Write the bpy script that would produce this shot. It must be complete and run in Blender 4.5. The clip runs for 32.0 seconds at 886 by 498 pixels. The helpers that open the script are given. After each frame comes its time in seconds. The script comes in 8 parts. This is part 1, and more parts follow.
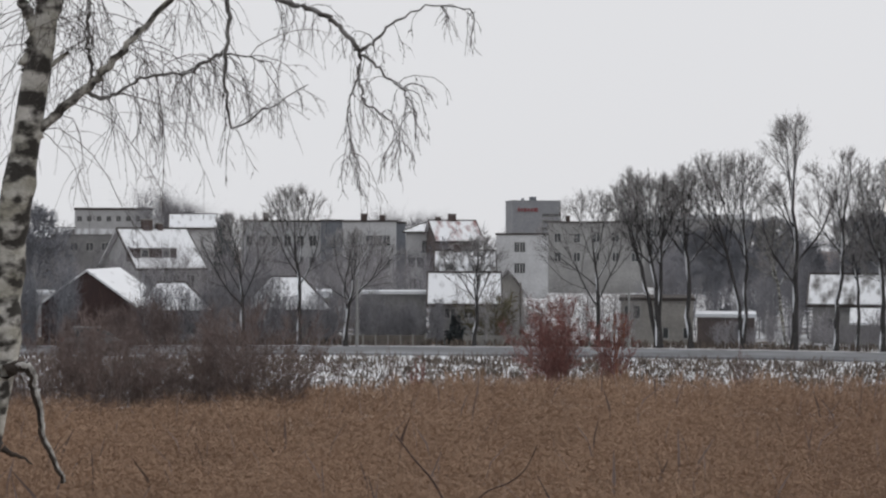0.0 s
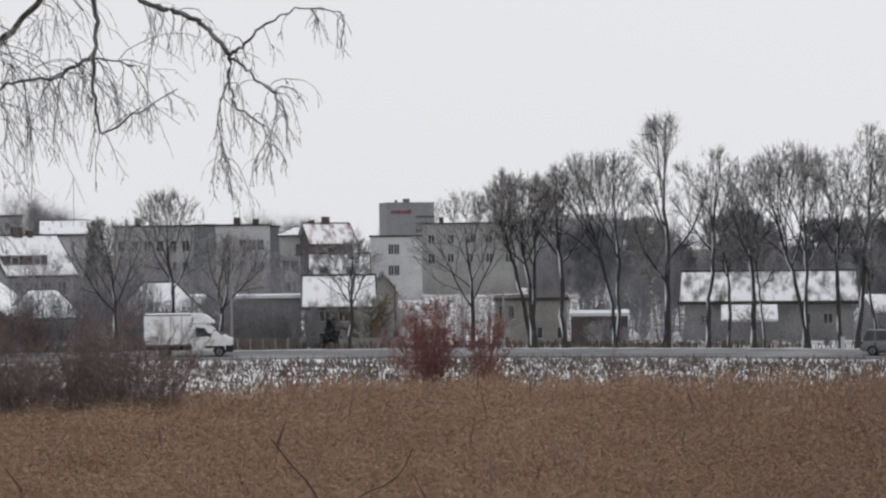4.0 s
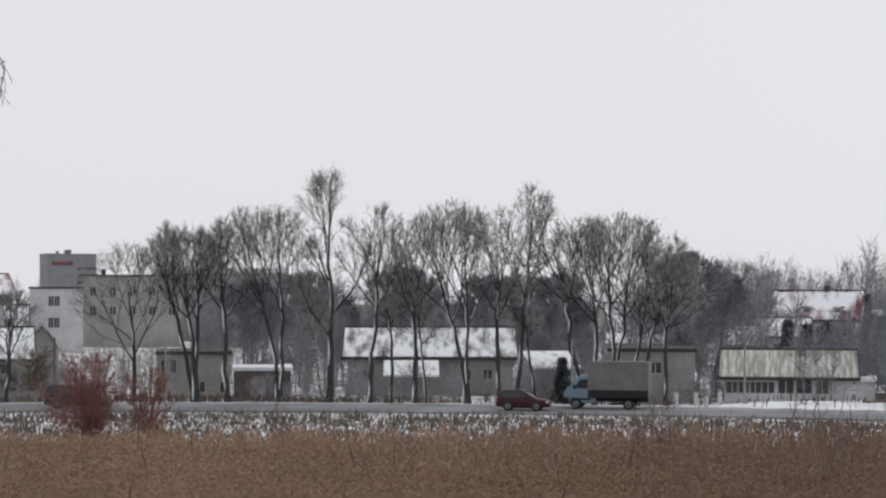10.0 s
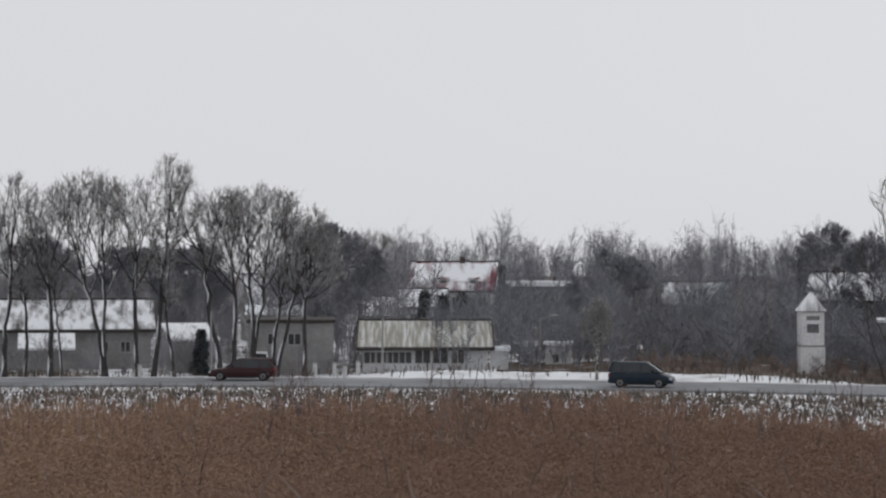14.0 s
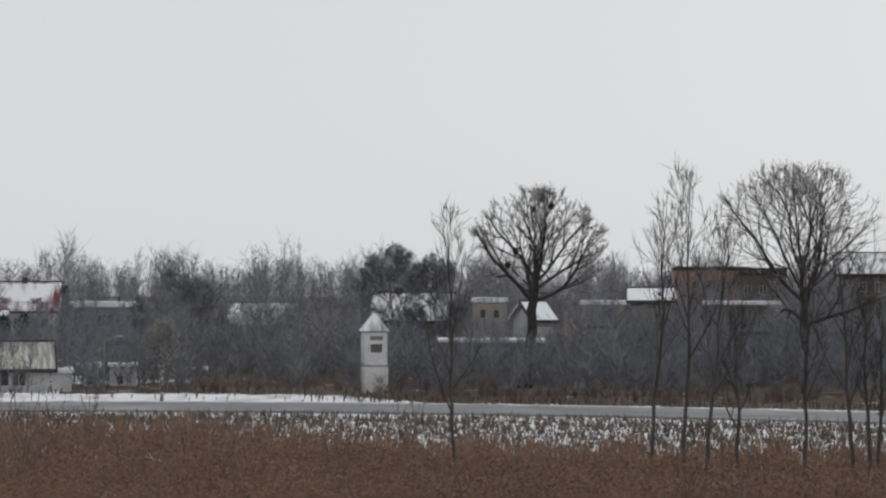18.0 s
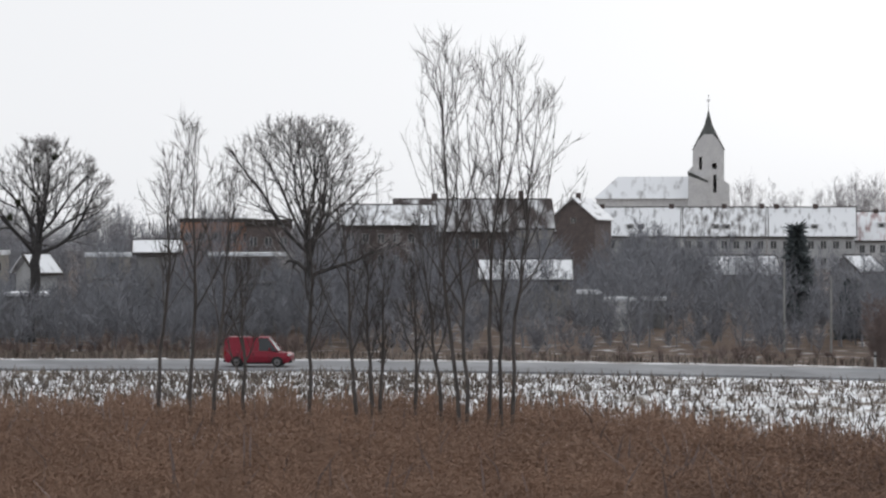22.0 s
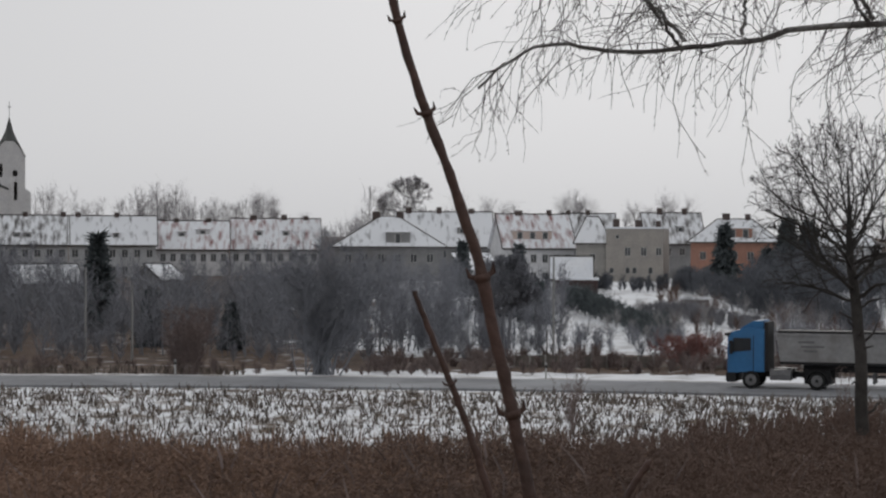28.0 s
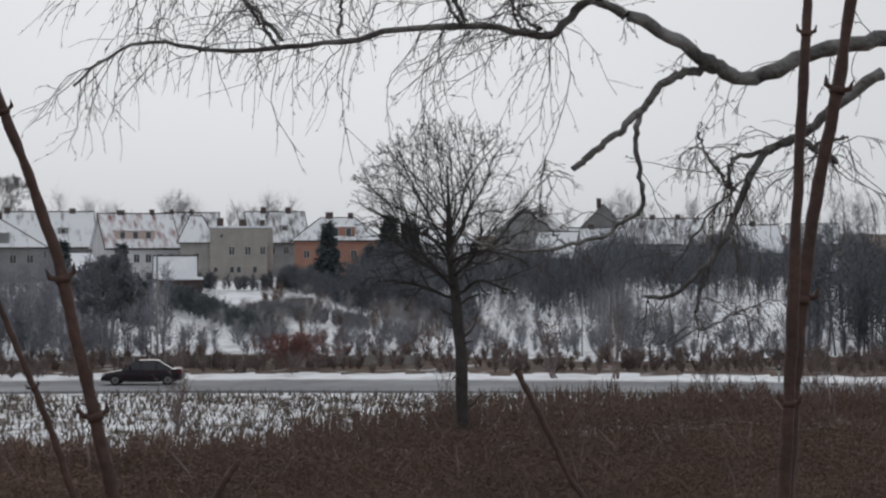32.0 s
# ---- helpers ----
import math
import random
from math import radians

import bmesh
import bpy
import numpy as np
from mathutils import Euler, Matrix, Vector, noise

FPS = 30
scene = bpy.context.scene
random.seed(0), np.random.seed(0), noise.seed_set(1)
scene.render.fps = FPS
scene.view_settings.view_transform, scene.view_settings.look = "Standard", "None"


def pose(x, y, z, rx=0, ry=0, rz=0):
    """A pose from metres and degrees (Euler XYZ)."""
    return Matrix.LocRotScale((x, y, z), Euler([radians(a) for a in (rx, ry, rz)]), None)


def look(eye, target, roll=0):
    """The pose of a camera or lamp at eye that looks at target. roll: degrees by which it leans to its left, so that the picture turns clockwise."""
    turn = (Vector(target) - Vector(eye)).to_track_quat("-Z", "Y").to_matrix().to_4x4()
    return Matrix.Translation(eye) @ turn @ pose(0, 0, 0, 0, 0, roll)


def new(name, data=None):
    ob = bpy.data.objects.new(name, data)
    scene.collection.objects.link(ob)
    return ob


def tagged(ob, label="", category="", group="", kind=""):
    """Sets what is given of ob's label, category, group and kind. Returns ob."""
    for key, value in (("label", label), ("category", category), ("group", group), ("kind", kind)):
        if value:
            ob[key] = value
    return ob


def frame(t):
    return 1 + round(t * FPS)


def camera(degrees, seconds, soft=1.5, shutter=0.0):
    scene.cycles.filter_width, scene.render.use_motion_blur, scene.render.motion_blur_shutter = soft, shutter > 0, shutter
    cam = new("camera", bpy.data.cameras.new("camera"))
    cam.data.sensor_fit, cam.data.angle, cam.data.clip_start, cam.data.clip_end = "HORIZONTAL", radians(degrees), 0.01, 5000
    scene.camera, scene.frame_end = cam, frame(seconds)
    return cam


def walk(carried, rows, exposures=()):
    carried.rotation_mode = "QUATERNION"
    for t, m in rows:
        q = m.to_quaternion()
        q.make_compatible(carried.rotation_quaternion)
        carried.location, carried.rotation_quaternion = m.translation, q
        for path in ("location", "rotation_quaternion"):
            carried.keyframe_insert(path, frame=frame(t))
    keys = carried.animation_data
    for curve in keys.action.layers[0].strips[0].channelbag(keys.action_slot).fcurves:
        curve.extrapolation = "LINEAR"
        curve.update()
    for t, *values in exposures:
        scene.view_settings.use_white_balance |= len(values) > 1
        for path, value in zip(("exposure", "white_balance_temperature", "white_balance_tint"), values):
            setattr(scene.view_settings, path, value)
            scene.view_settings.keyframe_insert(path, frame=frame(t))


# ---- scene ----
EYE_HEIGHT = 8.0
# seconds, heading, tilt and lean of the camera in degrees, panned by hand from one spot on a bank
PATH = [
    (0.0, -0.006, -0.379, 0.13),
    (0.5, -0.130, -0.491, -0.03),
    (1.0, 0.009, -0.074, -0.02),
    (1.5, 0.298, -0.922, -0.20),
    (2.0, 1.176, -0.624, 0.10),
    (2.5, 1.297, -0.357, -0.24),
    (3.0, 2.066, -0.246, -0.15),
    (3.5, 2.772, -0.353, -0.45),
    (5.5, 6.088, -0.151, -0.22),
    (6.0, 6.944, -0.479, -0.07),
    (6.5, 8.403, -0.799, -0.03),
    (7.0, 9.175, -0.667, -0.03),
    (7.5, 10.175, -0.054, 0.03),
    (8.0, 10.572, -0.458, 0.06),
    (8.5, 11.605, 0.241, 0.17),
    (9.0, 11.934, 0.584, 0.10),
    (9.5, 12.030, 0.667, -0.05),
    (10.0, 12.969, 1.158, 0.10),
    (10.5, 13.510, 1.598, -0.06),
    (11.0, 14.381, 0.893, 0.07),
    (11.5, 15.639, 1.006, -0.01),
    (12.0, 17.217, 1.244, 0.05),
    (12.5, 18.592, 0.618, -0.10),
    (13.0, 20.695, 0.920, -0.15),
    (13.5, 21.166, 0.779, -0.10),
    (14.0, 23.097, 0.369, 0.05),
    (14.5, 24.549, 1.014, -0.01),
    (16.5, 29.936, 1.111, -0.15),
    (17.0, 31.938, 0.805, 0.04),
    (17.5, 33.346, 0.937, 0.01),
    (18.0, 35.263, 0.971, 0.17),
    (18.5, 36.479, 0.915, 0.12),
    (19.0, 38.550, 1.260, 0.19),
    (19.5, 40.369, 0.587, 0.15),
    (20.0, 42.506, 0.347, 0.32),
    (20.5, 43.961, -0.396, 0.42),
    (21.0, 45.471, -0.347, -0.13),
    (21.5, 46.921, -0.230, -0.19),
    (22.0, 49.100, -0.367, 0.00),
    (22.5, 50.204, -0.424, -0.05),
    (23.0, 51.146, -0.646, -0.07),
    (23.5, 52.620, -0.505, -0.08),
    (24.0, 55.011, -0.364, -0.06),
    (24.5, 57.403, -0.469, -0.02),
    (25.0, 59.261, -0.224, -0.07),
    (25.5, 60.748, -0.246, -0.07),
    (27.5, 67.053, 0.250, 0.11),
    (28.0, 68.575, -0.093, 0.20),
    (28.5, 69.969, -0.300, 0.21),
    (29.0, 71.365, -0.193, 0.25),
    (29.5, 72.386, 0.142, -0.05),
    (30.0, 73.967, 0.878, -0.07),
    (30.5, 75.666, 0.330, -0.21),
    (31.0, 77.479, -0.274, -0.15),
    (31.5, 78.934, 0.068, -0.13),
    (32.0, 79.686, -0.122, -0.22),
]

def bearing(az, d, z=0.0):
    """A place by its heading (degrees, clockwise from +y), distance and height."""
    return Vector((d * math.sin(radians(az)), d * math.cos(radians(az)), z))


def aim(az, tilt, lean):
    eye = bearing(az, 0.08, EYE_HEIGHT)
    way = bearing(az, math.cos(radians(tilt)), math.sin(radians(tilt)))
    return look(eye, eye + way, lean)


cam = camera(24.57, 32.0, soft=2.3)
walk(cam, [(t, aim(a, e, r)) for t, a, e, r in PATH],
     exposures=[(0.0, -0.06, 6500, 12), (6.0, 0.06, 6500, 12), (9.0, 0.03, 6500, 12), (13.0, -0.15, 6450, 12), (17.0, -0.2, 6550, 10), (18.0, -0.2, 6550, 10), (19.0, -0.34, 6600, 10), (20.0, -0.2, 6700, 10), (21.0, 0.08, 6550, 11),
                (23.0, 0.15, 6450, 11), (25.0, -0.22, 6450, 12), (28.0, -0.5, 6520, 11.5), (30.0, -0.6, 6450, 11), (31.0, -0.5, 6420, 11), (32.0, -0.44, 6350, 11)])

# ---- light: an overcast winter sky ----
world = bpy.data.worlds.new("overcast_sky")
scene.world = world
world.use_nodes = True
wn = world.node_tree
sky = wn.nodes.new("ShaderNodeTexSky")
sky.sky_type, sky.sun_disc = "NISHITA", False
sky.sun_elevation, sky.sun_rotation = radians(24), radians(75)
sky.air_density, sky.dust_density, sky.ozone_density = 1.0, 4.0, 1.0
grey = wn.nodes.new("ShaderNodeHueSaturation")
grey.inputs["Saturation"].default_value = 0.10
cloud = wn.nodes.new("ShaderNodeMix")
cloud.data_type = "RGBA"
cloud.inputs[0].default_value = 0.93
cloud.inputs[7].default_value = (7.6, 7.75, 7.9, 1)
wn.links.new(sky.outputs[0], grey.inputs["Color"])
wn.links.new(grey.outputs[0], cloud.inputs[6])
wn.links.new(cloud.outputs[2], wn.nodes["Background"].inputs[0])
wn.nodes["Background"].inputs[1].default_value = 0.105
sun_data = bpy.data.lights.new("sun", "SUN")
sun_data.energy, sun_data.angle, sun_data.color = 0.7, radians(25), (1.0, 0.96, 0.9)
sun = new("sun", sun_data)
sun.matrix_world = look(bearing(75, 100, 46), (0, 0, 0))


# ---- materials ----
def mat(name, a, b=None, size=1.0, rough=0.85, metal=0.0, bump=0.0, grain=0.25, where="Object", random_tint=0.0,
        island=0.0, over=None, over_at=0.5, over_size=1.0, over_soft=0.12, stretch=(1, 1, 1), spec=0.3):
    """A procedural surface: two colours mixed by a broad noise, a fine grain, and if given a third colour that lies over them in patches."""
    m = bpy.data.materials.new(name)
    m.use_nodes = True
    nt = m.node_tree
    bsdf = nt.nodes["Principled BSDF"]
    bsdf.inputs["Roughness"].default_value = rough
    bsdf.inputs["Metallic"].default_value = metal
    bsdf.inputs["Specular IOR Level"].default_value = spec
    b = b or tuple(0.8 * c for c in a)
    if where == "World":
        src = nt.nodes.new("ShaderNodeNewGeometry").outputs["Position"]
    else:
        src = nt.nodes.new("ShaderNodeTexCoord").outputs["Object"]
    mp = nt.nodes.new("ShaderNodeMapping")
    mp.inputs["Scale"].default_value = stretch
    nt.links.new(src, mp.inputs[0])

    def noise_at(scale, detail):
        n = nt.nodes.new("ShaderNodeTexNoise")
        n.inputs["Scale"].default_value, n.inputs["Detail"].default_value = scale, detail
        nt.links.new(mp.outputs[0], n.inputs["Vector"])
        return n.outputs["Fac"]

    def mix(fac, x, y, mode="MIX"):
        k = nt.nodes.new("ShaderNodeMix")
        k.data_type, k.blend_type = "RGBA", mode
        for v, i in ((fac, 0), (x, 6), (y, 7)):
            if isinstance(v, (int, float)):
                k.inputs[i].default_value = v
            elif isinstance(v, tuple):
                k.inputs[i].default_value = (*v, 1)
            else:
                nt.links.new(v, k.inputs[i])
        return k.outputs[2]

    def steps(v, lo, hi):
        r = nt.nodes.new("ShaderNodeMapRange")
        r.inputs["From Min"].default_value, r.inputs["From Max"].default_value = lo, hi
        nt.links.new(v, r.inputs["Value"])
        return r.outputs[0]

    fine = noise_at(7.0 / size, 5)
    col = mix(steps(noise_at(1.0 / size, 4), 0.35, 0.65), a, b)
    col = mix(grain, col, mix(steps(fine, 0.3, 0.7), (0.35, 0.35, 0.35), (1.3, 1.3, 1.3)), "MULTIPLY")
    if random_tint or island:
        if island:
            rnd = nt.nodes.new("ShaderNodeNewGeometry").outputs["Random Per Island"]
        else:
            rnd = nt.nodes.new("ShaderNodeObjectInfo").outputs["Random"]
        k = max(random_tint, island)
        col = mix(1.0, col, mix(rnd, (1 - k,) * 3, (1 + k,) * 3), "MULTIPLY")
    if over:
        col = mix(steps(noise_at(1.0 / over_size, 6), over_at - over_soft, over_at + over_soft), over, col)
    nt.links.new(col, bsdf.inputs["Base Color"])
    if bump:
        bn = nt.nodes.new("ShaderNodeBump")
        bn.inputs["Strength"].default_value, bn.inputs["Distance"].default_value = bump, 0.03
        nt.links.new(fine, bn.inputs["Height"])
        nt.links.new(bn.outputs[0], bsdf.inputs["Normal"])
    return m


def glassy(name, colour, rough=0.08, metal=0.0):
    m = mat(name, colour, rough=rough, metal=metal, grain=0.05, spec=0.6)
    return m


SNOW_C = (0.80, 0.82, 0.85)
M_SNOW = mat("snow", SNOW_C, (0.72, 0.75, 0.80), 3, 0.7, grain=0.1, bump=0.3, where="World")
M_GROUND = mat("snowy_grass", (0.17, 0.12, 0.075), (0.09, 0.07, 0.05), 2.0, 0.95, where="World", bump=0.4,
               over=SNOW_C, over_at=0.56, over_size=3.0)
M_FIELD = mat("stubble_snow", (0.20, 0.15, 0.10), (0.12, 0.09, 0.065), 1.2, 0.95, where="World", bump=0.4,
              over=SNOW_C, over_at=0.58, over_size=1.3, over_soft=0.1)
M_GARDEN = mat("garden_snow", (0.20, 0.16, 0.12), (0.13, 0.11, 0.09), 2.0, 0.95, where="World", bump=0.3,
               over=SNOW_C, over_at=0.70, over_size=2.5, over_soft=0.2)
M_MARSH = mat("marsh_earth", (0.2, 0.135, 0.09), (0.14, 0.095, 0.066), 2.0, 0.95, where="World", bump=0.4)
M_BANK = mat("dead_grass", (0.15, 0.10, 0.055), (0.09, 0.06, 0.04), 0.6, 0.95, where="World", bump=0.4)
M_LITTER = mat("leaf_litter", (0.13, 0.085, 0.06), (0.075, 0.055, 0.045), 1.2, 0.95, where="World", bump=0.4,
               over=SNOW_C, over_at=0.3, over_size=2.0)
M_ROAD = mat("worn_asphalt", (0.245, 0.25, 0.263), (0.21, 0.215, 0.228), 5.0, 0.95, where="World", bump=0.15, spec=0.08,
             over=(0.33, 0.34, 0.355), over_at=0.42, over_size=7.0)
M_SLUSH = mat("dirty_slush", (0.33, 0.315, 0.3), (0.22, 0.2, 0.185), 1.5, 0.9, where="World", bump=0.4, over=(0.7, 0.72, 0.75), over_at=0.5, over_size=2.2, over_soft=0.16)
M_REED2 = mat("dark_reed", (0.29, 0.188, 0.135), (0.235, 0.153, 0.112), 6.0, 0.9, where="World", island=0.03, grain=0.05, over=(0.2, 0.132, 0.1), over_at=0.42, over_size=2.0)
M_REED3 = mat("darkest_reed", (0.158, 0.106, 0.086), (0.124, 0.085, 0.07), 6.0, 0.9, where="World", island=0.03, grain=0.05, over=(0.14, 0.098, 0.08), over_at=0.42, over_size=2.0)
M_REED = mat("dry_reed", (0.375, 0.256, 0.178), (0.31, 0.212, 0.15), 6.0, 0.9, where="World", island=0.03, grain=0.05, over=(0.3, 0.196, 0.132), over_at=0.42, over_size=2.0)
M_STALK = mat("dry_stalk", (0.17, 0.14, 0.118), (0.115, 0.096, 0.083), 3.0, 0.9, where="World", island=0.5)
M_BARK = mat("grey_bark", (0.065, 0.062, 0.062), (0.042, 0.04, 0.04), 0.3, 0.9, bump=0.5, over=(0.4, 0.41, 0.42), over_at=0.24, over_size=0.9)
M_DARKBARK = mat("dark_bark", (0.07, 0.064, 0.06), (0.042, 0.039, 0.037), 0.5, 0.9, bump=0.6)
M_SAPLING = mat("alder_bark", (0.11, 0.1, 0.096), (0.07, 0.065, 0.063), 0.5, 0.9, bump=0.4)
# Distance haze is mixed into the next four twig colours, lifting and greying them.
M_TWIG = mat("bare_twigs", (0.39, 0.378, 0.378), (0.3, 0.291, 0.292), 2.0, 0.9, island=0.3)
M_DARKTWIG = mat("hazed_dark_twigs", (0.26, 0.257, 0.277), (0.195, 0.194, 0.21), 2.0, 0.9, island=0.12, grain=0.15)
M_HAZETWIG = mat("hazed_twigs", (0.245, 0.252, 0.278), (0.188, 0.194, 0.216), 2.0, 0.9, island=0.06, grain=0.08)
M_TWIG2 = mat("hazed_grey_twigs", (0.36, 0.35, 0.365), (0.28, 0.27, 0.285), 3.0, 0.95, island=0.12, grain=0.15)
M_RUSTBRUSH = mat("russet_scrub", (0.16, 0.105, 0.085), (0.11, 0.078, 0.068), 2.0, 0.95, island=0.3)
M_SCRUB = mat("brown_scrub", (0.215, 0.168, 0.155), (0.16, 0.128, 0.122), 2.0, 0.95, island=0.15, grain=0.15)
M_WILLOW = mat("ochre_willow", (0.17, 0.15, 0.09), (0.12, 0.11, 0.075), 2.0, 0.9, island=0.3)
M_REDTWIG = mat("russet_leaves", (0.27, 0.125, 0.112), (0.2, 0.108, 0.1), 1.0, 0.8, island=0.4)
M_OCHRE = mat("ochre_leaves", (0.33, 0.13, 0.05), (0.22, 0.09, 0.05), 1.0, 0.8, island=0.4)
M_BIRCH = mat("birch_bark", (0.60, 0.59, 0.56), (0.30, 0.29, 0.24), 0.22, 0.75, bump=0.4, over=(0.04, 0.037, 0.033), over_at=0.5,
              over_size=0.15, over_soft=0.06, stretch=(1, 1, 1.5))
M_BOUGH = mat("bough_bark", (0.19, 0.185, 0.18), (0.075, 0.071, 0.068), 0.12, 0.85, bump=0.6, over=(0.33, 0.33, 0.33), over_at=0.40, over_size=0.09)
M_TORN = mat("torn_wood", (0.07, 0.055, 0.047), (0.035, 0.03, 0.027), 0.08, 0.85, bump=0.6)
M_PEEL = mat("white_peeling_bark", (0.6, 0.59, 0.57), (0.42, 0.41, 0.39), 0.06, 0.75, bump=0.4, over=(0.05, 0.045, 0.04), over_at=0.42, over_size=0.05)
M_BIRCHTWIG = mat("birch_twigs", (0.115, 0.1, 0.095), (0.075, 0.067, 0.065), 0.5, 0.8, island=0.3)
M_STEM = mat("brown_stem", (0.095, 0.055, 0.045), (0.06, 0.038, 0.032), 0.05, 0.6, bump=0.2, grain=0.4)
# Needle colour is raised towards blue-grey to carry the haze before far spruces.
M_NEEDLE = mat("dark_needles", (0.125, 0.143, 0.147), (0.088, 0.102, 0.108), 1.0, 0.85, island=0.4)
M_DARKGREEN = mat("dark_evergreen", (0.145, 0.152, 0.17), (0.105, 0.112, 0.127), 1.5, 0.9, island=0.35)
M_NEST = mat("mistletoe", (0.05, 0.055, 0.03), size=0.3, rough=0.9, island=0.4)


# ---- meshes ----
class Shape:
    """Collects corners and faces of one mesh."""

    def __init__(self):
        self.v, self.f = [], []

    def add(self, verts, faces):
        o = len(self.v)
        self.v += [tuple(p) for p in verts]
        self.f += [tuple(i + o for i in q) for q in faces]
        return self

    def box(self, x0, x1, y0, y1, z0, z1):
        v = [(x, y, z) for z in (z0, z1) for y in (y0, y1) for x in (x0, x1)]
        return self.add(v, [(0, 2, 3, 1), (4, 5, 7, 6), (0, 1, 5, 4), (2, 6, 7, 3), (0, 4, 6, 2), (1, 3, 7, 5)])

    def prism(self, outline, along, lo, hi):
        """An outline in the plane across the axis, pulled along it from lo to hi."""
        n = len(outline)
        put = {"x": lambda a, b, c: (c, a, b), "y": lambda a, b, c: (a, c, b), "z": lambda a, b, c: (a, b, c)}[along]
        v = [put(a, b, lo) for a, b in outline] + [put(a, b, hi) for a, b in outline]
        f = [tuple(range(n)), tuple(range(2 * n - 1, n - 1, -1))]
        f += [(i, n + i, n + (i + 1) % n, (i + 1) % n) for i in range(n)]
        return self.add(v, f)

    def loft(self, rings):
        """Rings of equally many corners, joined in turn and closed at both ends."""
        n = len(rings[0])
        v = [p for r in rings for p in r]
        f = [tuple(range(n - 1, -1, -1)), tuple(range(n * (len(rings) - 1), n * len(rings)))]
        for k in range(len(rings) - 1):
            f += [(k * n + i, k * n + (i + 1) % n, (k + 1) * n + (i + 1) % n, (k + 1) * n + i) for i in range(n)]
        return self.add(v, f)

    def rod(self, p, q, r0, r1=None, n=8):
        v, f = tubes(np.array([[p, q]], float), np.array([[r0, r0 if r1 is None else r1]], float), n, caps=True)
        return self.add(v, f)

    def mesh(self, name, smooth=False, bevel=0.0):
        me = bpy.data.meshes.new(name)
        me.from_pydata(self.v, [], self.f)
        bm = bmesh.new()
        bm.from_mesh(me)
        bmesh.ops.recalc_face_normals(bm, faces=bm.faces)
        if bevel:
            bmesh.ops.bevel(bm, geom=bm.edges[:], offset=bevel, segments=2, affect="EDGES", clamp_overlap=True)
        for f in bm.faces:
            f.smooth = smooth
        bm.to_mesh(me)
        bm.free()
        return me


def tubes(pts, rad, n=4, caps=False):
    """Round rods along many lines at once: pts (lines, points, 3), rad (lines, points)."""
    lines, k, _ = pts.shape
    way = np.gradient(pts, axis=1)
    way /= np.linalg.norm(way, axis=2, keepdims=True) + 1e-9
    ref = np.where(np.abs(way[:, :1, 2:3]) < 0.9, np.array([0, 0, 1.0]), np.array([1.0, 0, 0]))
    u = np.cross(way, np.broadcast_to(ref, way.shape))
    u /= np.linalg.norm(u, axis=2, keepdims=True) + 1e-9
    w = np.cross(way, u)
    ang = np.arange(n) * 2 * np.pi / n
    ring = (pts[:, :, None] + rad[:, :, None, None] * (np.cos(ang)[None, None, :, None] * u[:, :, None] + np.sin(ang)[None, None, :, None] * w[:, :, None]))
    v = ring.reshape(-1, 3)
    i, j, a = np.meshgrid(np.arange(lines), np.arange(k - 1), np.arange(n), indexing="ij")
    base = i * k * n + j * n
    b = (a + 1) % n
    f = np.stack([base + a, base + b, base + n + b, base + n + a], -1).reshape(-1, 4)
    faces = f.tolist()
    if caps:
        for q in range(lines):
            faces += [tuple(range(q * k * n + n - 1, q * k * n - 1, -1)), tuple(range(q * k * n + (k - 1) * n, q * k * n + k * n))]
    return v, faces


def ribbons(pts, rad, seed=0):
    """Very fine twigs: narrow pointed strips that each face their own way, as triangles."""
    lines, k, _ = pts.shape
    g = np.random.default_rng(seed + lines)
    way = pts[:, -1] - pts[:, 0]
    side = np.cross(way, g.normal(size=(lines, 3)))
    side /= np.linalg.norm(side, axis=1, keepdims=True) + 1e-9
    w = side[:, None] * rad[:, :, None] * 1.35
    n = 2 * k - 1
    v = np.empty((lines, n, 3))
    v[:, 0:n - 1:2], v[:, 1:n - 1:2], v[:, n - 1] = (pts - w)[:, :-1], (pts + w)[:, :-1], pts[:, -1]
    o = np.arange(lines)[:, None, None] * n
    f = np.array([(2 * q, 2 * q + 1, 2 * q + 2) if h == 0 else (2 * q + 1, 2 * q + 3, 2 * q + 2) for q in range(k - 1) for h in (0, 1) if not (q == k - 2 and h)])
    return v.reshape(-1, 3), (o + f[None]).reshape(-1, 3)


def bulk(name, v, f, smooth=False):
    """A mesh from arrays of corners and of faces with equally many corners."""
    v, f = np.asarray(v, np.float32), np.asarray(f, np.int32)
    me = bpy.data.meshes.new(name)
    me.vertices.add(len(v))
    me.vertices.foreach_set("co", v.ravel())
    me.loops.add(f.size)
    me.loops.foreach_set("vertex_index", f.ravel())
    me.polygons.add(len(f))
    me.polygons.foreach_set("loop_start", np.arange(0, f.size, f.shape[1], dtype=np.int32))
    if smooth:
        me.polygons.foreach_set("use_smooth", np.ones(len(f), bool))
    me.update(calc_edges=True)
    return me


def part(name, shape, material, parent=None, label="", m=None, bevel=0.0, smooth=False):
    me = shape.mesh(name, smooth, bevel) if isinstance(shape, Shape) else shape
    if material and not me.materials:
        me.materials.append(material)
    ob = new(name, me)
    if parent:
        ob.parent = parent
    if m is not None:
        ob.matrix_basis = m
    return tagged(ob, label)


def thing(name, m, label, category, group="", kind=""):
    ob = new(name)
    ob.empty_display_size = 0.3
    ob.matrix_basis = m
    return tagged(ob, label, category, group, kind)


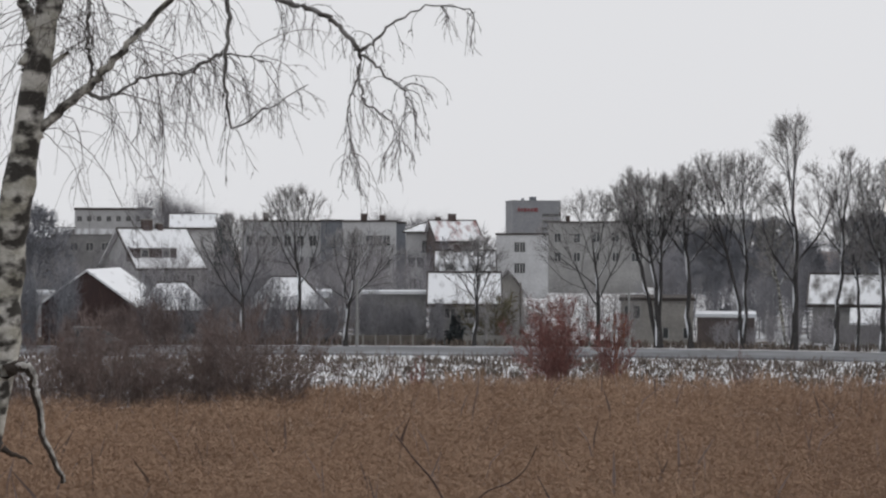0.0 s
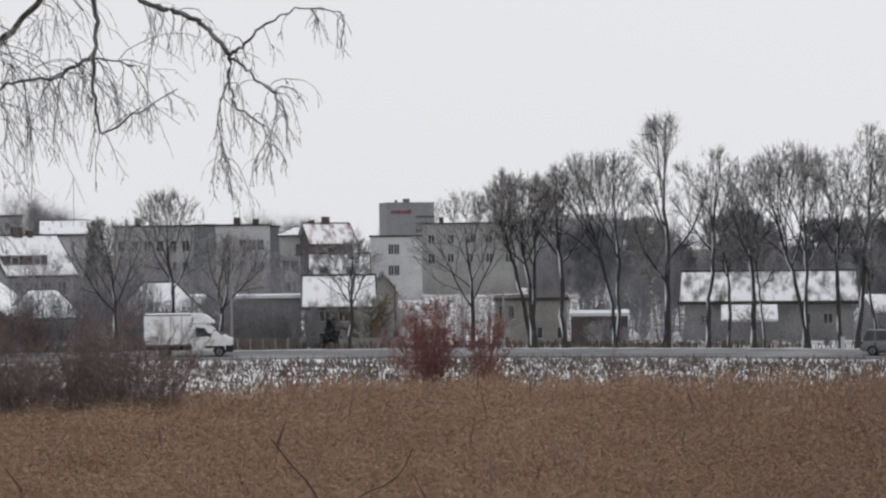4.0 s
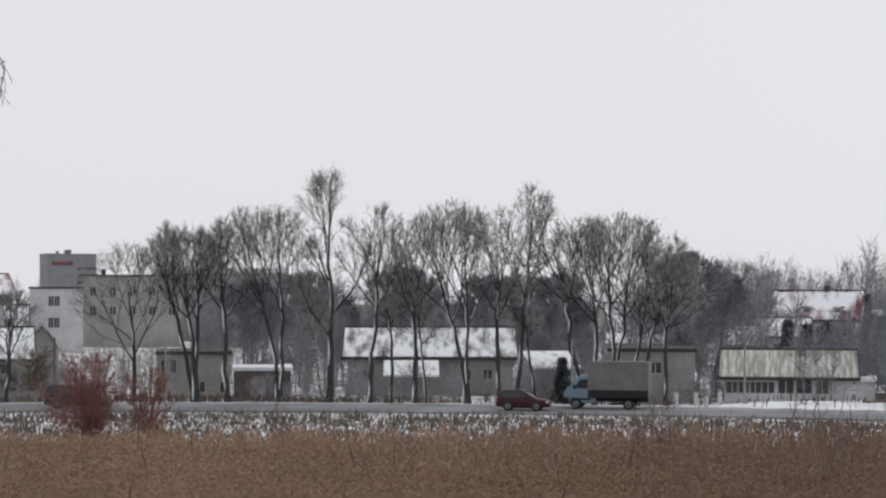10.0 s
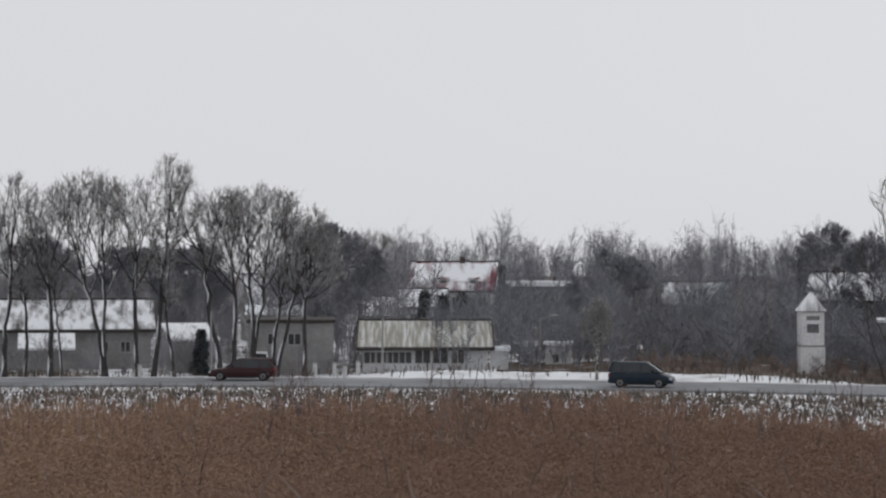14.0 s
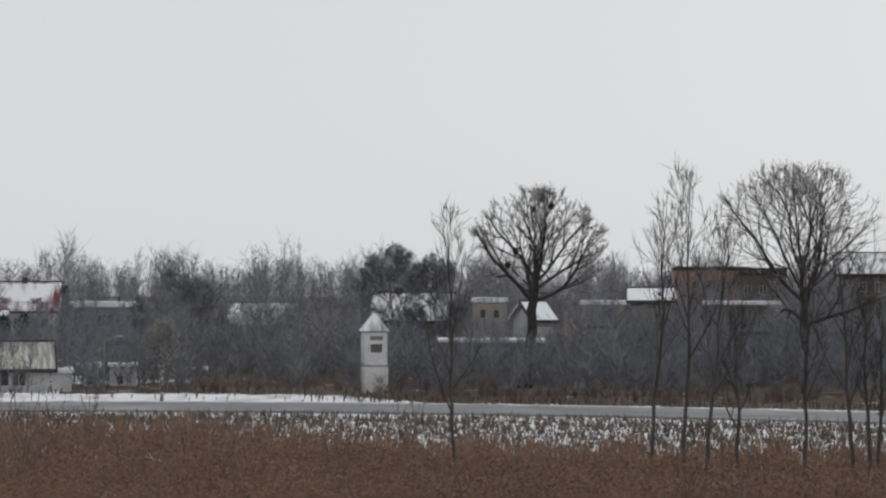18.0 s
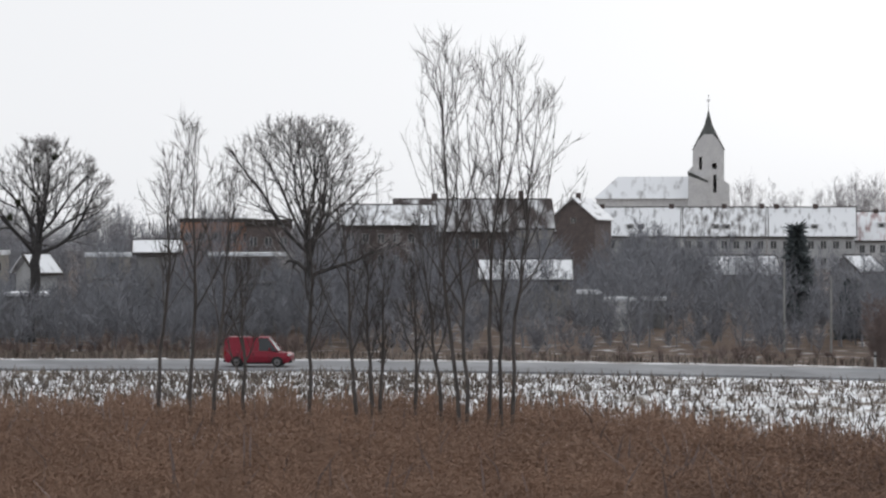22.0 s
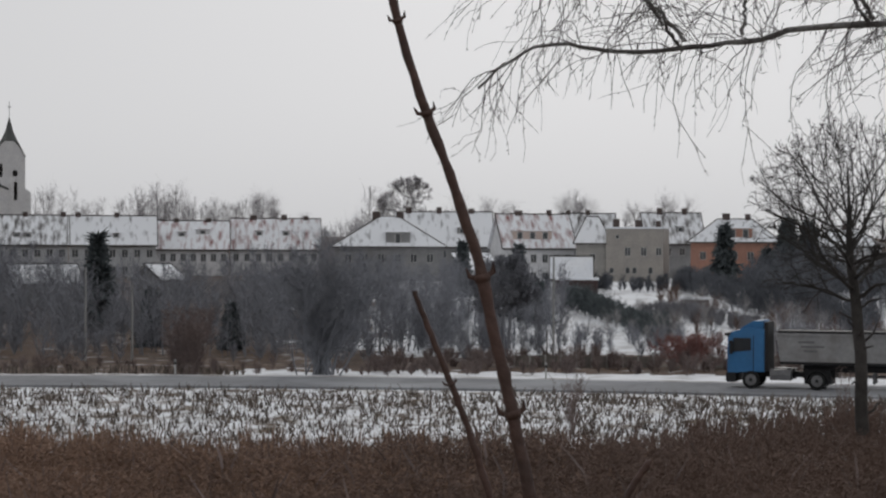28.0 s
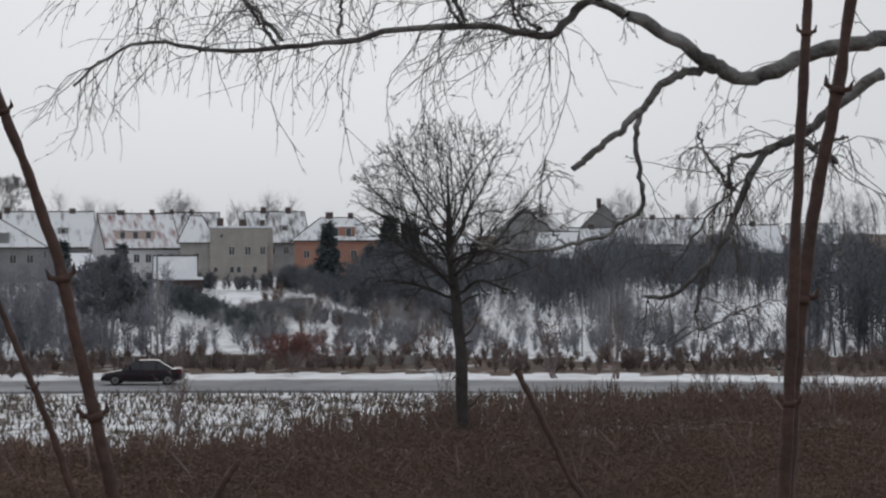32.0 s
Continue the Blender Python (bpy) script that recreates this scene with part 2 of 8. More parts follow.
def facing(az, d, z=0.0, turn=0.0):
    """A pose whose +y leads away from the bank and +x to the right."""
    return Matrix.Translation(bearing(az, d, z)) @ pose(0, 0, 0, 0, 0, -az + turn)


# ---- the lie of the land ----
ROAD_FIT = (3.02156e-05, -3.49417e-03, -0.244071, 142.125)


def road_radius(az):
    return np.polyval(ROAD_FIT, np.clip(az, -20, 100))


EDGE_AZ = (-30, -9, -4, 2, 9, 28, 33, 39, 48, 53, 57, 61, 66, 72, 75, 78, 81, 88, 110)
EDGE_D = (92, 94, 100, 109, 106, 107, 98, 94, 93, 90, 83, 78.5, 78, 79, 81, 87, 92, 97, 97)


def reed_edge(az):
    return np.interp(az, EDGE_AZ, EDGE_D)


def smooth_step(x, lo, hi):
    t = np.clip((x - lo) / (hi - lo), 0, 1)
    return t * t * (3 - 2 * t)


def land(az, d):
    """Height of the ground."""
    az, d = np.asarray(az, float), np.asarray(d, float)
    r = d - road_radius(az)
    z = 6.4 - 7.6 * smooth_step(d, 2.5, 42)
    z = z + 0.9 * smooth_step(r, -34, -8) + 0.16 * smooth_step(r, -7, -5)
    z = z - 0.3 * smooth_step(r, 7, 14)
    z = z + 0.5 * smooth_step(r, 5.5, 9.5) * smooth_step(az, 19, 23) * (1 - smooth_step(az, 31, 36))
    up = smooth_step(az, 46, 62) * (1 - smooth_step(az, 140, 170))
    z = z + up * (3.4 * smooth_step(d, 128, 330) + 7.0 * smooth_step(d, 345, 460))
    z = z + 4.0 * smooth_step(d, 700, 1500)
    return z


def ground_at(az, d):
    return float(land(az, d))


def build_ground():
    az = np.concatenate([np.arange(-180, -30, 6), np.arange(-30, 110, 0.6), np.arange(110, 180, 6), [180.0]])
    d = np.concatenate([[0.0], np.arange(0.5, 40, 2.0), np.arange(40, 186, 1.2), np.arange(188, 480, 8), [520, 600, 700, 850, 1000, 1300, 1700, 2300, 3200, 4500]])
    A, D = np.meshgrid(az, d, indexing="ij")
    Z = land(A, D)
    wob = np.sin(A * 3.1 + D * 0.7) * np.sin(A * 1.3 - D * 0.31)
    Z = Z + np.where((D > 45) & (np.abs(D - road_radius(A)) > 7), 0.08 * wob, 0)
    v = np.stack([D * np.sin(np.radians(A)), D * np.cos(np.radians(A)), Z], -1).reshape(-1, 3)
    n, k = A.shape
    i, j = np.meshgrid(np.arange(n - 1), np.arange(k - 1), indexing="ij")
    f = np.stack([i * k + j, i * k + j + 1, (i + 1) * k + j + 1, (i + 1) * k + j], -1).reshape(-1, 4)
    me = bulk("ground", v, f, True)
    for m in (M_GROUND, M_FIELD, M_MARSH, M_BANK, M_LITTER, M_GARDEN):
        me.materials.append(m)
    am, dm = A[:-1, :-1].ravel(), D[:-1, :-1].ravel()
    r = dm - road_radius(am)
    rag = 2.5 * np.sin(am * 2.3) * np.sin(am * 0.71 + 1) + 1.2 * np.sin(am * 7.9)
    swirl = 3 * np.sin(dm * 0.23 + am * 0.4) + 2 * np.sin(dm * 0.61 - am)
    idx = np.zeros(len(f), np.int32)
    idx[r < -5.5] = 1
    idx[dm < reed_edge(am) + rag - 1] = 2
    idx[dm < 42] = 3
    woods = (am + swirl > 24) & (am + swirl < 68) | (am + swirl < -2)
    idx[(r > 9 + rag) & (r < 230) & woods] = 4
    idx[(r > 4) & (am + 0.4 * swirl > 66) & (dm < 330)] = 5
    idx[(r > 4) & (r < 16 + rag) & (am + 0.2 * swirl > 61.5)] = 5
    idx[(r > 17 + 0.5 * rag) & (r < 34 + swirl) & (am + 0.4 * swirl > 66)] = 4
    idx[(r > 4) & (r < 10.5 + 0.5 * rag) & (am > 13) & (am < 34)] = 5
    idx[(r > 4) & (r < 8 + 0.6 * rag) & (am > 34)] = 5
    idx[(dm > 330) & (dm < 1000)] = 4
    me.polygons.foreach_set("material_index", idx)
    tagged(new("ground", me), "snow-dusted marsh, stubble field and rising snowy gardens", "ground", kind="structure")


ROAD_AZ = np.arange(-20, 100.01, 1.0)
ROAD_XY = np.stack([road_radius(ROAD_AZ) * np.sin(np.radians(ROAD_AZ)), road_radius(ROAD_AZ) * np.cos(np.radians(ROAD_AZ))], 1)
ROAD_S = np.concatenate([[0], np.cumsum(np.linalg.norm(np.diff(ROAD_XY, axis=0), axis=1))])


def on_road(s, off=0.0):
    """x, y and direction of the road s metres along it; off: metres away from the bank."""
    if s <= 0 or s >= ROAD_S[-1]:
        k = 0 if s <= 0 else -2
        w = ROAD_XY[k + 1] - ROAD_XY[k]
        w = w / np.linalg.norm(w)
        p = ROAD_XY[0] + w * s if s <= 0 else ROAD_XY[-1] + w * (s - ROAD_S[-1])
    else:
        p = np.array([np.interp(s, ROAD_S, ROAD_XY[:, 0]), np.interp(s, ROAD_S, ROAD_XY[:, 1])])
        q = [np.array([np.interp(s + e, ROAD_S, ROAD_XY[:, 0]), np.interp(s + e, ROAD_S, ROAD_XY[:, 1])]) for e in (-3, 3)]
        w = (q[1] - q[0]) / np.linalg.norm(q[1] - q[0])
    nrm = np.array([-w[1], w[0]])
    p = p + nrm * off
    return p[0], p[1], math.degrees(math.atan2(w[1], w[0]))


def ribbon(name, lo, hi, z, s0, s1, step, material, label, category, kind="structure", thick=0.0):
    ss = np.arange(s0, s1 + step, step)
    a = [on_road(s, lo)[:2] for s in ss]
    b = [on_road(s, hi)[:2] for s in ss]
    v, f, n = [], [], len(ss)
    for p in a + b:
        v.append((p[0], p[1], z))
    f = [(i, i + 1, n + i + 1, n + i) for i in range(n - 1)]
    if thick:
        v += [(x, y, zz - thick) for x, y, zz in v]
        f += [(i, i + 2 * n, i + 1 + 2 * n, i + 1) for i in range(n - 1)]
        f += [(n + i, n + i + 1, 3 * n + i + 1, 3 * n + i) for i in range(n - 1)]
    sh = Shape()
    sh.add(v, f)
    return tagged(part(name, sh, material), label, category, kind=kind)


build_ground()
ribbon("road", -4.3, 4.3, 0.0, -560, ROAD_S[-1] + 560, 4, M_ROAD, "grey worn asphalt road edged with slush", "road", thick=0.25)
ribbon("road_shoulder", 4.3, 6.0, -0.03, -560, ROAD_S[-1] + 560, 4, M_SLUSH, "far shoulder of the road under dirty slush", "shoulder", thick=0.2)


def blades(count, seed, lo_d, hi_d, h_lo, h_hi, w, lean, plume, clump=0.0, az_lo=-28, az_hi=106, share=lambda a: 1 + 0 * a, flat=False):
    """Standing dry stalks, each a narrow leaning strip in two bends, between two distances."""
    g = np.random.default_rng(seed)
    az = g.uniform(az_lo, az_hi, count)
    u = g.uniform(0, 1, count)
    a, b = lo_d(az), hi_d(az)
    d = np.sqrt(a * a + u * (b * b - a * a))
    keep = (b > a + 0.1) & (g.uniform(0, 1, count) < share(az))
    if clump:
        keep &= (np.sin(az * 9.1 + np.sin(d * 1.3) * 2) * np.sin(d * 0.9 + az * 2.7)) > g.uniform(-1, 1, count) * clump - 0.1
    az, d = az[keep], d[keep]
    n = len(az)
    z = land(az, d) - 0.03
    x, y = d * np.sin(np.radians(az)), d * np.cos(np.radians(az))
    tall = g.uniform(h_lo, h_hi, n) * (1 + 0.10 * np.sin(x * 0.43 + y * 0.21) * np.sin(y * 0.37 - x * 0.16) + 0.07 * np.sin(x * 1.7 + 2 * np.sin(y)) * np.sin(y * 1.3 + 1))
    th = g.uniform(0, 2 * np.pi, n)
    side = np.stack([np.cos(th), np.sin(th), np.zeros(n)], 1) * (w * g.uniform(0.6, 1.4, n))[:, None]
    tip = g.normal(0, lean, (n, 2)) * tall[:, None]
    p0 = np.stack([x, y, z], 1)
    p1 = p0 + np.stack([tip[:, 0] * 0.4, tip[:, 1] * 0.4, tall * 0.68], 1)
    p2 = p0 + np.stack([tip[:, 0], tip[:, 1], tall], 1)
    v = np.stack([p0 - side * 0.4, p0 + side * 0.4, p1 - side * plume, p1 + side * plume, p2 - side * 0.25, p2 + side * 0.25], 1).reshape(-1, 3)
    if flat == "tuft":
        return np.stack([p0 - side, p0 + side, p2], 1).reshape(-1, 3), np.arange(3 * n).reshape(-1, 3)
    if flat:
        # a thin stalk with four narrow leaves, each a pointed strip
        tri = [np.stack([p0 - side * 0.25, p0 + side * 0.25, p2], 1)]
        for q in range(4):
            u = g.uniform(0.5, 1.0, n)[:, None]
            a = p0 + (p2 - p0) * u
            w2 = g.normal(0, 1, (n, 3)) * np.array([1, 1, 0.75]) + np.array([0, 0, 0.15])
            w2 /= np.linalg.norm(w2, axis=1, keepdims=True)
            b = a + w2 * (tall * g.uniform(0.07, 0.19, n))[:, None]
            cross = np.cross(w2, g.normal(0, 1, (n, 3)))
            cross *= (w * g.uniform(0.5, 1.1, n) / (np.linalg.norm(cross, axis=1) + 1e-9))[:, None]
            tri.append(np.stack([a - cross, a + cross, b], 1))
        v = np.concatenate(tri).reshape(-1, 3)
        return v, np.arange(len(v)).reshape(-1, 3)
    o = np.arange(n)[:, None] * 6
    f = np.concatenate([o + [0, 1, 3, 2], o + [2, 3, 5, 4]], 1).reshape(-1, 4)
    return v, f


def build_reeds():
    rag = lambda az: 2.2 * np.sin(az * 2.3) * np.sin(az * 0.71 + 1) + 1.2 * np.sin(az * 7.9)
    top = lambda a: reed_edge(a) + rag(a)
    v, f = blades(105000, 5, lambda a: 48 + 0 * a, top, 1.45, 2.0, 0.021, 0.14, 1.3, az_hi=26, share=lambda a: 1 - smooth_step(a, 4, 25), flat=True)
    ob = part("reed_bed", bulk("reed_bed", v, f), M_REED)
    tagged(ob, "wide bed of dry rust-brown reeds", "reeds", kind="stuff")
    # Darker reed browns take over towards the right, each fading into the next.
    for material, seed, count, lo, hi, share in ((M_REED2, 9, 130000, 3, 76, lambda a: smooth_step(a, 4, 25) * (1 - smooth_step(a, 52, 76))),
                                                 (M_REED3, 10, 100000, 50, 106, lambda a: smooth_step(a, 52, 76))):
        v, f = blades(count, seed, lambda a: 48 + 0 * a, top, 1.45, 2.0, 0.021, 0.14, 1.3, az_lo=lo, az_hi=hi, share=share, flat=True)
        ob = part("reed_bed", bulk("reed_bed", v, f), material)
        tagged(ob, "wide bed of dry reeds in darker brown", "reeds", kind="stuff")
    v, f = blades(2200, 15, lambda a: 44 + 0 * a, top, 1.7, 2.7, 0.02, 0.3, 2.2, clump=1.2)
    ob = part("dead_weeds", bulk("dead_weeds", v, f), M_SCRUB)
    tagged(ob, "dark dead weed stalks scattered among the reeds", "weeds", kind="stuff")
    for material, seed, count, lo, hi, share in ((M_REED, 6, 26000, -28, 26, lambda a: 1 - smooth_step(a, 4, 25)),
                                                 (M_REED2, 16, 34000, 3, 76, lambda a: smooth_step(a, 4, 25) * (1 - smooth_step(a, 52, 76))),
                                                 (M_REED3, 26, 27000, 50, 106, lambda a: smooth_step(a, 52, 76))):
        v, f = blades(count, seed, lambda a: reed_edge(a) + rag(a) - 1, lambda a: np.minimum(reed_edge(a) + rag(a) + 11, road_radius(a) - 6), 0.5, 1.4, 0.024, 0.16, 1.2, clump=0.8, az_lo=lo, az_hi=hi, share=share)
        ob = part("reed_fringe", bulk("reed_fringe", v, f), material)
        tagged(ob, "thin fringe of dry brown reeds at the edge of the snowy field", "reeds", kind="stuff")
    v, f = blades(190000, 7, lambda a: reed_edge(a) + 1, lambda a: road_radius(a) - 5.2, 0.2, 0.55, 0.055, 0.35, 1.5, clump=2.2, share=lambda a: 1 - 0.35 * smooth_step(a, 46, 54), flat="tuft")
    ob = part("field_stalks", bulk("field_stalks", v, f), M_STALK)
    tagged(ob, "brown dead stalks standing in the snowy field", "stalks", kind="stuff")
    v, f = blades(25000, 8, lambda a: road_radius(a) + 6.3, lambda a: road_radius(a) + 13, 0.2, 0.7, 0.035, 0.2, 1.4, clump=0.7, az_hi=63, share=lambda a: (1 - 0.85 * (smooth_step(a, 12, 14) - smooth_step(a, 30, 34))) * (1 - 0.55 * smooth_step(a, 36, 48)))
    ob = part("verge_grass", bulk("verge_grass", v, f), M_STALK)
    tagged(ob, "dry brown grass on the far verge of the road", "grass", kind="stuff")


build_reeds()


# ---- bare trees ----
def sprout(g, pts, rad, count, u_lo, u_hi, length, angle, k, taper, up, wiggle, thin=0.55):
    """Side shoots on each of the given lines: their points and radii."""
    n, kp, _ = pts.shape
    u = g.uniform(u_lo, u_hi, (n, count))
    x = u * (kp - 1)
    i = np.clip(x.astype(int), 0, kp - 2)
    fr = (x - i)[..., None]
    rows = np.arange(n)[:, None]
    start = pts[rows, i] * (1 - fr) + pts[rows, i + 1] * fr
    r0 = (rad[rows, i] * (1 - fr[..., 0]) + rad[rows, i + 1] * fr[..., 0]) * thin
    way = pts[rows, i + 1] - pts[rows, i]
    way = (way / (np.linalg.norm(way, axis=2, keepdims=True) + 1e-9)).reshape(-1, 3)
    m = n * count
    side = np.cross(way, g.normal(size=(m, 3)))
    side /= np.linalg.norm(side, axis=1, keepdims=True) + 1e-9
    ang = np.radians(g.uniform(angle[0], angle[1], m))[:, None]
    way = way * np.cos(ang) + side * np.sin(ang)
    ln = (g.uniform(length[0], length[1], (n, count)) * (1.15 - 0.6 * u)).reshape(-1)
    out = np.empty((m, k, 3))
    out[:, 0] = start.reshape(-1, 3)
    for j in range(1, k):
        way = way + g.normal(0, wiggle, (m, 3)) + np.array([0, 0, up])
        way /= np.linalg.norm(way, axis=1, keepdims=True)
        out[:, j] = out[:, j - 1] + way * (ln / (k - 1))[:, None]
    r = r0.reshape(-1)[:, None] * np.linspace(1, taper, k)[None]
    return out, r


def bend(g, a, b, k, sway):
    t = np.linspace(0, 1, k)[:, None]
    p = np.array(a) * (1 - t) + np.array(b) * t
    w = np.cumsum(g.normal(0, sway, (k, 3)), axis=0) * np.array([1, 1, 0.2])
    return p + (w - w[-1] * t) * np.sin(np.pi * t) ** 0.5


def tube_mesh(name, sets, smooth=True):
    """One mesh from sets of lines: (points, radii, sides); with two sides they are flat pointed strips."""
    vs, fs, o = [], [], 0
    for pts, rad, n in sets:
        v, f = tubes(pts, rad, n) if n > 2 else ribbons(pts, rad)
        f = np.asarray(f)
        if f.shape[1] == 4:
            f = np.concatenate([f[:, [0, 1, 2]], f[:, [0, 2, 3]]])
        vs.append(v)
        fs.append(f + o)
        o += len(v)
    return bulk(name, np.concatenate(vs), np.concatenate(fs), smooth)


def shoots(g, pts, rad, count, u_lo, u_hi, angle, k, share, cap, egg, up, wiggle, thin):
    """Boughs that leave the given lines and reach for the skin of an egg-shaped crown: egg is its middle and half sizes."""
    n, kp, _ = pts.shape
    u = (np.arange(count)[None] + g.uniform(0.1, 0.9, (n, count))) / count * (u_hi - u_lo) + u_lo
    x = u * (kp - 1)
    i = np.clip(x.astype(int), 0, kp - 2)
    fr = (x - i)[..., None]
    rows = np.arange(n)[:, None]
    start = (pts[rows, i] * (1 - fr) + pts[rows, i + 1] * fr).reshape(-1, 3)
    r0 = ((rad[rows, i] * (1 - fr[..., 0]) + rad[rows, i + 1] * fr[..., 0]) * thin).reshape(-1)
    way = pts[rows, i + 1] - pts[rows, i]
    way = (way / (np.linalg.norm(way, axis=2, keepdims=True) + 1e-9)).reshape(-1, 3)
    m = n * count
    turn = (np.arange(count)[None] * 2.4 + g.uniform(0, 6.28, (n, 1)) + g.normal(0, 0.4, (n, count))).reshape(-1)
    ref = np.where(np.abs(way[:, 2:]) < 0.9, np.array([0, 0, 1.0]), np.array([1.0, 0, 0]))
    a = np.cross(way, ref)
    a /= np.linalg.norm(a, axis=1, keepdims=True) + 1e-9
    b = np.cross(way, a)
    side = a * np.cos(turn)[:, None] + b * np.sin(turn)[:, None]
    lean = np.radians(angle[1] + (angle[0] - angle[1]) * (u.reshape(-1) - u_lo) / (u_hi - u_lo + 1e-6) + g.normal(0, 6, m))[:, None]
    way = way * np.cos(lean) + side * np.sin(lean)
    # how far the skin is along the way, bent upwards as the bough will be
    aim = way + np.array([0, 0, up * 1.5])
    aim /= np.linalg.norm(aim, axis=1, keepdims=True)
    o, e = (start - egg[0]) / egg[1], aim / egg[1]
    qa, qb, qc = (e * e).sum(1), (o * e).sum(1), (o * o).sum(1) - 1
    out = (-qb + np.sqrt(np.maximum(qb * qb - qa * qc, 0))) / qa
    parent = np.repeat(np.linalg.norm(pts[:, -1] - pts[:, 0], axis=1), count)
    ln = np.clip(out * share, 0.1 * parent, cap * parent) * g.uniform(0.8, 1.08, m)
    line = np.empty((m, k, 3))
    line[:, 0] = start
    for j in range(1, k):
        way = way + g.normal(0, wiggle, (m, 3)) + np.array([0, 0, up * 2.0 / k])
        way /= np.linalg.norm(way, axis=1, keepdims=True)
        line[:, j] = line[:, j - 1] + way * (ln / (k - 1))[:, None]
    return line, r0[:, None] * np.linspace(1, 0.35, k)[None]


def bare_tree(name, m, label, seed, height, crown=6.0, lean=0.0, base=0.35, stems=1, trunk_r=0.18, limbs=8, forks=(6, 4), angle=(18, 50), up=0.3, wiggle=0.09, twigs=4, fine=2,
              twig_r=0.0105, twig_up=0.12, bark=None, twig=None, category="tree", group="", spread=0.25, widen=1.0, reach=1.0, snow=0, stubs=0, leader=0.8, tuft=0.2, thick=0.62):
    """A leafless tree: one or several stems, limbs that fan out and rise, forking boughs, and a crown of fine twigs, as parts."""
    g = np.random.default_rng(seed)
    top = thing(name, m, label, category, group)
    bark, twig = bark or M_BARK, twig or M_TWIG
    height *= 0.96
    half, low = crown * widen / 2, height * base
    rise = (height - low * 0.8) / 2
    boughs, thin_lines = [], []
    for s in range(stems):
        off = (s - (stems - 1) / 2) * half * 2 * spread
        egg = (np.array([lean * 0.8 + off * 0.5, 0, height - rise]), np.array([half * (1 - 0.12 * (stems - 1)), half * 0.9, rise]))
        peak = height * (leader if stems == 1 else leader * g.uniform(0.86, 1.0))
        k = 14
        t = np.linspace(0, 1, k)[:, None]
        end = np.array([lean + off, g.normal(0, 0.02) * height, peak])
        mid = np.array([lean * 0.25 + off * 0.35, 0, peak * 0.5])
        p = ((1 - t) ** 2 * np.array([off * 0.1, 0, 0]) + 2 * t * (1 - t) * mid + t ** 2 * end)
        w = np.cumsum(g.normal(0, 0.006 * height, (k, 3)), axis=0) * np.array([1, 1, 0.1])
        p = (p + (w - w[-1] * t) * np.sin(np.pi * t) ** 0.5)[None]
        rt = trunk_r * (0.85 if stems > 1 else 1.0)
        r = rt * np.where(t[:, 0] < low / peak, 1 - 0.25 * t[:, 0] * peak / low, 0.75 * np.clip((1 - t[:, 0]) / (1 - low / peak), 0.1, 1) ** 0.8)[None]
        r[0, 0] *= 1.4
        part("trunk", tube_mesh("trunk", [(p, r, 9)]), bark, top)
        a, ar = shoots(g, p, r, limbs, low / peak * 0.92, 0.84, angle, 9, 0.95, 1.0, egg, up, wiggle, thick)
        for q in range(limbs):
            part("limb", tube_mesh("limb", [(a[q:q + 1], np.maximum(ar[q:q + 1], twig_r), 6)]), bark, top)
        b, br = shoots(g, a, ar, forks[0], 0.2, 0.97, (24, 44), 7, 0.9, 0.75, egg, up * 0.8, wiggle, 0.6)
        c, cr = shoots(g, b, br, forks[1], 0.15, 0.95, (24, 46), 5, 0.85, 0.7, egg, up * 0.7, wiggle, 0.6)
        boughs += [(b, np.maximum(br, twig_r * 1.2), 4), (c, np.maximum(cr, twig_r), 3)]
        thin_lines += [(a[:, 4:], ar[:, 4:]), (b, br), (c, cr)]
        for q in range(snow):
            k0 = int(g.integers(0, 3)) + 2 * q
            k1 = min(k - 1, k0 + int(g.integers(2, 5)))
            if k1 - k0 < 2:
                continue
            shift = r[:, k0:k1, None] * np.array([g.uniform(-0.8, -0.62), -0.55, 0])
            ws = r[:, k0:k1] * 0.5
            ws[0, 0], ws[0, -1] = 0.01, 0.01
            part("clinging_snow", tube_mesh("clinging_snow", [(p[:, k0:k1] + shift, ws, 6)]), M_SNOW, top, "streak of wind-blown snow")
        for q in range(0, limbs, 3) if snow else ():
            ws = ar[q:q + 1, :4] * np.array([0.1, 0.5, 0.5, 0.1])
            part("clinging_snow", tube_mesh("clinging_snow", [(a[q:q + 1, :4] + ar[q:q + 1, :4, None] * np.array([-0.6, -0.45, 0.3]), ws, 5)]), M_SNOW, top, "streak of wind-blown snow")
        if stubs:
            d, dr = sprout(g, p, r, stubs, 0.12, 0.6, (0.5, 1.5), (55, 95), 5, 0.4, 0.05, 0.35, 0.3)
            for q in range(stubs):
                part("dead_stub", tube_mesh("dead_stub", [(d[q:q + 1], np.maximum(dr[q:q + 1], 0.015), 5)]), bark, top)
    tagged(part("branchwork", tube_mesh("branchwork", boughs), bark, top), "forking bare branches", kind="stuff")
    ln = rise * tuft * reach
    sets = []
    for pts, rd in thin_lines:
        d, dr = sprout(g, pts, rd, twigs, 0.15, 1.0, (ln * 0.4, ln * 1.1), (14, 48), 3, 0.5, twig_up, wiggle, 0.5)
        sets.append((d, np.full(dr.shape, twig_r) * np.array([1.15, 0.9, 0.6])[None], 2))
        if fine:
            e, er = sprout(g, d, dr, fine, 0.1, 1.0, (ln * 0.25, ln * 0.6), (18, 50), 2, 0.6, twig_up, wiggle, 0.6)
            sets.append((e, np.full(er.shape, twig_r * 0.85), 2))
    part("crown", tube_mesh("crown", sets, False), twig, top, "fine bare twigs")
    return top


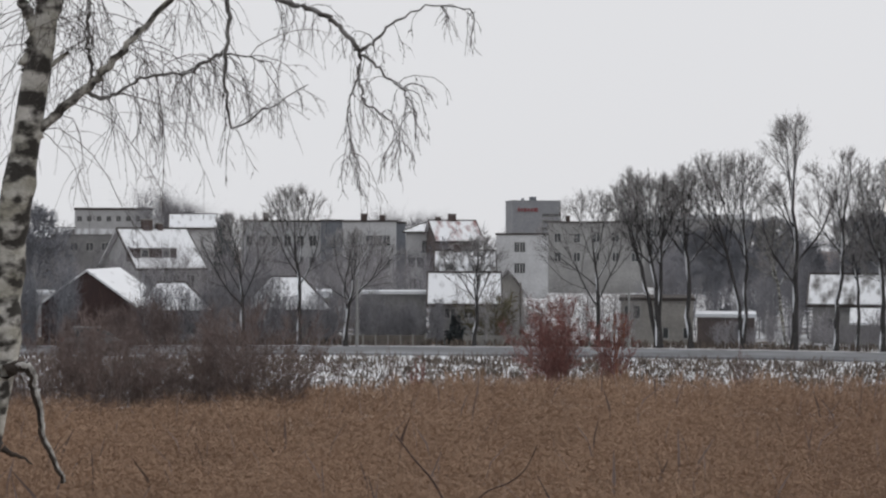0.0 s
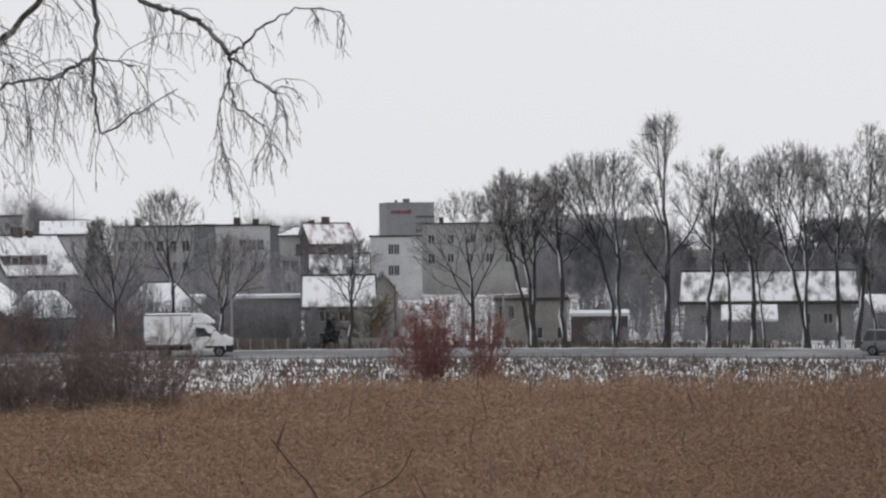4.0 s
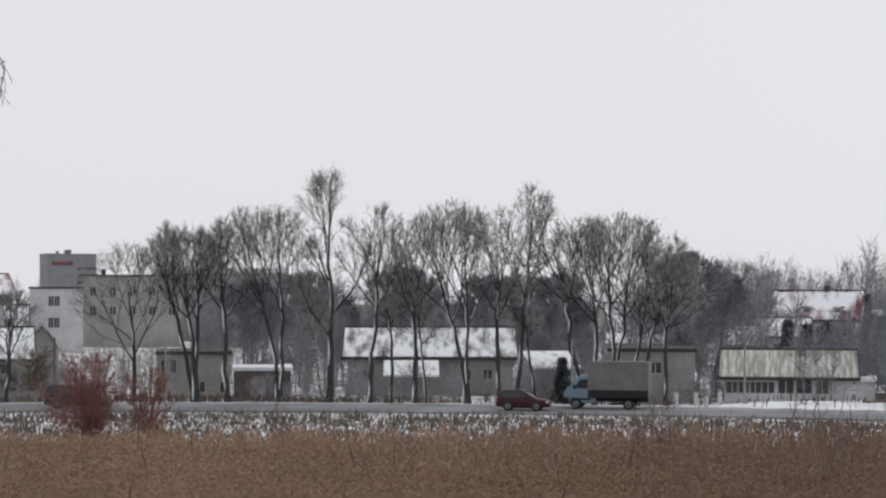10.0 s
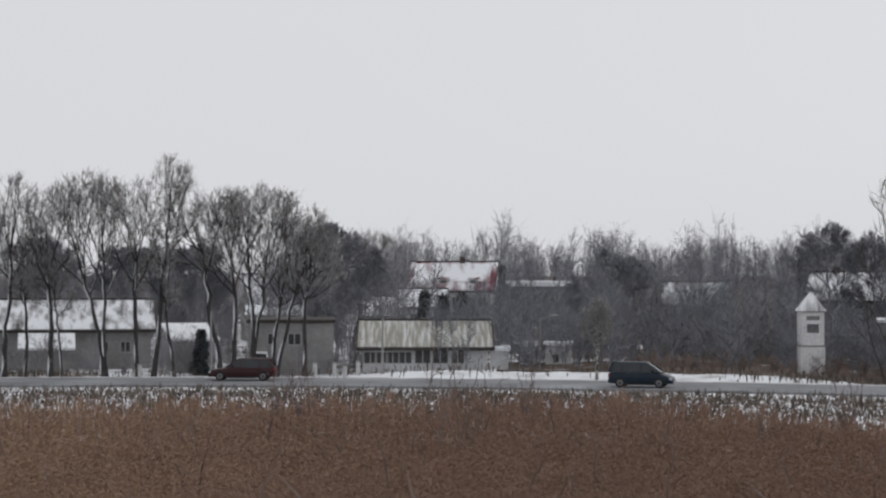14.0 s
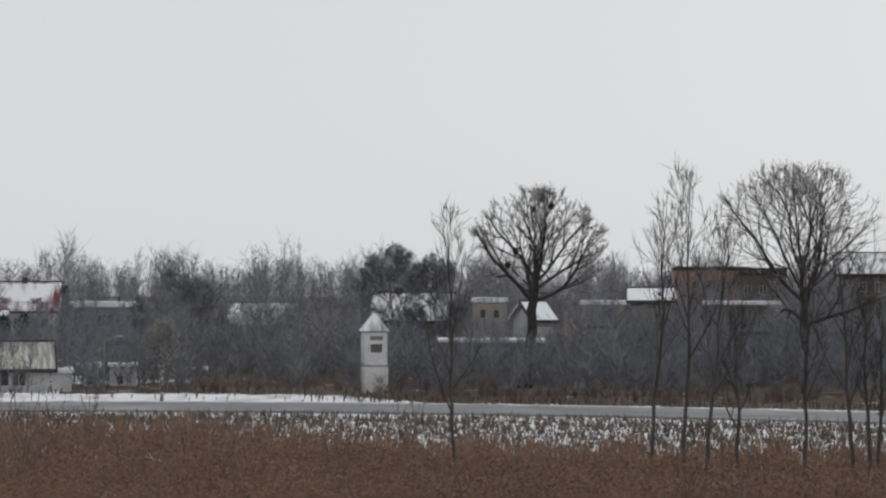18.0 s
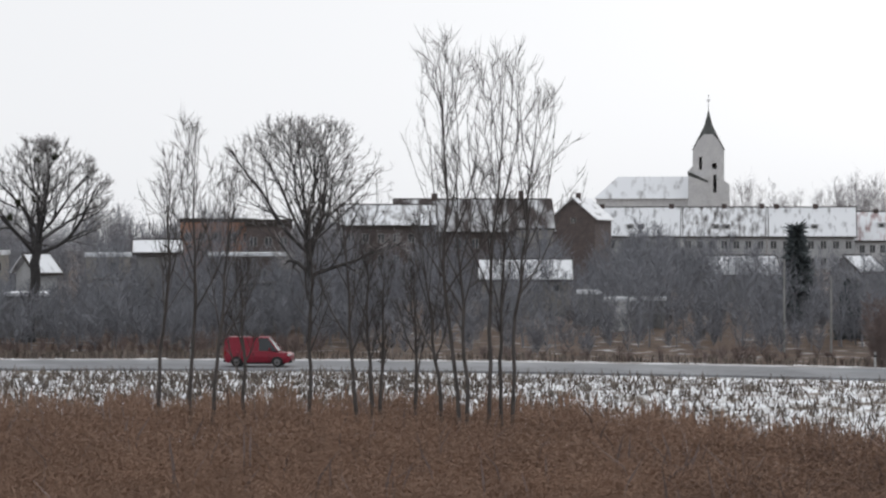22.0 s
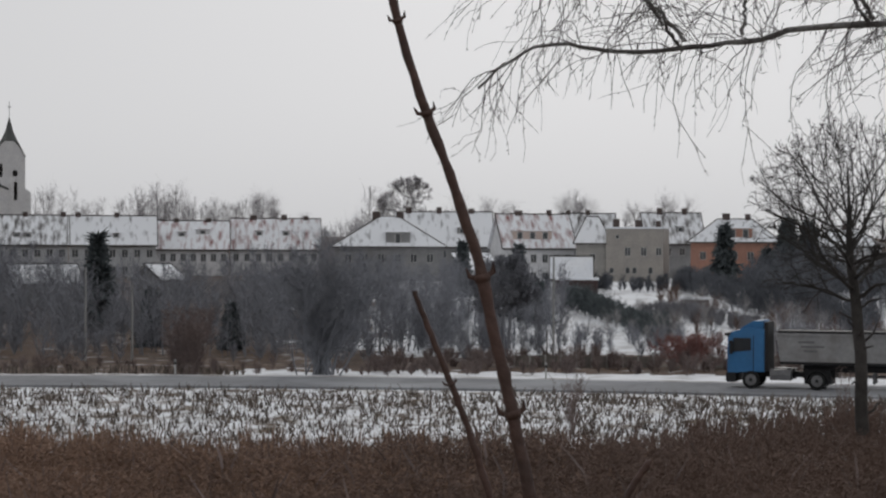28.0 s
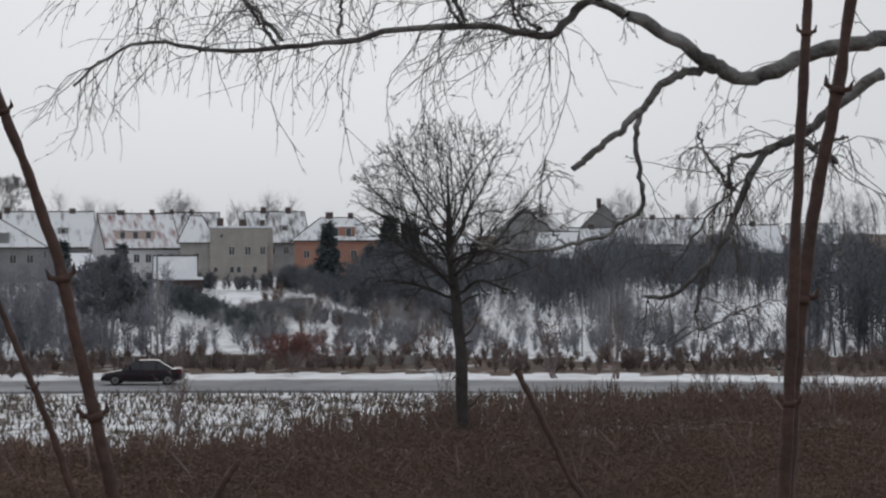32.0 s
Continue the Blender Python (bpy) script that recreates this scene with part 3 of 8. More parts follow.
def shrub(name, m, label, seed, height, width, stems=14, twigs=6, fine=6, twig_r=0.014, material=None, group="", category="shrub", base=0.15, droop=0.05):
    """A many-stemmed bare bush."""
    g = np.random.default_rng(seed)
    top = thing(name, m, label, category, group)
    material = material or M_TWIG
    feet = g.normal(0, width * 0.08, (stems, 2))
    ends = g.normal(0, width * 0.27, (stems, 2))
    hs = height * g.uniform(0.6, 1.0, stems)
    lines = np.stack([bend(g, (*feet[i], 0), (*ends[i], hs[i]), 6, 0.03 * height) for i in range(stems)])
    r = np.linspace(1, 0.3, 6)[None] * np.full((stems, 1), max(twig_r * 2.2, 0.007 * height))
    for q in range(stems):
        part("stem", tube_mesh("stem", [(lines[q:q + 1], r[q:q + 1], 5)]), material, top)
    a, ar = sprout(g, lines, r, twigs, base, 1.0, (width * 0.15, width * 0.34), (20, 60), 4, 0.5, droop, 0.2, 0.55)
    b, br = sprout(g, a, ar, fine, 0.15, 1.0, (width * 0.06, width * 0.16), (20, 65), 2, 0.6, droop, 0.2, 0.6)
    part("crown", tube_mesh("crown", [(a, np.maximum(ar * 0.6, twig_r), 3), (b, np.full(br.shape, twig_r), 2)], False), material, top)
    return top


def conifer(name, m, label, seed, height, width, group=""):
    """A spruce: trunk and drooping tiers of needle sprays."""
    g = np.random.default_rng(seed)
    top = thing(name, m, label, "conifer", group)
    line = np.array([[[0, 0, 0], [0, 0, height * 0.5], [0, 0, height]]], float)
    part("trunk", tube_mesh("trunk", [(line, np.array([[0.16, 0.1, 0.02]]), 7)]), M_BARK, top)
    tiers = 6
    for k in range(tiers):
        n = 36
        z = g.uniform(0.06 + 0.94 * k / tiers, 0.06 + 0.94 * (k + 1) / tiers, n).clip(0, 0.985)
        th = g.uniform(0, 2 * np.pi, n)
        reach = width / 2 * (1 - z) * g.uniform(0.5, 1.2, n) + 0.1
        p0 = np.stack([0 * z, 0 * z, z * height], 1)
        out = np.stack([np.cos(th), np.sin(th), 0 * th], 1)
        p = [p0 + out * (reach * q)[:, None] + np.array([0, 0, 1]) * (-(0.25 * reach) * q ** 1.5 + 0.12 * q * reach)[:, None] for q in (0.25, 0.6, 1.0)]
        pts = np.stack([p0, *p], 1)
        sp, sr = sprout(g, pts, np.full((n, 4), 0.06), 12, 0.1, 1.0, (0.2 * width * 0.6, 0.42 * width * 0.6), (25, 70), 3, 0.3, -0.08, 0.12, 1.0)
        part("bough_tier", tube_mesh("bough_tier", [(pts, np.full((n, 4), 0.02), 3), (sp, np.maximum(sr, 0.02) * np.array([2.2, 2.0, 0.6]), 2)], False), M_NEEDLE, top)
    return top


def tree_at(az, d, top_z, lean, crown, seed, label, name="tree", **kw):
    z0 = ground_at(az, d) - 0.05
    return bare_tree(name, facing(az, d, z0), label, seed, top_z - z0, crown, lean, **kw)


ALLEY = "roadside alley trees"
alley = dict(group=ALLEY, widen=1.5, snow=4, twig_r=0.0095, thick=0.5, twigs=5)
TALL = "tall leafless ash tree with snow-streaked trunk beside the road"
tree_at(-4.04, 150.0, 12.1, -0.4, 5.4, 11, TALL, base=0.4, **alley)
tree_at(-5.62, 148.0, 9.9, -0.4, 5.3, 12, TALL, base=0.3, **alley)
tree_at(-2.74, 148.0, 8.8, 0.8, 5.3, 13, TALL, base=0.3, trunk_r=0.18, **alley)
tree_at(0.89, 148.0, 8.2, 0.2, 4.9, 14, TALL, base=0.35, **alley)
tree_at(4.37, 147.0, 11.7, -0.6, 5.7, 15, TALL, base=0.25, **alley)
tree_at(6.06, 147.0, 13.2, -1.0, 5.3, 16, "forked leafless ash with three rising stems", stems=3, spread=0.16, base=0.5, trunk_r=0.2, **alley)
tree_at(6.96, 147.0, 13.7, -0.6, 3.7, 17, TALL, base=0.5, trunk_r=0.19, **alley)
tree_at(8.38, 147.0, 14.7, -1.1, 6.5, 18, "broad leafless ash with a dense rounded crown", stems=2, spread=0.22, base=0.48, **alley)
tree_at(9.52, 147.0, 9.9, -1.1, 2.4, 19, "slender leaning birch with a white trunk", base=0.5, trunk_r=0.12, bark=M_BIRCH, **alley)
tree_at(9.78, 147.0, 17.2, 0.1, 3.9, 20, "very tall narrow leafless poplar", leader=0.97, base=0.3, angle=(14, 30), trunk_r=0.26, **alley)
tree_at(10.92, 146.0, 15.1, 0.7, 4.1, 21, TALL, base=0.45, **alley)
tree_at(11.51, 146.0, 10.3, -0.4, 2.2, 22, "slender leafless tree with a snowy trunk", base=0.5, trunk_r=0.13, **alley)
tree_at(12.19, 146.0, 14.0, -0.3, 3.0, 23, TALL, base=0.45, trunk_r=0.2, **alley)
tree_at(12.51, 146.0, 9.1, -0.8, 2.0, 24, "slender leafless tree with a snowy trunk", base=0.5, trunk_r=0.1, **alley)
tree_at(13.67, 146.0, 14.9, -1.3, 5.7, 25, "leafless ash with two stems and a wide crown", stems=2, spread=0.25, base=0.42, **alley)
tree_at(14.58, 146.0, 14.5, -0.2, 4.3, 26, TALL, base=0.42, **alley)
tree_at(15.01, 146.0, 16.2, 1.4, 3.0, 27, "tall leafless tree leaning over the road", leader=0.95, base=0.45, **alley)
tree_at(15.59, 146.0, 9.9, -1.2, 2.4, 28, "slender leafless tree with a snowy trunk", base=0.5, trunk_r=0.12, **alley)
tree_at(16.87, 146.0, 14.1, -1.8, 4.5, 29, "leafless tree with a bent leaning trunk", base=0.5, trunk_r=0.2, **alley)
tree_at(17.22, 146.0, 13.8, -0.4, 3.2, 30, TALL, base=0.45, trunk_r=0.18, **alley)
tree_at(17.74, 146.0, 14.2, 0.6, 5.3, 31, "broad leafless ash with two stems", stems=2, spread=0.22, base=0.45, **alley)
tree_at(18.40, 146.0, 12.8, 1.7, 4.5, 32, TALL, stems=2, spread=0.2, base=0.4, **alley)
tree_at(19.23, 145.0, 11.5, 0.4, 2.8, 33, TALL, base=0.45, trunk_r=0.17, **alley)
tree_at(20.56, 190.0, 11.3, 1.8, 5.8, 34, "leafless tree with a fine rounded crown", base=0.35, **alley)

DENSE = dict(base=0.12, limbs=12, forks=(7, 5), angle=(25, 75), twigs=8, fine=4, twig_r=0.026, twig=M_HAZETWIG, bark=M_HAZETWIG, up=0.12, twig_up=0.03, widen=1.25)
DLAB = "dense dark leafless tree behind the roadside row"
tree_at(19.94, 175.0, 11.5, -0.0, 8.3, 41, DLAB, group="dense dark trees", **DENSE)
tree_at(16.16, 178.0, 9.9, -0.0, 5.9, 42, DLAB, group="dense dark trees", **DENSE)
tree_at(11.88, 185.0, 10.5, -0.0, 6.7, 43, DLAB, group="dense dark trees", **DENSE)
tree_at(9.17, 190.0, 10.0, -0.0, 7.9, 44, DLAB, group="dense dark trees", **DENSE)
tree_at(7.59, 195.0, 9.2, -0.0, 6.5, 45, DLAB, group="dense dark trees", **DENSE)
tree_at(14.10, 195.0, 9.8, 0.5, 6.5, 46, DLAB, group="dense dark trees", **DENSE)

tree_at(-11.5, 178.0, 11.2, 0.2, 6.0, 39, "dark bare tree beside the red barn", **{**DENSE, "twigs": 3})
tree_at(-12.6, 172.0, 10.0, -0.2, 6.0, 40, "dark bare tree beside the red barn", **{**DENSE, "twigs": 3})

# trees of the middle stretch
tree_at(33.85, 190.0, 12.0, -0.3, 5.2, 47, "dark bushy bare tree behind the transformer tower", group="dense dark trees", **{**DENSE, "base": 0.25, "twigs": 6, "twig_r": 0.016, "twig": M_HAZETWIG, "bark": M_HAZETWIG})
tree_at(35.0, 185.0, 11.4, 0.3, 4.6, 48, "dark bushy bare tree behind the transformer tower", group="dense dark trees", **{**DENSE, "base": 0.25, "twigs": 6, "twig_r": 0.016, "twig": M_HAZETWIG, "bark": M_HAZETWIG})
tree_at(27.9, 172.0, 9.3, 0.0, 6.2, 49, "broad grey bare tree at the edge of the wood", group="dense dark trees", **{**DENSE, "twig": M_HAZETWIG, "bark": M_HAZETWIG, "twigs": 6, "twig_r": 0.017})
tree_at(37.58, 165.0, 16.6, 1.2, 12.0, 51, "large leafless tree hung with dark mistletoe balls", base=0.42, trunk_r=0.5, twig_r=0.013, limbs=11, forks=(7, 5), angle=(14, 66), leader=0.72, up=0.22, twigs=7, fine=3, tuft=0.16, thick=0.5)
tree_at(45.38, 160.0, 18.2, -0.6, 16.2, 52, "wide leafless tree with a domed dense crown", base=0.3, trunk_r=0.4, twig_r=0.013, limbs=13, forks=(7, 5), angle=(14, 70), leader=0.74, up=0.2, twigs=4, fine=3, tuft=0.17)
SAP = "slender young leafless alder standing in the reeds"
sapling = dict(name="sapling", group="young trees in the reeds", trunk_r=0.1, twig=M_SAPLING, bark=M_SAPLING, twig_r=0.0075, limbs=9, forks=(4, 2), angle=(13, 34), up=0.35, wiggle=0.08, twigs=3, fine=0, twig_up=0.22, tuft=0.2, widen=1.75, leader=0.97)
tree_at(35.74, 88.0, 12.3, -0.6, 1.5, 61, SAP, base=0.25, **sapling)
for seed, row in enumerate((
        (41.11, 92.0, 12.7, 0.7, 1.9), (41.99, 90.0, 14.0, 0.3, 2.2), (42.63, 88.0, 11.7, 1.1, 1.7), (43.55, 90.0, 7.7, -0.2, 1.0),
        (45.37, 90.0, 11.0, -0.1, 1.5), (46.64, 88.0, 10.9, -0.7, 1.5), (47.02, 89.0, 9.0, -0.2, 0.7), (47.31, 89.0, 8.0, 0.3, 0.7),
        (48.31, 90.0, 7.5, -0.1, 1.0), (49.09, 88.0, 9.7, -1.2, 1.5), (49.64, 86.0, 17.5, -1.0, 3.1), (49.72, 86.0, 13.2, -0.4, 1.9),
        (50.35, 86.0, 17.1, 0.8, 3.1), (50.80, 87.0, 12.1, -0.2, 1.4), (51.06, 86.0, 15.3, 1.2, 2.6))):
    tree_at(*row, 70 + seed, SAP, base=0.36, **sapling)
tree_at(80.27, 86.0, 14.3, -0.7, 7.9, 91, "old leafless alder with a stout dark trunk in the reeds", name="alder_tree", base=0.5, thick=0.4, trunk_r=0.3, bark=M_DARKBARK, twig=M_DARKBARK,
        twig_r=0.0085, limbs=22, forks=(7, 5), angle=(30, 82), up=0.1, wiggle=0.2, twigs=3, fine=2, twig_up=0.03, reach=0.5, stubs=9, leader=0.84, widen=1.12)
tree_at(67.55, 400.0, 22.1, 0.2, 11.7, 92, "pale leafless willow on the skyline", base=0.15, twig_r=0.022, limbs=12, angle=(15, 65), up=0.1, twig=M_TWIG2, bark=M_TWIG2, twigs=7, fine=3)
tree_at(27.42, 140.0, 5.9, 0.0, 2.3, 93, "young birch trees with white trunks on the snowy verge", stems=2, base=0.4, trunk_r=0.1, bark=M_BIRCH)
tree_at(70.3, 150.0, 7.8, -0.0, 4.2, 94, "dark bushy tree with several bare stems", stems=3, spread=0.2, **{**DENSE, "base": 0.45, "limbs": 7, "twigs": 3})


def brush(name, seed, count, az_lo, az_hi, d_lo, d_hi, h_lo, h_hi, material, label, category="wood", per=34, r=0.03, wide=0.36, line=False):
    """A far thicket or wood: many bare stems, each with a plume of fine boughs, as one mass."""
    g = np.random.default_rng(seed)
    per, r = int(per * 1.6), r * 0.58
    az = g.uniform(az_lo, az_hi, count)
    d = d_lo + (d_hi - d_lo) * (az - az_lo) / (az_hi - az_lo) + g.uniform(-2, 2, count) if line else g.uniform(d_lo, d_hi, count)
    z = land(az, d) - 0.1
    h = g.uniform(h_lo, h_hi, count) * (1 + 0.15 * np.sin(az * 2.1))
    foot = np.stack([d * np.sin(np.radians(az)), d * np.cos(np.radians(az)), z], 1)
    tip = foot + np.stack([g.normal(0, 0.05, count) * h, g.normal(0, 0.05, count) * h, h], 1)
    t = np.linspace(0, 1, 4)[None, :, None]
    trunks = foot[:, None] * (1 - t) + tip[:, None] * t + g.normal(0, 0.012, (count, 4, 3)) * h[:, None, None]
    tr = (0.011 * h)[:, None] * np.array([1.0, 0.7, 0.45, 0.2])[None]
    n = count * per
    u = g.uniform(0.12, 0.97, (count, per))
    x = u * 3
    i = np.clip(x.astype(int), 0, 2)
    fr = (x - i)[..., None]
    rows = np.arange(count)[:, None]
    s = (trunks[rows, i] * (1 - fr) + trunks[rows, i + 1] * fr)
    th = g.uniform(0, 2 * np.pi, (count, per))
    reach = h[:, None] * wide * g.uniform(0.35, 1.0, (count, per)) * np.sin(np.pi * np.clip(u * 0.85 + 0.1, 0, 1)) ** 0.7
    out = np.stack([np.cos(th), np.sin(th), 0 * th], -1)
    rise = np.stack([0 * th, 0 * th, g.uniform(0.35, 1.25, (count, per))], -1)
    e1 = s + (out * 0.5 + rise * 0.5) * reach[..., None] * 0.6
    e2 = e1 + (out * 0.3 + rise * 1.0 + g.normal(0, 0.16, (count, per, 3))) * reach[..., None] * 0.6
    pts = np.stack([s, e1, e2], 2).reshape(n, 3, 3)
    rr = np.tile(np.array([1.1, 0.75, 0.15]) * r, (n, 1))
    sets = [(trunks, tr, 4), (pts, rr, 2)]
    for q in (e1, (e1 + e2) / 2, e2 * 0.8 + e1 * 0.2):
        tip = q + (out * g.normal(0.4, 0.5, (count, per, 1)) + rise * 0.8 + g.normal(0, 0.35, (count, per, 3))) * reach[..., None] * 0.55
        sets.append((np.stack([q, tip], 2).reshape(n, 2, 3), rr[:, :2] * 0.75, 2))
    me = tube_mesh(name, sets, False)
    return tagged(part(name, me, material), label, category, kind="stuff")


# ---- surfaces of the houses ----
def snow_roof(name, tile, amount, size=2.4):
    return mat(name, tile, tuple(0.7 * c for c in tile), 0.8, 0.8, over=SNOW_C, over_at=amount, over_size=size, over_soft=0.13, bump=0.2, stretch=(1.5, 0.45, 0.45))


# The slight blue in these two renders is distance haze put into the colour.
M_PLASTER = mat("pale_render", (0.5, 0.51, 0.522), (0.43, 0.44, 0.452), 1.6, 0.9, bump=0.15)
M_WHITE = mat("white_render", (0.6, 0.607, 0.618), (0.52, 0.527, 0.538), 1.6, 0.9, bump=0.15)
M_BEIGE = mat("beige_render", (0.36, 0.345, 0.322), (0.29, 0.28, 0.263), 1.6, 0.9, bump=0.15)
M_YELLOW = mat("yellow_render", (0.37, 0.345, 0.315), (0.31, 0.29, 0.27), 1.6, 0.9, bump=0.15)
M_ORANGE = mat("orange_render", (0.40, 0.215, 0.16), (0.34, 0.188, 0.145), 1.6, 0.9, bump=0.15)
M_GREYWALL = mat("grey_render", (0.285, 0.285, 0.286), (0.225, 0.225, 0.227), 1.6, 0.9, bump=0.2)
M_DARKWALL = mat("dark_panel", (0.2, 0.215, 0.24), (0.165, 0.178, 0.2), 1.6, 0.8, bump=0.1)
M_CHALK = mat("chalky_render", (0.7, 0.7, 0.71), (0.6, 0.6, 0.615), 1.6, 0.9, bump=0.15)
M_BRICK = mat("red_brick", (0.155, 0.128, 0.122), (0.12, 0.102, 0.1), 0.8, 0.9, bump=0.3)
M_BOARD = mat("dark_red_boards", (0.075, 0.048, 0.045), (0.055, 0.038, 0.037), 0.7, 0.85, bump=0.2, stretch=(4, 4, 0.4))
M_RUST = mat("dull_orange_brick", (0.42, 0.235, 0.165), (0.34, 0.19, 0.14), 1.6, 0.9, bump=0.2)
M_PINK = mat("salmon_render", (0.58, 0.47, 0.42), (0.52, 0.42, 0.38), 1.2, 0.9)
M_PANE = glassy("window_pane", (0.08, 0.085, 0.09), 0.12)
M_FRAME = mat("white_frame", (0.5, 0.5, 0.49), size=0.4, rough=0.6)
M_CHIM = mat("chimney_brick", (0.11, 0.085, 0.08), size=0.4, rough=0.9, bump=0.3)
M_TERRACE = mat("weathered_terrace_render", (0.355, 0.352, 0.345), (0.275, 0.273, 0.27), 2.2, 0.9, bump=0.2)
M_ROOF_GREY = snow_roof("snowy_grey_roof", (0.10, 0.10, 0.105), 0.68, 1.2)
M_ROOF_THIN = snow_roof("thin_snow_roof", (0.12, 0.11, 0.105), 0.56, 1.0)
M_ROOF_RED = snow_roof("snowy_red_tiles", (0.3, 0.12, 0.11), 0.60, 1.2)
M_ROOF_CRIM = snow_roof("snowy_crimson_sheet", (0.2, 0.042, 0.06), 0.45, 1.6)
M_ROOF_DARK = snow_roof("dark_roof", (0.085, 0.07, 0.068), 0.42)
M_ROOF_MOSS = mat("mossy_sheet_roof", (0.40, 0.39, 0.345), (0.31, 0.30, 0.255), 1.2, 0.85, bump=0.3, over=SNOW_C, over_at=0.36, over_size=1.2, over_soft=0.2, stretch=(5, 0.4, 0.4))
M_SNOWFIELD = snow_roof("patchy_snow_on_crimson", (0.22, 0.05, 0.068), 0.60, 2.0)
M_EAVE = mat("dark_eaves", (0.07, 0.06, 0.055), size=0.6, rough=0.8)
M_CONCRETE = mat("weathered_concrete", (0.33, 0.32, 0.30), (0.25, 0.245, 0.235), 0.8, 0.9, bump=0.3)


def wall_sheet(w, z0, z1, holes, thick=0.3):
    """A wall of width w with openings (x, z, width, height) cut right through it; its front lies at y = 0."""
    xs = sorted({-w / 2, w / 2} | {max(-w / 2, min(w / 2, h[0] + s * h[2] / 2)) for h in holes for s in (-1, 1)})
    zs = sorted({z0, z1} | {max(z0, min(z1, h[1] + s * h[3] / 2)) for h in holes for s in (-1, 1)})
    nx, nz = len(xs), len(zs)

    def solid(i, k):
        if not (0 <= i < nx - 1 and 0 <= k < nz - 1):
            return False
        cx, cz = (xs[i] + xs[i + 1]) / 2, (zs[k] + zs[k + 1]) / 2
        return not any(abs(cx - h[0]) < h[2] / 2 and abs(cz - h[1]) < h[3] / 2 for h in holes)

    v = [(x, y, z) for y in (0, thick) for z in zs for x in xs]
    at = lambda i, k, s: s * nx * nz + k * nx + i
    f = []
    for i in range(nx - 1):
        for k in range(nz - 1):
            if solid(i, k):
                f += [(at(i, k, 0), at(i + 1, k, 0), at(i + 1, k + 1, 0), at(i, k + 1, 0)), (at(i, k + 1, 1), at(i + 1, k + 1, 1), at(i + 1, k, 1), at(i, k, 1))]
                for di, dk, p, q in ((-1, 0, (i, k), (i, k + 1)), (1, 0, (i + 1, k), (i + 1, k + 1)), (0, -1, (i, k), (i + 1, k)), (0, 1, (i, k + 1), (i + 1, k + 1))):
                    if not solid(i + di, k + dk):
                        f.append((at(*p, 0), at(*q, 0), at(*q, 1), at(*p, 1)))
    used = sorted({i for q in f for i in q})
    back = {o: n for n, o in enumerate(used)}
    return Shape().add([v[i] for i in used], [tuple(back[i] for i in q) for q in f])


def window(parent, x, y, z, w, h, mullion=True):
    fr = Shape()
    t = 0.06
    fr.box(-w / 2, w / 2, 0, 0.08, -h / 2, -h / 2 + t).box(-w / 2, w / 2, 0, 0.08, h / 2 - t, h / 2)
    fr.box(-w / 2, -w / 2 + t, 0, 0.08, -h / 2 + t, h / 2 - t).box(w / 2 - t, w / 2, 0, 0.08, -h / 2 + t, h / 2 - t)
    if mullion and w > 0.7:
        fr.box(-0.04, 0.04, 0, 0.08, -h / 2 + t, h / 2 - t)
    wd = part("window", fr, M_FRAME, parent, m=pose(x, y + 0.08, z))
    part("pane", Shape().box(-w / 2 + t, w / 2 - t, 0.03, 0.05, -h / 2 + t, h / 2 - t), M_PANE, wd)
    return wd


def slab(a, b, c, d, t):
    """A plate with the four top corners a, b, c, d and thickness t."""
    top = [Vector(p) for p in (a, b, c, d)]
    return Shape().add(top + [p - Vector((0, 0, t)) for p in top], [(0, 1, 2, 3), (7, 6, 5, 4), (0, 4, 5, 1), (1, 5, 6, 2), (2, 6, 7, 3), (3, 7, 4, 0)])


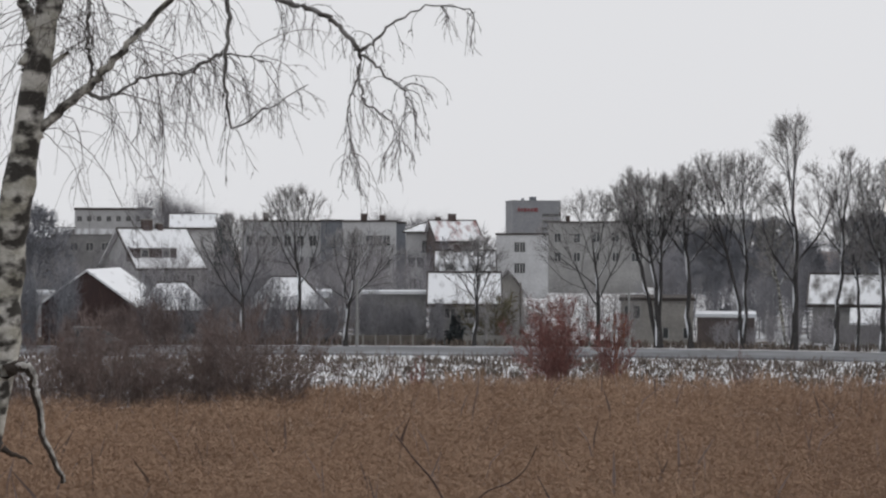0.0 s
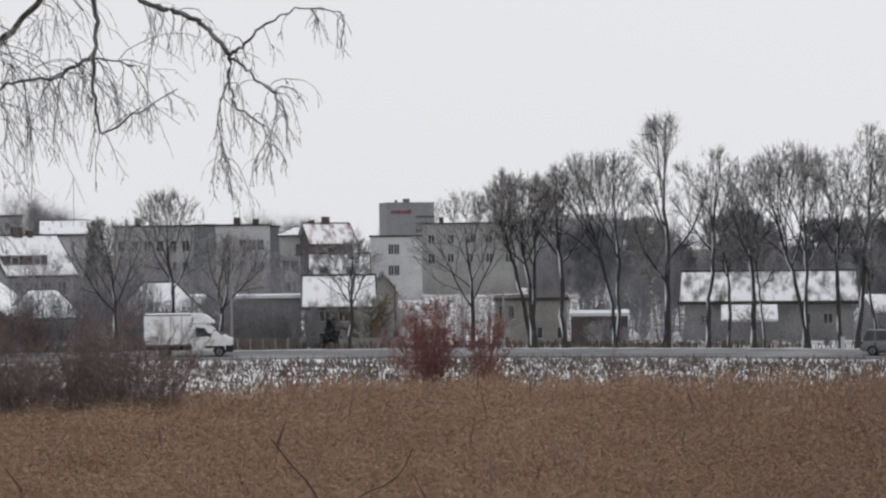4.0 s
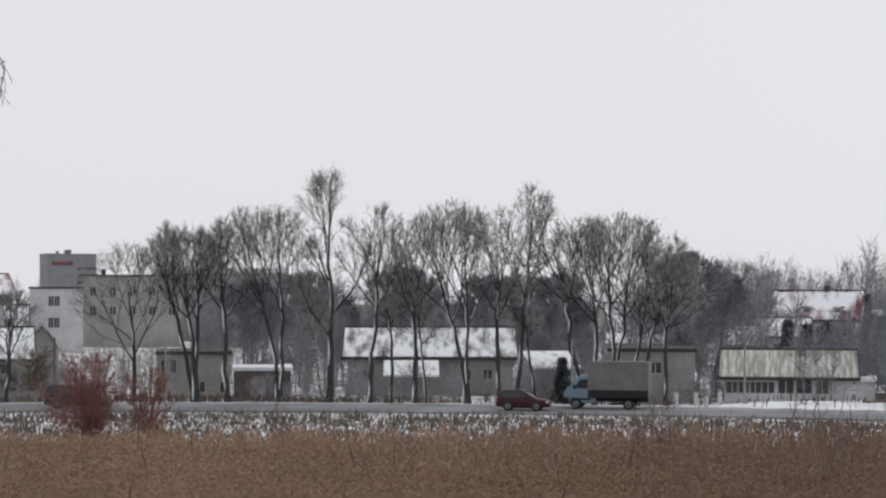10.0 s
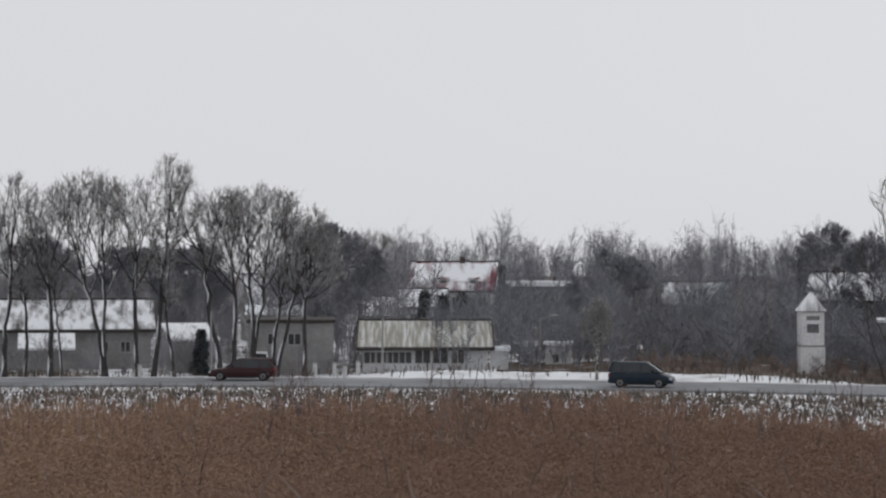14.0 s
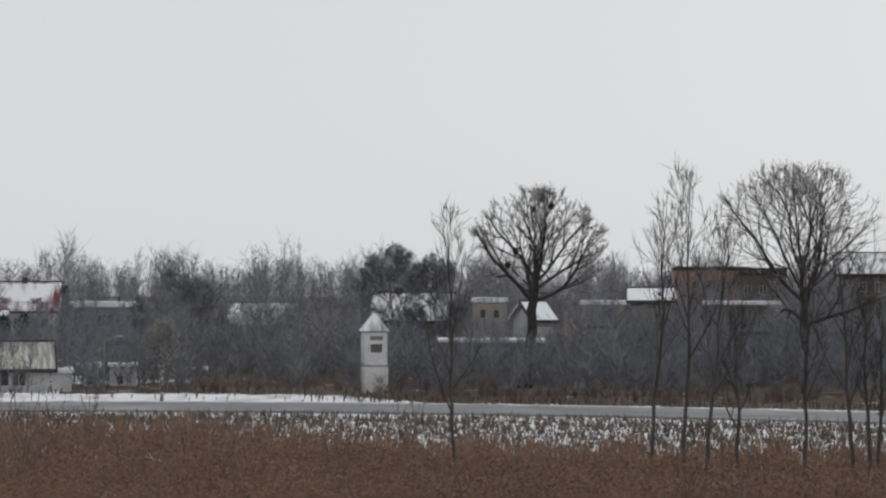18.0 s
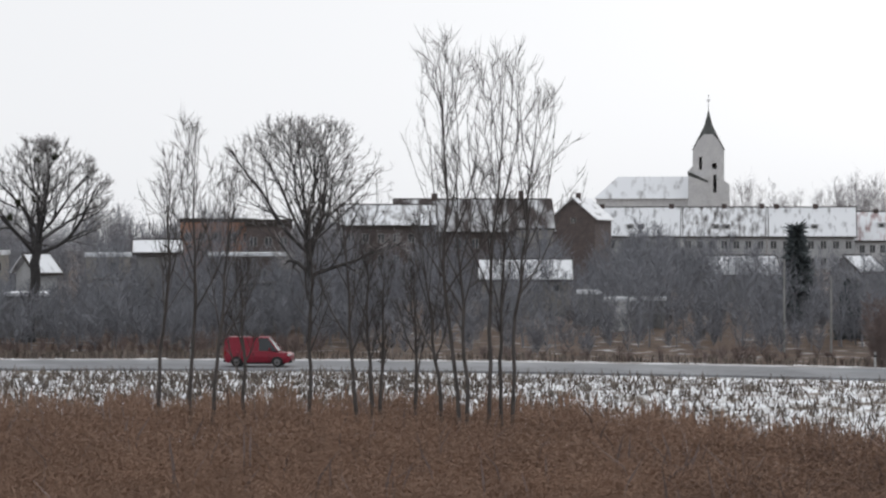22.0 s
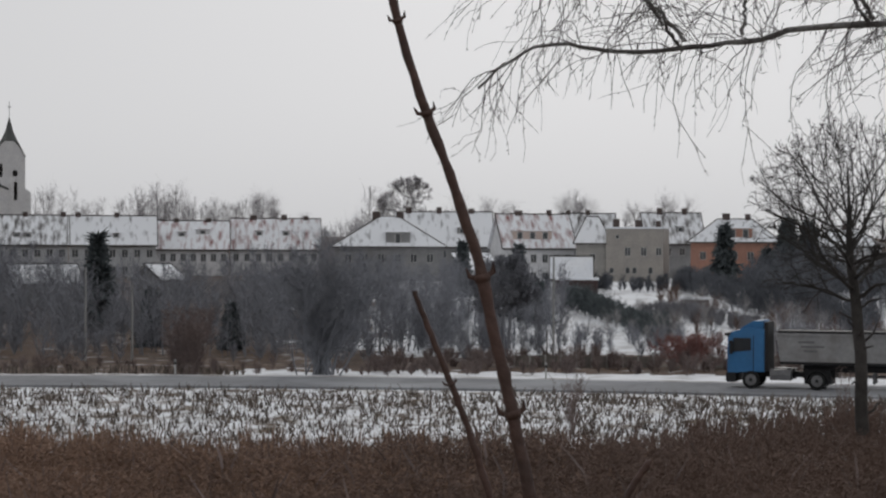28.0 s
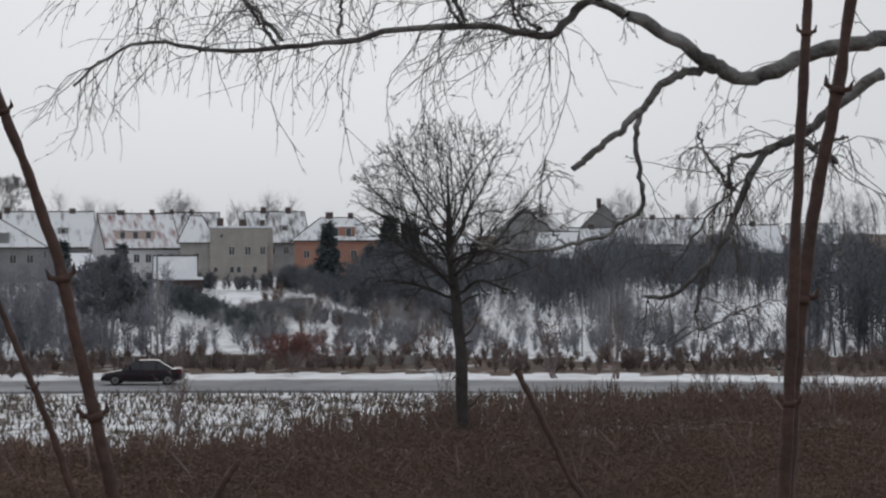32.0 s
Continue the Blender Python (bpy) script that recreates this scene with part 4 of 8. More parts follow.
def house(label, az, d, w, ze, zr, depth=9.0, roof="side", wall=None, cover=None, turn=0.0, z0=None, rows=(), wins=(), dormers=(), chimneys=(),
          name="house", category="house", over=0.45, group="", hip=0.3, dwall=None, snowed=None):
    """A building seen from its front: walls with real openings, roof, windows, dormers and chimneys.
    rows: (depth below the eaves, number, width, height, left, right); wins: (share across, depth below the eaves, width, height)."""
    wall, cover = wall or M_PLASTER, cover or M_ROOF_GREY
    z0 = ground_at(az, d) - 0.4 if z0 is None else z0
    top = thing(name, facing(az, d, z0, turn), label, category, group)
    H, R = ze - z0, zr - z0
    holes = [((u - 0.5) * w, H - b, ww, wh) for u, b, ww, wh in wins]
    for b, n, ww, wh, lo, hi in rows:
        holes += [((lo + (hi - lo) * (k + 0.5) / n - 0.5) * w, H - b, ww, wh) for k in range(n)]
    holes = [h for h in holes if h[1] - h[3] / 2 > 0.1]
    if roof == "front":
        body = wall_sheet(w, 0, H, holes)
        body.prism([(-w / 2, H), (w / 2, H), (0, R)], "y", 0, 0.3)
    else:
        body = wall_sheet(w, 0, H, holes)
    part("front_wall", body, wall, top)
    for x in (-w / 2 + 0.001, w / 2 - 0.301):
        sh = Shape().box(x, x + 0.3, 0.3, depth, 0, H)
        if roof == "side":
            sh.prism([(0.05, H), (depth - 0.05, H), (depth / 2, R - 0.1)], "x", x, x + 0.3)
        part("side_wall", sh, wall, top)
    part("back_wall", Shape().box(-w / 2 + 0.3, w / 2 - 0.3, depth - 0.3, depth, 0, H), wall, top)
    for x, z, ww, wh in holes:
        window(top, x, 0, z, ww, wh)
    o, t = over, 0.16
    if roof == "side":
        sl = (R - H) / (depth / 2)
        ye, he = -o, H - o * sl
        part("roof_slope", slab((-w / 2 - o, ye, he + t), (w / 2 + o, ye, he + t), (w / 2 + o, depth / 2, R + t), (-w / 2 - o, depth / 2, R + t), t), cover, top)
        part("roof_slope", slab((w / 2 + o, depth + o, he + t), (-w / 2 - o, depth + o, he + t), (-w / 2 - o, depth / 2 + 0.002, R + t), (w / 2 + o, depth / 2 + 0.002, R + t), t), cover, top)
        # Dark box deeper than a gutter, so it also draws the soffit's shade.
        part("gutter", Shape().box(-w / 2 - o, w / 2 + o, ye - 0.12, ye - 0.003, he - 0.14, he + 0.1), M_EAVE, top)
        part("ridge_cap", Shape().box(-w / 2 - o, w / 2 + o, depth / 2 - 0.13, depth / 2 + 0.13, R + t - 0.06, R + t + 0.09), M_EAVE, top)
        for x in (-w / 2 - o, w / 2 + o):
            part("verge_board", Shape().prism([(ye, he - 0.1), (depth / 2, R - 0.1), (depth / 2, R + t + 0.05), (ye, he + t + 0.05)], "x", x - 0.06, x + 0.06), M_EAVE, top)
        if snowed:
            at = lambda x, k: (x, ye + (depth / 2 - ye) * k, he + (R - he) * k + t + 0.06)
            part("snow_cover", slab(at(-w / 2 + 0.3, snowed[0]), at(w / 2 - 0.3, snowed[0]), at(w / 2 - 0.3, snowed[1]), at(-w / 2 + 0.3, snowed[1]), 0.05), M_SNOWFIELD, top, "thin sheet of snow")
    elif roof == "front":
        sl = (R - H) / (w / 2)
        he = H - o * sl
        for s in (-1, 1):
            part("roof_slope", slab((s * (w / 2 + o), -o, he + t), (0.002 * s, -o, R + t), (0.002 * s, depth + o, R + t), (s * (w / 2 + o), depth + o, he + t), t), cover, top)
    elif roof == "hip":
        h = w * hip
        a, b, c, e = (-w / 2 - o, -o, H + t), (w / 2 + o, -o, H + t), (w / 2 + o, depth + o, H + t), (-w / 2 - o, depth + o, H + t)
        p, q = (-w / 2 + h, depth / 2, R + t), (w / 2 - h, depth / 2, R + t)
        sh = Shape().add([a, b, c, e, p, q] + [(x, y, z - t) for x, y, z in (a, b, c, e)],
                         [(0, 1, 5, 4), (1, 2, 5), (2, 3, 4, 5), (3, 0, 4), (9, 8, 7, 6), (0, 6, 7, 1), (1, 7, 8, 2), (2, 8, 9, 3), (3, 9, 6, 0)])
        part("roof", sh, cover, top)
        for u, v in ((a, p), (b, q), (p, q)):
            part("ridge_cap", Shape().rod(u, v, 0.09, 0.09, 6), M_EAVE, top)
        part("gutter", Shape().box(-w / 2 - o, w / 2 + o, -o - 0.1, -o - 0.003, H - 0.06, H + t - 0.03), M_EAVE, top)
        sl = (R - H) / (depth / 2)
    elif roof == "shed":
        sl = (R - H) / depth
        part("roof", slab((-w / 2 - o, -o, H - o * sl + t), (w / 2 + o, -o, H - o * sl + t), (w / 2 + o, depth + o, R + t), (-w / 2 - o, depth + o, R + t), t), cover, top)
        for x in (-w / 2 + 0.002, w / 2 - 0.3):
            part("side_wall", Shape().prism([(0.31, H), (depth, H), (depth, R)], "x", x, x + 0.29), wall, top)
    else:
        part("roof", Shape().box(-w / 2 - 0.15, w / 2 + 0.15, -0.15, depth + 0.15, H, H + max(0.25, R - H)), cover, top)
        sl = 0.01
    for u, up, dw, dh in dormers:
        x = (u - 0.5) * w
        zb = H + up
        yb = (zb - H) / max(sl, 0.05)
        dm = part("dormer", Shape().box(x - dw / 2, x + dw / 2, yb, yb + dh / max(sl, 0.3) + 0.5, zb - 0.2, zb + dh), dwall or wall, top)
        part("dormer_roof", slab((x - dw / 2 - 0.15, yb - 0.2, zb + dh + 0.1), (x + dw / 2 + 0.15, yb - 0.2, zb + dh + 0.1),
                                 (x + dw / 2 + 0.15, yb + dh / max(sl, 0.3) + 1.0, zb + dh + 0.35), (x - dw / 2 - 0.15, yb + dh / max(sl, 0.3) + 1.0, zb + dh + 0.35), 0.1), cover, dm)
        n = max(1, int(dw / 1.9))
        for k in range(n):
            wx = x - dw / 2 + dw * (k + 0.5) / n
            fr = Shape().box(wx - 0.45, wx + 0.45, yb - 0.06, yb - 0.002, zb + 0.15, zb + dh - 0.1)
            f = part("window_frame", fr, M_FRAME, dm)
            part("pane", Shape().box(wx - 0.34, wx + 0.34, yb - 0.075, yb - 0.062, zb + 0.25, zb + dh - 0.2), M_PANE, dm)
    for u, v, cw, ch in chimneys:
        cw, ch = cw * 0.8, ch
        x, y = (u - 0.5) * w, v * depth
        zc = R - abs(v - 0.5) * depth * sl if roof in ("side", "hip") else R
        ch_ob = part("chimney", Shape().box(x - cw / 2, x + cw / 2, y - 0.3, y + 0.3, zc - 0.6, zc + ch), M_CHIM, top)
        part("chimney_cap", Shape().box(x - cw / 2 - 0.06, x + cw / 2 + 0.06, y - 0.36, y + 0.36, zc + ch, zc + ch + 0.1), M_CONCRETE, ch_ob)
    return top

# ---- the town by the start of the pan ----
house("white gabled house with snowy roof and long red dormer", -7.65, 205.0, 6.82, 4.95, 8.51, 9, "side", M_PLASTER, M_ROOF_GREY, turn=24, dwall=M_BOARD,
      rows=[(1.6, 4, 0.9, 1.3, 0.05, 0.95)], dormers=[(0.32, 0.6, 4.6, 1.1)], chimneys=[(0.42, 0.5, 1.3, 1.0), (0.62, 0.5, 0.7, 0.6)])
house("dark red boarded barn with a snowy gable roof", -9.92, 158.0, 7.2, 2.66, 5.2, 10, "front", M_BOARD, M_ROOF_GREY, turn=-15, over=0.25, name="barn", category="barn")
house("low cottage with a snow-covered hipped roof", -7.6, 160.0, 5.6, 2.0, 4.05, 8, "hip", M_WHITE, M_ROOF_GREY, rows=[(1.3, 3, 0.8, 0.9, 0.1, 0.9)])
house("low house with a broad snow-covered roof", -4.4, 160.0, 6.3, 2.05, 4.5, 8, "hip", M_BEIGE, M_ROOF_GREY, rows=[(1.2, 4, 0.9, 1.0, 0.05, 0.95)])
house("flat-roofed annex with snow on its roof", -3.68, 168.0, 3.02, 2.86, 3.42, 6, "flat", M_BEIGE, M_SNOW, wins=[(0.35, 0.9, 0.9, 0.9)], name="annex", category="outbuilding")
FLATS = "pale rendered apartment block with flat roof"
house(FLATS, -4.55, 280.0, 10.82, 9.82, 10.05, 12, "flat", M_PLASTER, M_EAVE, rows=[(2.6, 6, 1.0, 1.5, 0.02, 0.98), (5.5, 6, 1.0, 1.5, 0.02, 0.98), (8.3, 6, 1.0, 1.5, 0.02, 0.98)],
      name="apartment_block", category="apartment building", chimneys=[(0.3, 0.5, 1.0, 1.0)])
house("dark grey stairwell section of an apartment block", -3.14, 279.0, 2.94, 9.91, 10.14, 12, "flat", M_DARKWALL, M_EAVE, name="apartment_block", category="apartment building")
house(FLATS, -2.08, 279.0, 7.43, 9.85, 10.08, 12, "flat", M_WHITE, M_EAVE, wins=[(0.5, 2.6, 1.0, 1.5), (0.68, 2.6, 1.0, 1.5), (0.82, 2.6, 1.0, 1.5), (0.5, 5.6, 1.0, 1.5), (0.68, 5.6, 1.0, 1.5), (0.82, 5.6, 1.0, 1.5)],
      name="apartment_block", category="apartment building", chimneys=[(0.4, 0.5, 1.2, 0.9), (0.75, 0.5, 1.0, 0.7)])
house("dark narrow gap wall between apartment blocks", -1.19, 282.0, 1.25, 9.64, 9.80, 10, "flat", M_DARKWALL, M_EAVE, name="apartment_block", category="apartment building")
house("pale three-storey house with a low hipped roof", -0.38, 262.0, 6.04, 8.37, 9.39, 11, "hip", M_WHITE, M_ROOF_GREY, wins=[(0.4, 1.8, 0.8, 1.6), (0.12, 3.8, 0.9, 1.3), (0.3, 3.8, 0.9, 1.3), (0.15, 6.5, 0.9, 1.3)],
      chimneys=[(0.68, 0.5, 1.0, 1.0), (0.9, 0.5, 0.8, 0.6)])
house("brick house with a snow-patched roof behind bare trees", 0.45, 255.0, 5.31, 7.45, 9.79, 9, "side", M_BRICK, M_ROOF_RED, turn=12, rows=[(1.6, 3, 0.9, 1.2, 0.1, 0.9)], chimneys=[(0.5, 0.5, 1.2, 0.9)])
house("grey house with a steep snowy roof beside the road", 0.60, 162.0, 5.4, 2.65, 4.85, 8, "side", M_GREYWALL, M_ROOF_GREY, over=0.3, wins=[(0.29, 0.85, 0.95, 0.85), (0.56, 0.85, 0.8, 0.9), (0.27, 2.4, 0.9, 0.6)])
house("taller house with a patchy snowy roof behind a grey house", 0.62, 178.0, 4.6, 4.2, 6.5, 8, "side", M_WHITE, M_ROOF_THIN, dormers=[(0.2, 0.5, 0.9, 0.9), (0.72, 0.3, 1.2, 1.0)], chimneys=[(0.35, 0.5, 0.8, 0.7)])
house("brown gabled cottage beside the road", 1.83, 172.0, 2.58, 3.24, 5.01, 8, "front", M_BEIGE, M_ROOF_DARK, wins=[(0.5, -0.3, 0.7, 0.8)])
house("long dark garden wall building with snow on top", -1.38, 165.0, 5.27, 3.23, 3.42, 4, "flat", M_GREYWALL, M_SNOW, name="garage_row", category="garage")
house("pale apartment gable wall with paired windows", 2.22, 275.0, 7.0, 8.1, 8.33, 12, "flat", M_WHITE, M_EAVE, name="apartment_block", category="apartment building",
      wins=[(0.4, 1.65, 0.75, 1.4), (0.51, 1.65, 0.75, 1.4), (0.4, 4.5, 0.75, 1.4), (0.51, 4.5, 0.75, 1.4)])
house("long grey apartment block with many windows", 4.3, 300.0, 14.2, 9.9, 10.15, 12, "flat", M_TERRACE, M_EAVE, name="apartment_block", category="apartment building",
      rows=[(2.2, 5, 1.0, 1.4, 0.0, 1.0), (5.0, 5, 1.0, 1.4, 0.0, 1.0)], chimneys=[(0.2, 0.5, 0.8, 0.8)])
house("long apartment block with snow on its roof edge", 6.81, 340.0, 21.41, 10.83, 11.58, 12, "flat", M_GREYWALL, M_ROOF_THIN, name="apartment_block", category="apartment building",
      rows=[(2.4, 10, 1.2, 1.4, 0.0, 1.0), (5.3, 10, 1.2, 1.4, 0.0, 1.0)], chimneys=[(0.1, 0.5, 1.4, 1.0), (0.5, 0.5, 1.4, 1.0)])
# Panel grey is lightened to hold the haze over the distant high-rise.
M_TOWER = mat("tower_panels", (0.34, 0.355, 0.38), (0.30, 0.315, 0.34), 6.0, 0.8)
tower = house("tall grey high-rise with a red rooftop sign", 2.63, 900.0, 21.45, 23.12, 23.62, 20, "flat", M_TOWER, M_TOWER, name="high_rise", category="high-rise", turn=10,
              rows=[(6 + 3.0 * k, 8, 1.2, 1.4, 0.62, 1.0) for k in range(3)], over=0.2)
part("rooftop_plant", Shape().box(-2, 0.5, 4, 8, 0, 1.6).box(-6, -5, 4, 6, 0, 1.0), M_DARKWALL, tower, m=pose(0, 0, 23.12 + 0.6 - (ground_at(2.6, 900) - 0.4)))
M_SIGN = mat("red_sign", (0.30, 0.11, 0.12), size=1, rough=0.6)
sign = part("sign", Shape().box(-8.5, -7.6, -0.3, -0.02, 0, 1.8).box(-7.2, -6.2, -0.3, -0.02, 0.1, 1.5).box(-5.8, -4.6, -0.3, -0.02, 0, 1.6).box(-4.2, -3.2, -0.3, -0.02, 0.1, 1.5).box(-2.8, -1.8, -0.3, -0.02, 0, 1.5).box(-1.4, 0.4, -0.3, -0.02, 0, 1.7),
            M_SIGN, tower, "faded red rooftop lettering as plain bars", m=pose(0, 0, 18.62 - (ground_at(2.6, 900) - 0.4)))
house("low beige house with flat roof behind the roadside trees", 6.0, 158.0, 5.6, 3.0, 3.15, 8, "flat", M_BEIGE, M_EAVE, wins=[(0.1, 0.9, 0.6, 1.1), (0.22, 0.9, 0.6, 1.1), (0.5, 0.9, 0.5, 1.0), (0.62, 2.5, 0.5, 0.9), (0.9, 2.5, 0.5, 0.9)])
house("low shed with a white snowy flat roof", 7.91, 156.0, 4.34, 1.83, 2.09, 6, "flat", M_BRICK, M_SNOW, wins=[(0.75, 0.9, 1.0, 1.0)], name="shed", category="shed")
house("long grey barn under a patchy snowy roof", 12.61, 163.0, 13.2, 2.75, 4.8, 10, "side", M_TERRACE, M_ROOF_THIN, wins=[(0.12, 1.6, 0.8, 0.9), (0.72, 1.5, 0.8, 0.9), (0.85, 1.5, 0.8, 0.9)], name="barn", category="barn")
house("small lean-to with a snowy roof", 12.08, 157.0, 3.40, 1.45, 2.32, 3, "shed", M_TERRACE, M_ROOF_GREY, name="lean_to", category="shed")
house("house with a snowy roof among bare trees", 18.34, 215.0, 4.48, 3.63, 6.54, 8, "side", M_BEIGE, M_ROOF_GREY, turn=10)
house("low snowy-roofed outbuilding behind trees", 18.37, 190.0, 4.69, 3.09, 3.72, 6, "shed", M_GREYWALL, M_ROOF_GREY, name="shed", category="shed")
house("small snowy shed behind the roadside trees", 16.16, 156.0, 2.76, 2.09, 3.08, 4, "shed", M_GREYWALL, M_ROOF_GREY, turn=12, name="shed", category="shed")
house("grey flat-roofed house with one square window", 18.83, 152.0, 6.32, 3.45, 3.66, 8, "flat", M_TERRACE, M_EAVE, wins=[(0.54, 1.2, 1.0, 0.9), (0.28, 1.2, 0.7, 0.9), (0.2, 3.2, 0.9, 1.2)])
house("large house with a crimson sheet roof patched with snow", 23.27, 245.0, 10.05, 4.76, 7.89, 10, "side", M_WHITE, M_ROOF_CRIM, snowed=(0.3, 0.92), turn=-8, dormers=[(0.42, 0.5, 1.0, 0.7), (0.78, 0.5, 1.0, 0.7)], rows=[(1.6, 6, 0.9, 1.3, 0.02, 0.98)], chimneys=[(0.6, 0.5, 0.8, 0.7)])
house("long low hall with a snowy flat roof", 25.61, 250.0, 9.92, 5.03, 5.65, 10, "flat", M_DARKWALL, M_SNOW, rows=[(1.4, 7, 1.2, 1.0, 0.0, 1.0)], name="hall", category="hall", chimneys=[(0.78, 0.5, 0.5, 0.6)])
house("small house with a snowy roof", 21.39, 205.0, 3.19, 2.69, 4.34, 7, "side", M_WHITE, M_ROOF_GREY, wins=[(0.5, 1.3, 0.8, 1.0)])
house("white house with snowy roof behind dark spruces", 22.46, 212.0, 5.00, 3.44, 5.03, 7, "side", M_WHITE, M_ROOF_GREY, rows=[(1.4, 4, 0.8, 1.1, 0, 1)])
workshop = house("roadside workshop with a mossy sheet roof and white wall", 22.60, 150.0, 9.2, 1.80, 3.45, 9, "side", M_WHITE, M_ROOF_MOSS,
      wins=[(0.06, 0.85, 1.0, 0.9), (0.15, 0.85, 1.0, 0.9), (0.24, 0.85, 1.0, 0.9), (0.34, 0.85, 1.0, 0.9), (0.48, 0.75, 1.2, 1.1), (0.62, 0.75, 1.2, 1.1), (0.76, 0.75, 1.0, 1.1)], name="workshop", category="workshop", chimneys=[(0.48, 0.6, 0.5, 0.5)])
house("white canopy annex beside the workshop", 24.68, 150.0, 1.37, 1.45, 1.61, 5, "flat", M_WHITE, M_SNOW, wins=[(0.5, 1.2, 0.9, 1.3)], name="annex", category="outbuilding")
for row in ((25.48, 158.0, 1.22, 1.53, 1.80), (26.35, 158.0, 2.04, 1.54, 1.75)):
    house("small white snow-covered garden shed", *row, 3, "flat", M_WHITE, M_SNOW, wins=[(0.4, 1.0, 0.5, 0.7)], name="shed", category="shed", group="white garden sheds")
house("house with a snowy roof deep in the bare wood", 30.21, 255.0, 7.90, 2.99, 5.37, 8, "side", M_GREYWALL, M_ROOF_THIN, rows=[(1.4, 4, 0.8, 1.0, 0, 1)])
house("house with a steep snowy roof behind the transformer tower", 34.3, 195.0, 7.2, 4.6, 6.95, 8, "side", M_GREYWALL, M_ROOF_THIN, turn=-8, chimneys=[(0.3, 0.5, 0.8, 0.6)])

# the transformer tower
t_az, t_d = 33.40, 146.0
t_z = ground_at(t_az, t_d) - 0.2
tt = thing("transformer_tower", facing(t_az, t_d, t_z, 12), "old white brick transformer tower with a small tiled roof", "transformer tower")
t_h, t_b = 4.48 - t_z, 2.05 - t_z
part("base", Shape().box(-0.86, 0.86, -0.06, 1.66, 0, t_b), M_CHALK, tt, "stained plinth")
part("plinth_cap", Shape().box(-0.9, 0.9, -0.1, 1.7, t_b, t_b + 0.1), M_CONCRETE, tt)
part("shaft", wall_sheet(1.6, t_b + 0.1, t_h, [(0, t_h - 0.42, 0.95, 0.3), (0, t_h - 1.15, 0.85, 0.6)], 0.2), M_CHALK, tt)
for x in (-0.8, 0.6):
    part("side_wall", Shape().box(x, x + 0.2, 0.2, 1.6, t_b + 0.1, t_h), M_CHALK, tt)
part("back_wall", Shape().box(-0.6, 0.6, 1.4, 1.6, t_b + 0.1, t_h), M_CHALK, tt)
for k in range(6):
    part("louvre_slat", Shape().box(-0.42, 0.42, 0.05, 0.12, t_h - 1.42 + 0.1 * k, t_h - 1.37 + 0.1 * k), M_GREYWALL, tt)
part("louvre", Shape().box(-0.47, 0.47, 0.1, 0.14, t_h - 0.57, t_h - 0.27), M_GREYWALL, tt)
part("cornice", Shape().box(-0.86, 0.86, -0.06, 1.66, t_h, t_h + 0.08), M_CONCRETE, tt)
pk = t_h + 1.48
part("roof", Shape().add([(-0.95, -0.15, t_h + 0.08), (0.95, -0.15, t_h + 0.08), (0.95, 1.75, t_h + 0.08), (-0.95, 1.75, t_h + 0.08), (0, 0.7, pk), (0, 0.9, pk)],
                         [(0, 1, 4), (1, 2, 5, 4), (2, 3, 5), (3, 0, 4, 5), (3, 2, 1, 0)]), M_ROOF_THIN, tt)

# houses behind the thicket
house("low building with a broken line of snow along its roof", 36.64, 172.0, 9.06, 3.03, 3.22, 6, "flat", M_GREYWALL, M_SNOW, name="garage_row", category="garage")
house("small house with a snowy roof in the thicket", 38.10, 190.0, 1.79, 4.74, 6.21, 6, "side", M_WHITE, M_ROOF_GREY, turn=20)
house("flat cream house with a small window", 39.76, 196.0, 4.13, 6.01, 6.39, 7, "flat", M_YELLOW, M_SNOW, wins=[(0.62, 0.9, 0.7, 0.9)])
house("snowy-roofed house among trees", 41.12, 215.0, 4.41, 6.31, 7.45, 8, "side", M_GREYWALL, M_ROOF_GREY)
house("orange brick apartment house with a flat roof", 42.78, 275.0, 9.88, 9.83, 10.37, 10, "flat", M_RUST, M_EAVE, rows=[(2.0, 5, 1.1, 1.2, 0, 1)], name="apartment_block", category="apartment building")
house("dark red house in front of an orange block", 44.20, 272.0, 5.99, 9.23, 10.21, 10, "flat", M_BRICK, M_EAVE, rows=[(2.0, 3, 1.0, 1.2, 0, 1)])
house("low snowy-roofed brown building", 43.61, 205.0, 7.62, 5.97, 6.31, 8, "flat", M_BRICK, M_SNOW, rows=[(1.8, 5, 0.8, 1.0, 0, 1)])
house("tan house with snow on its sills", 39.77, 180.0, 2.50, 4.03, 4.28, 6, "flat", M_BEIGE, M_EAVE, wins=[(0.5, 1.5, 1.0, 0.9)])
house("tan house hidden in the thicket", 43.93, 178.0, 2.69, 3.64, 3.93, 6, "flat", M_BEIGE, M_EAVE)
house("cream house partly hidden behind a large bare tree", 36.58, 215.0, 3.58, 6.02, 6.50, 7, "flat", M_YELLOW, M_ROOF_THIN, wins=[(0.3, 1.2, 0.7, 1.0), (0.7, 1.2, 0.7, 1.0)])
house("brown apartment house with snow-lined roof", 47.57, 262.0, 11.74, 9.50, 11.97, 10, "side", M_BRICK, M_ROOF_THIN, rows=[(1.8, 6, 0.9, 1.2, 0, 1), (4.6, 6, 0.9, 1.2, 0, 1)])
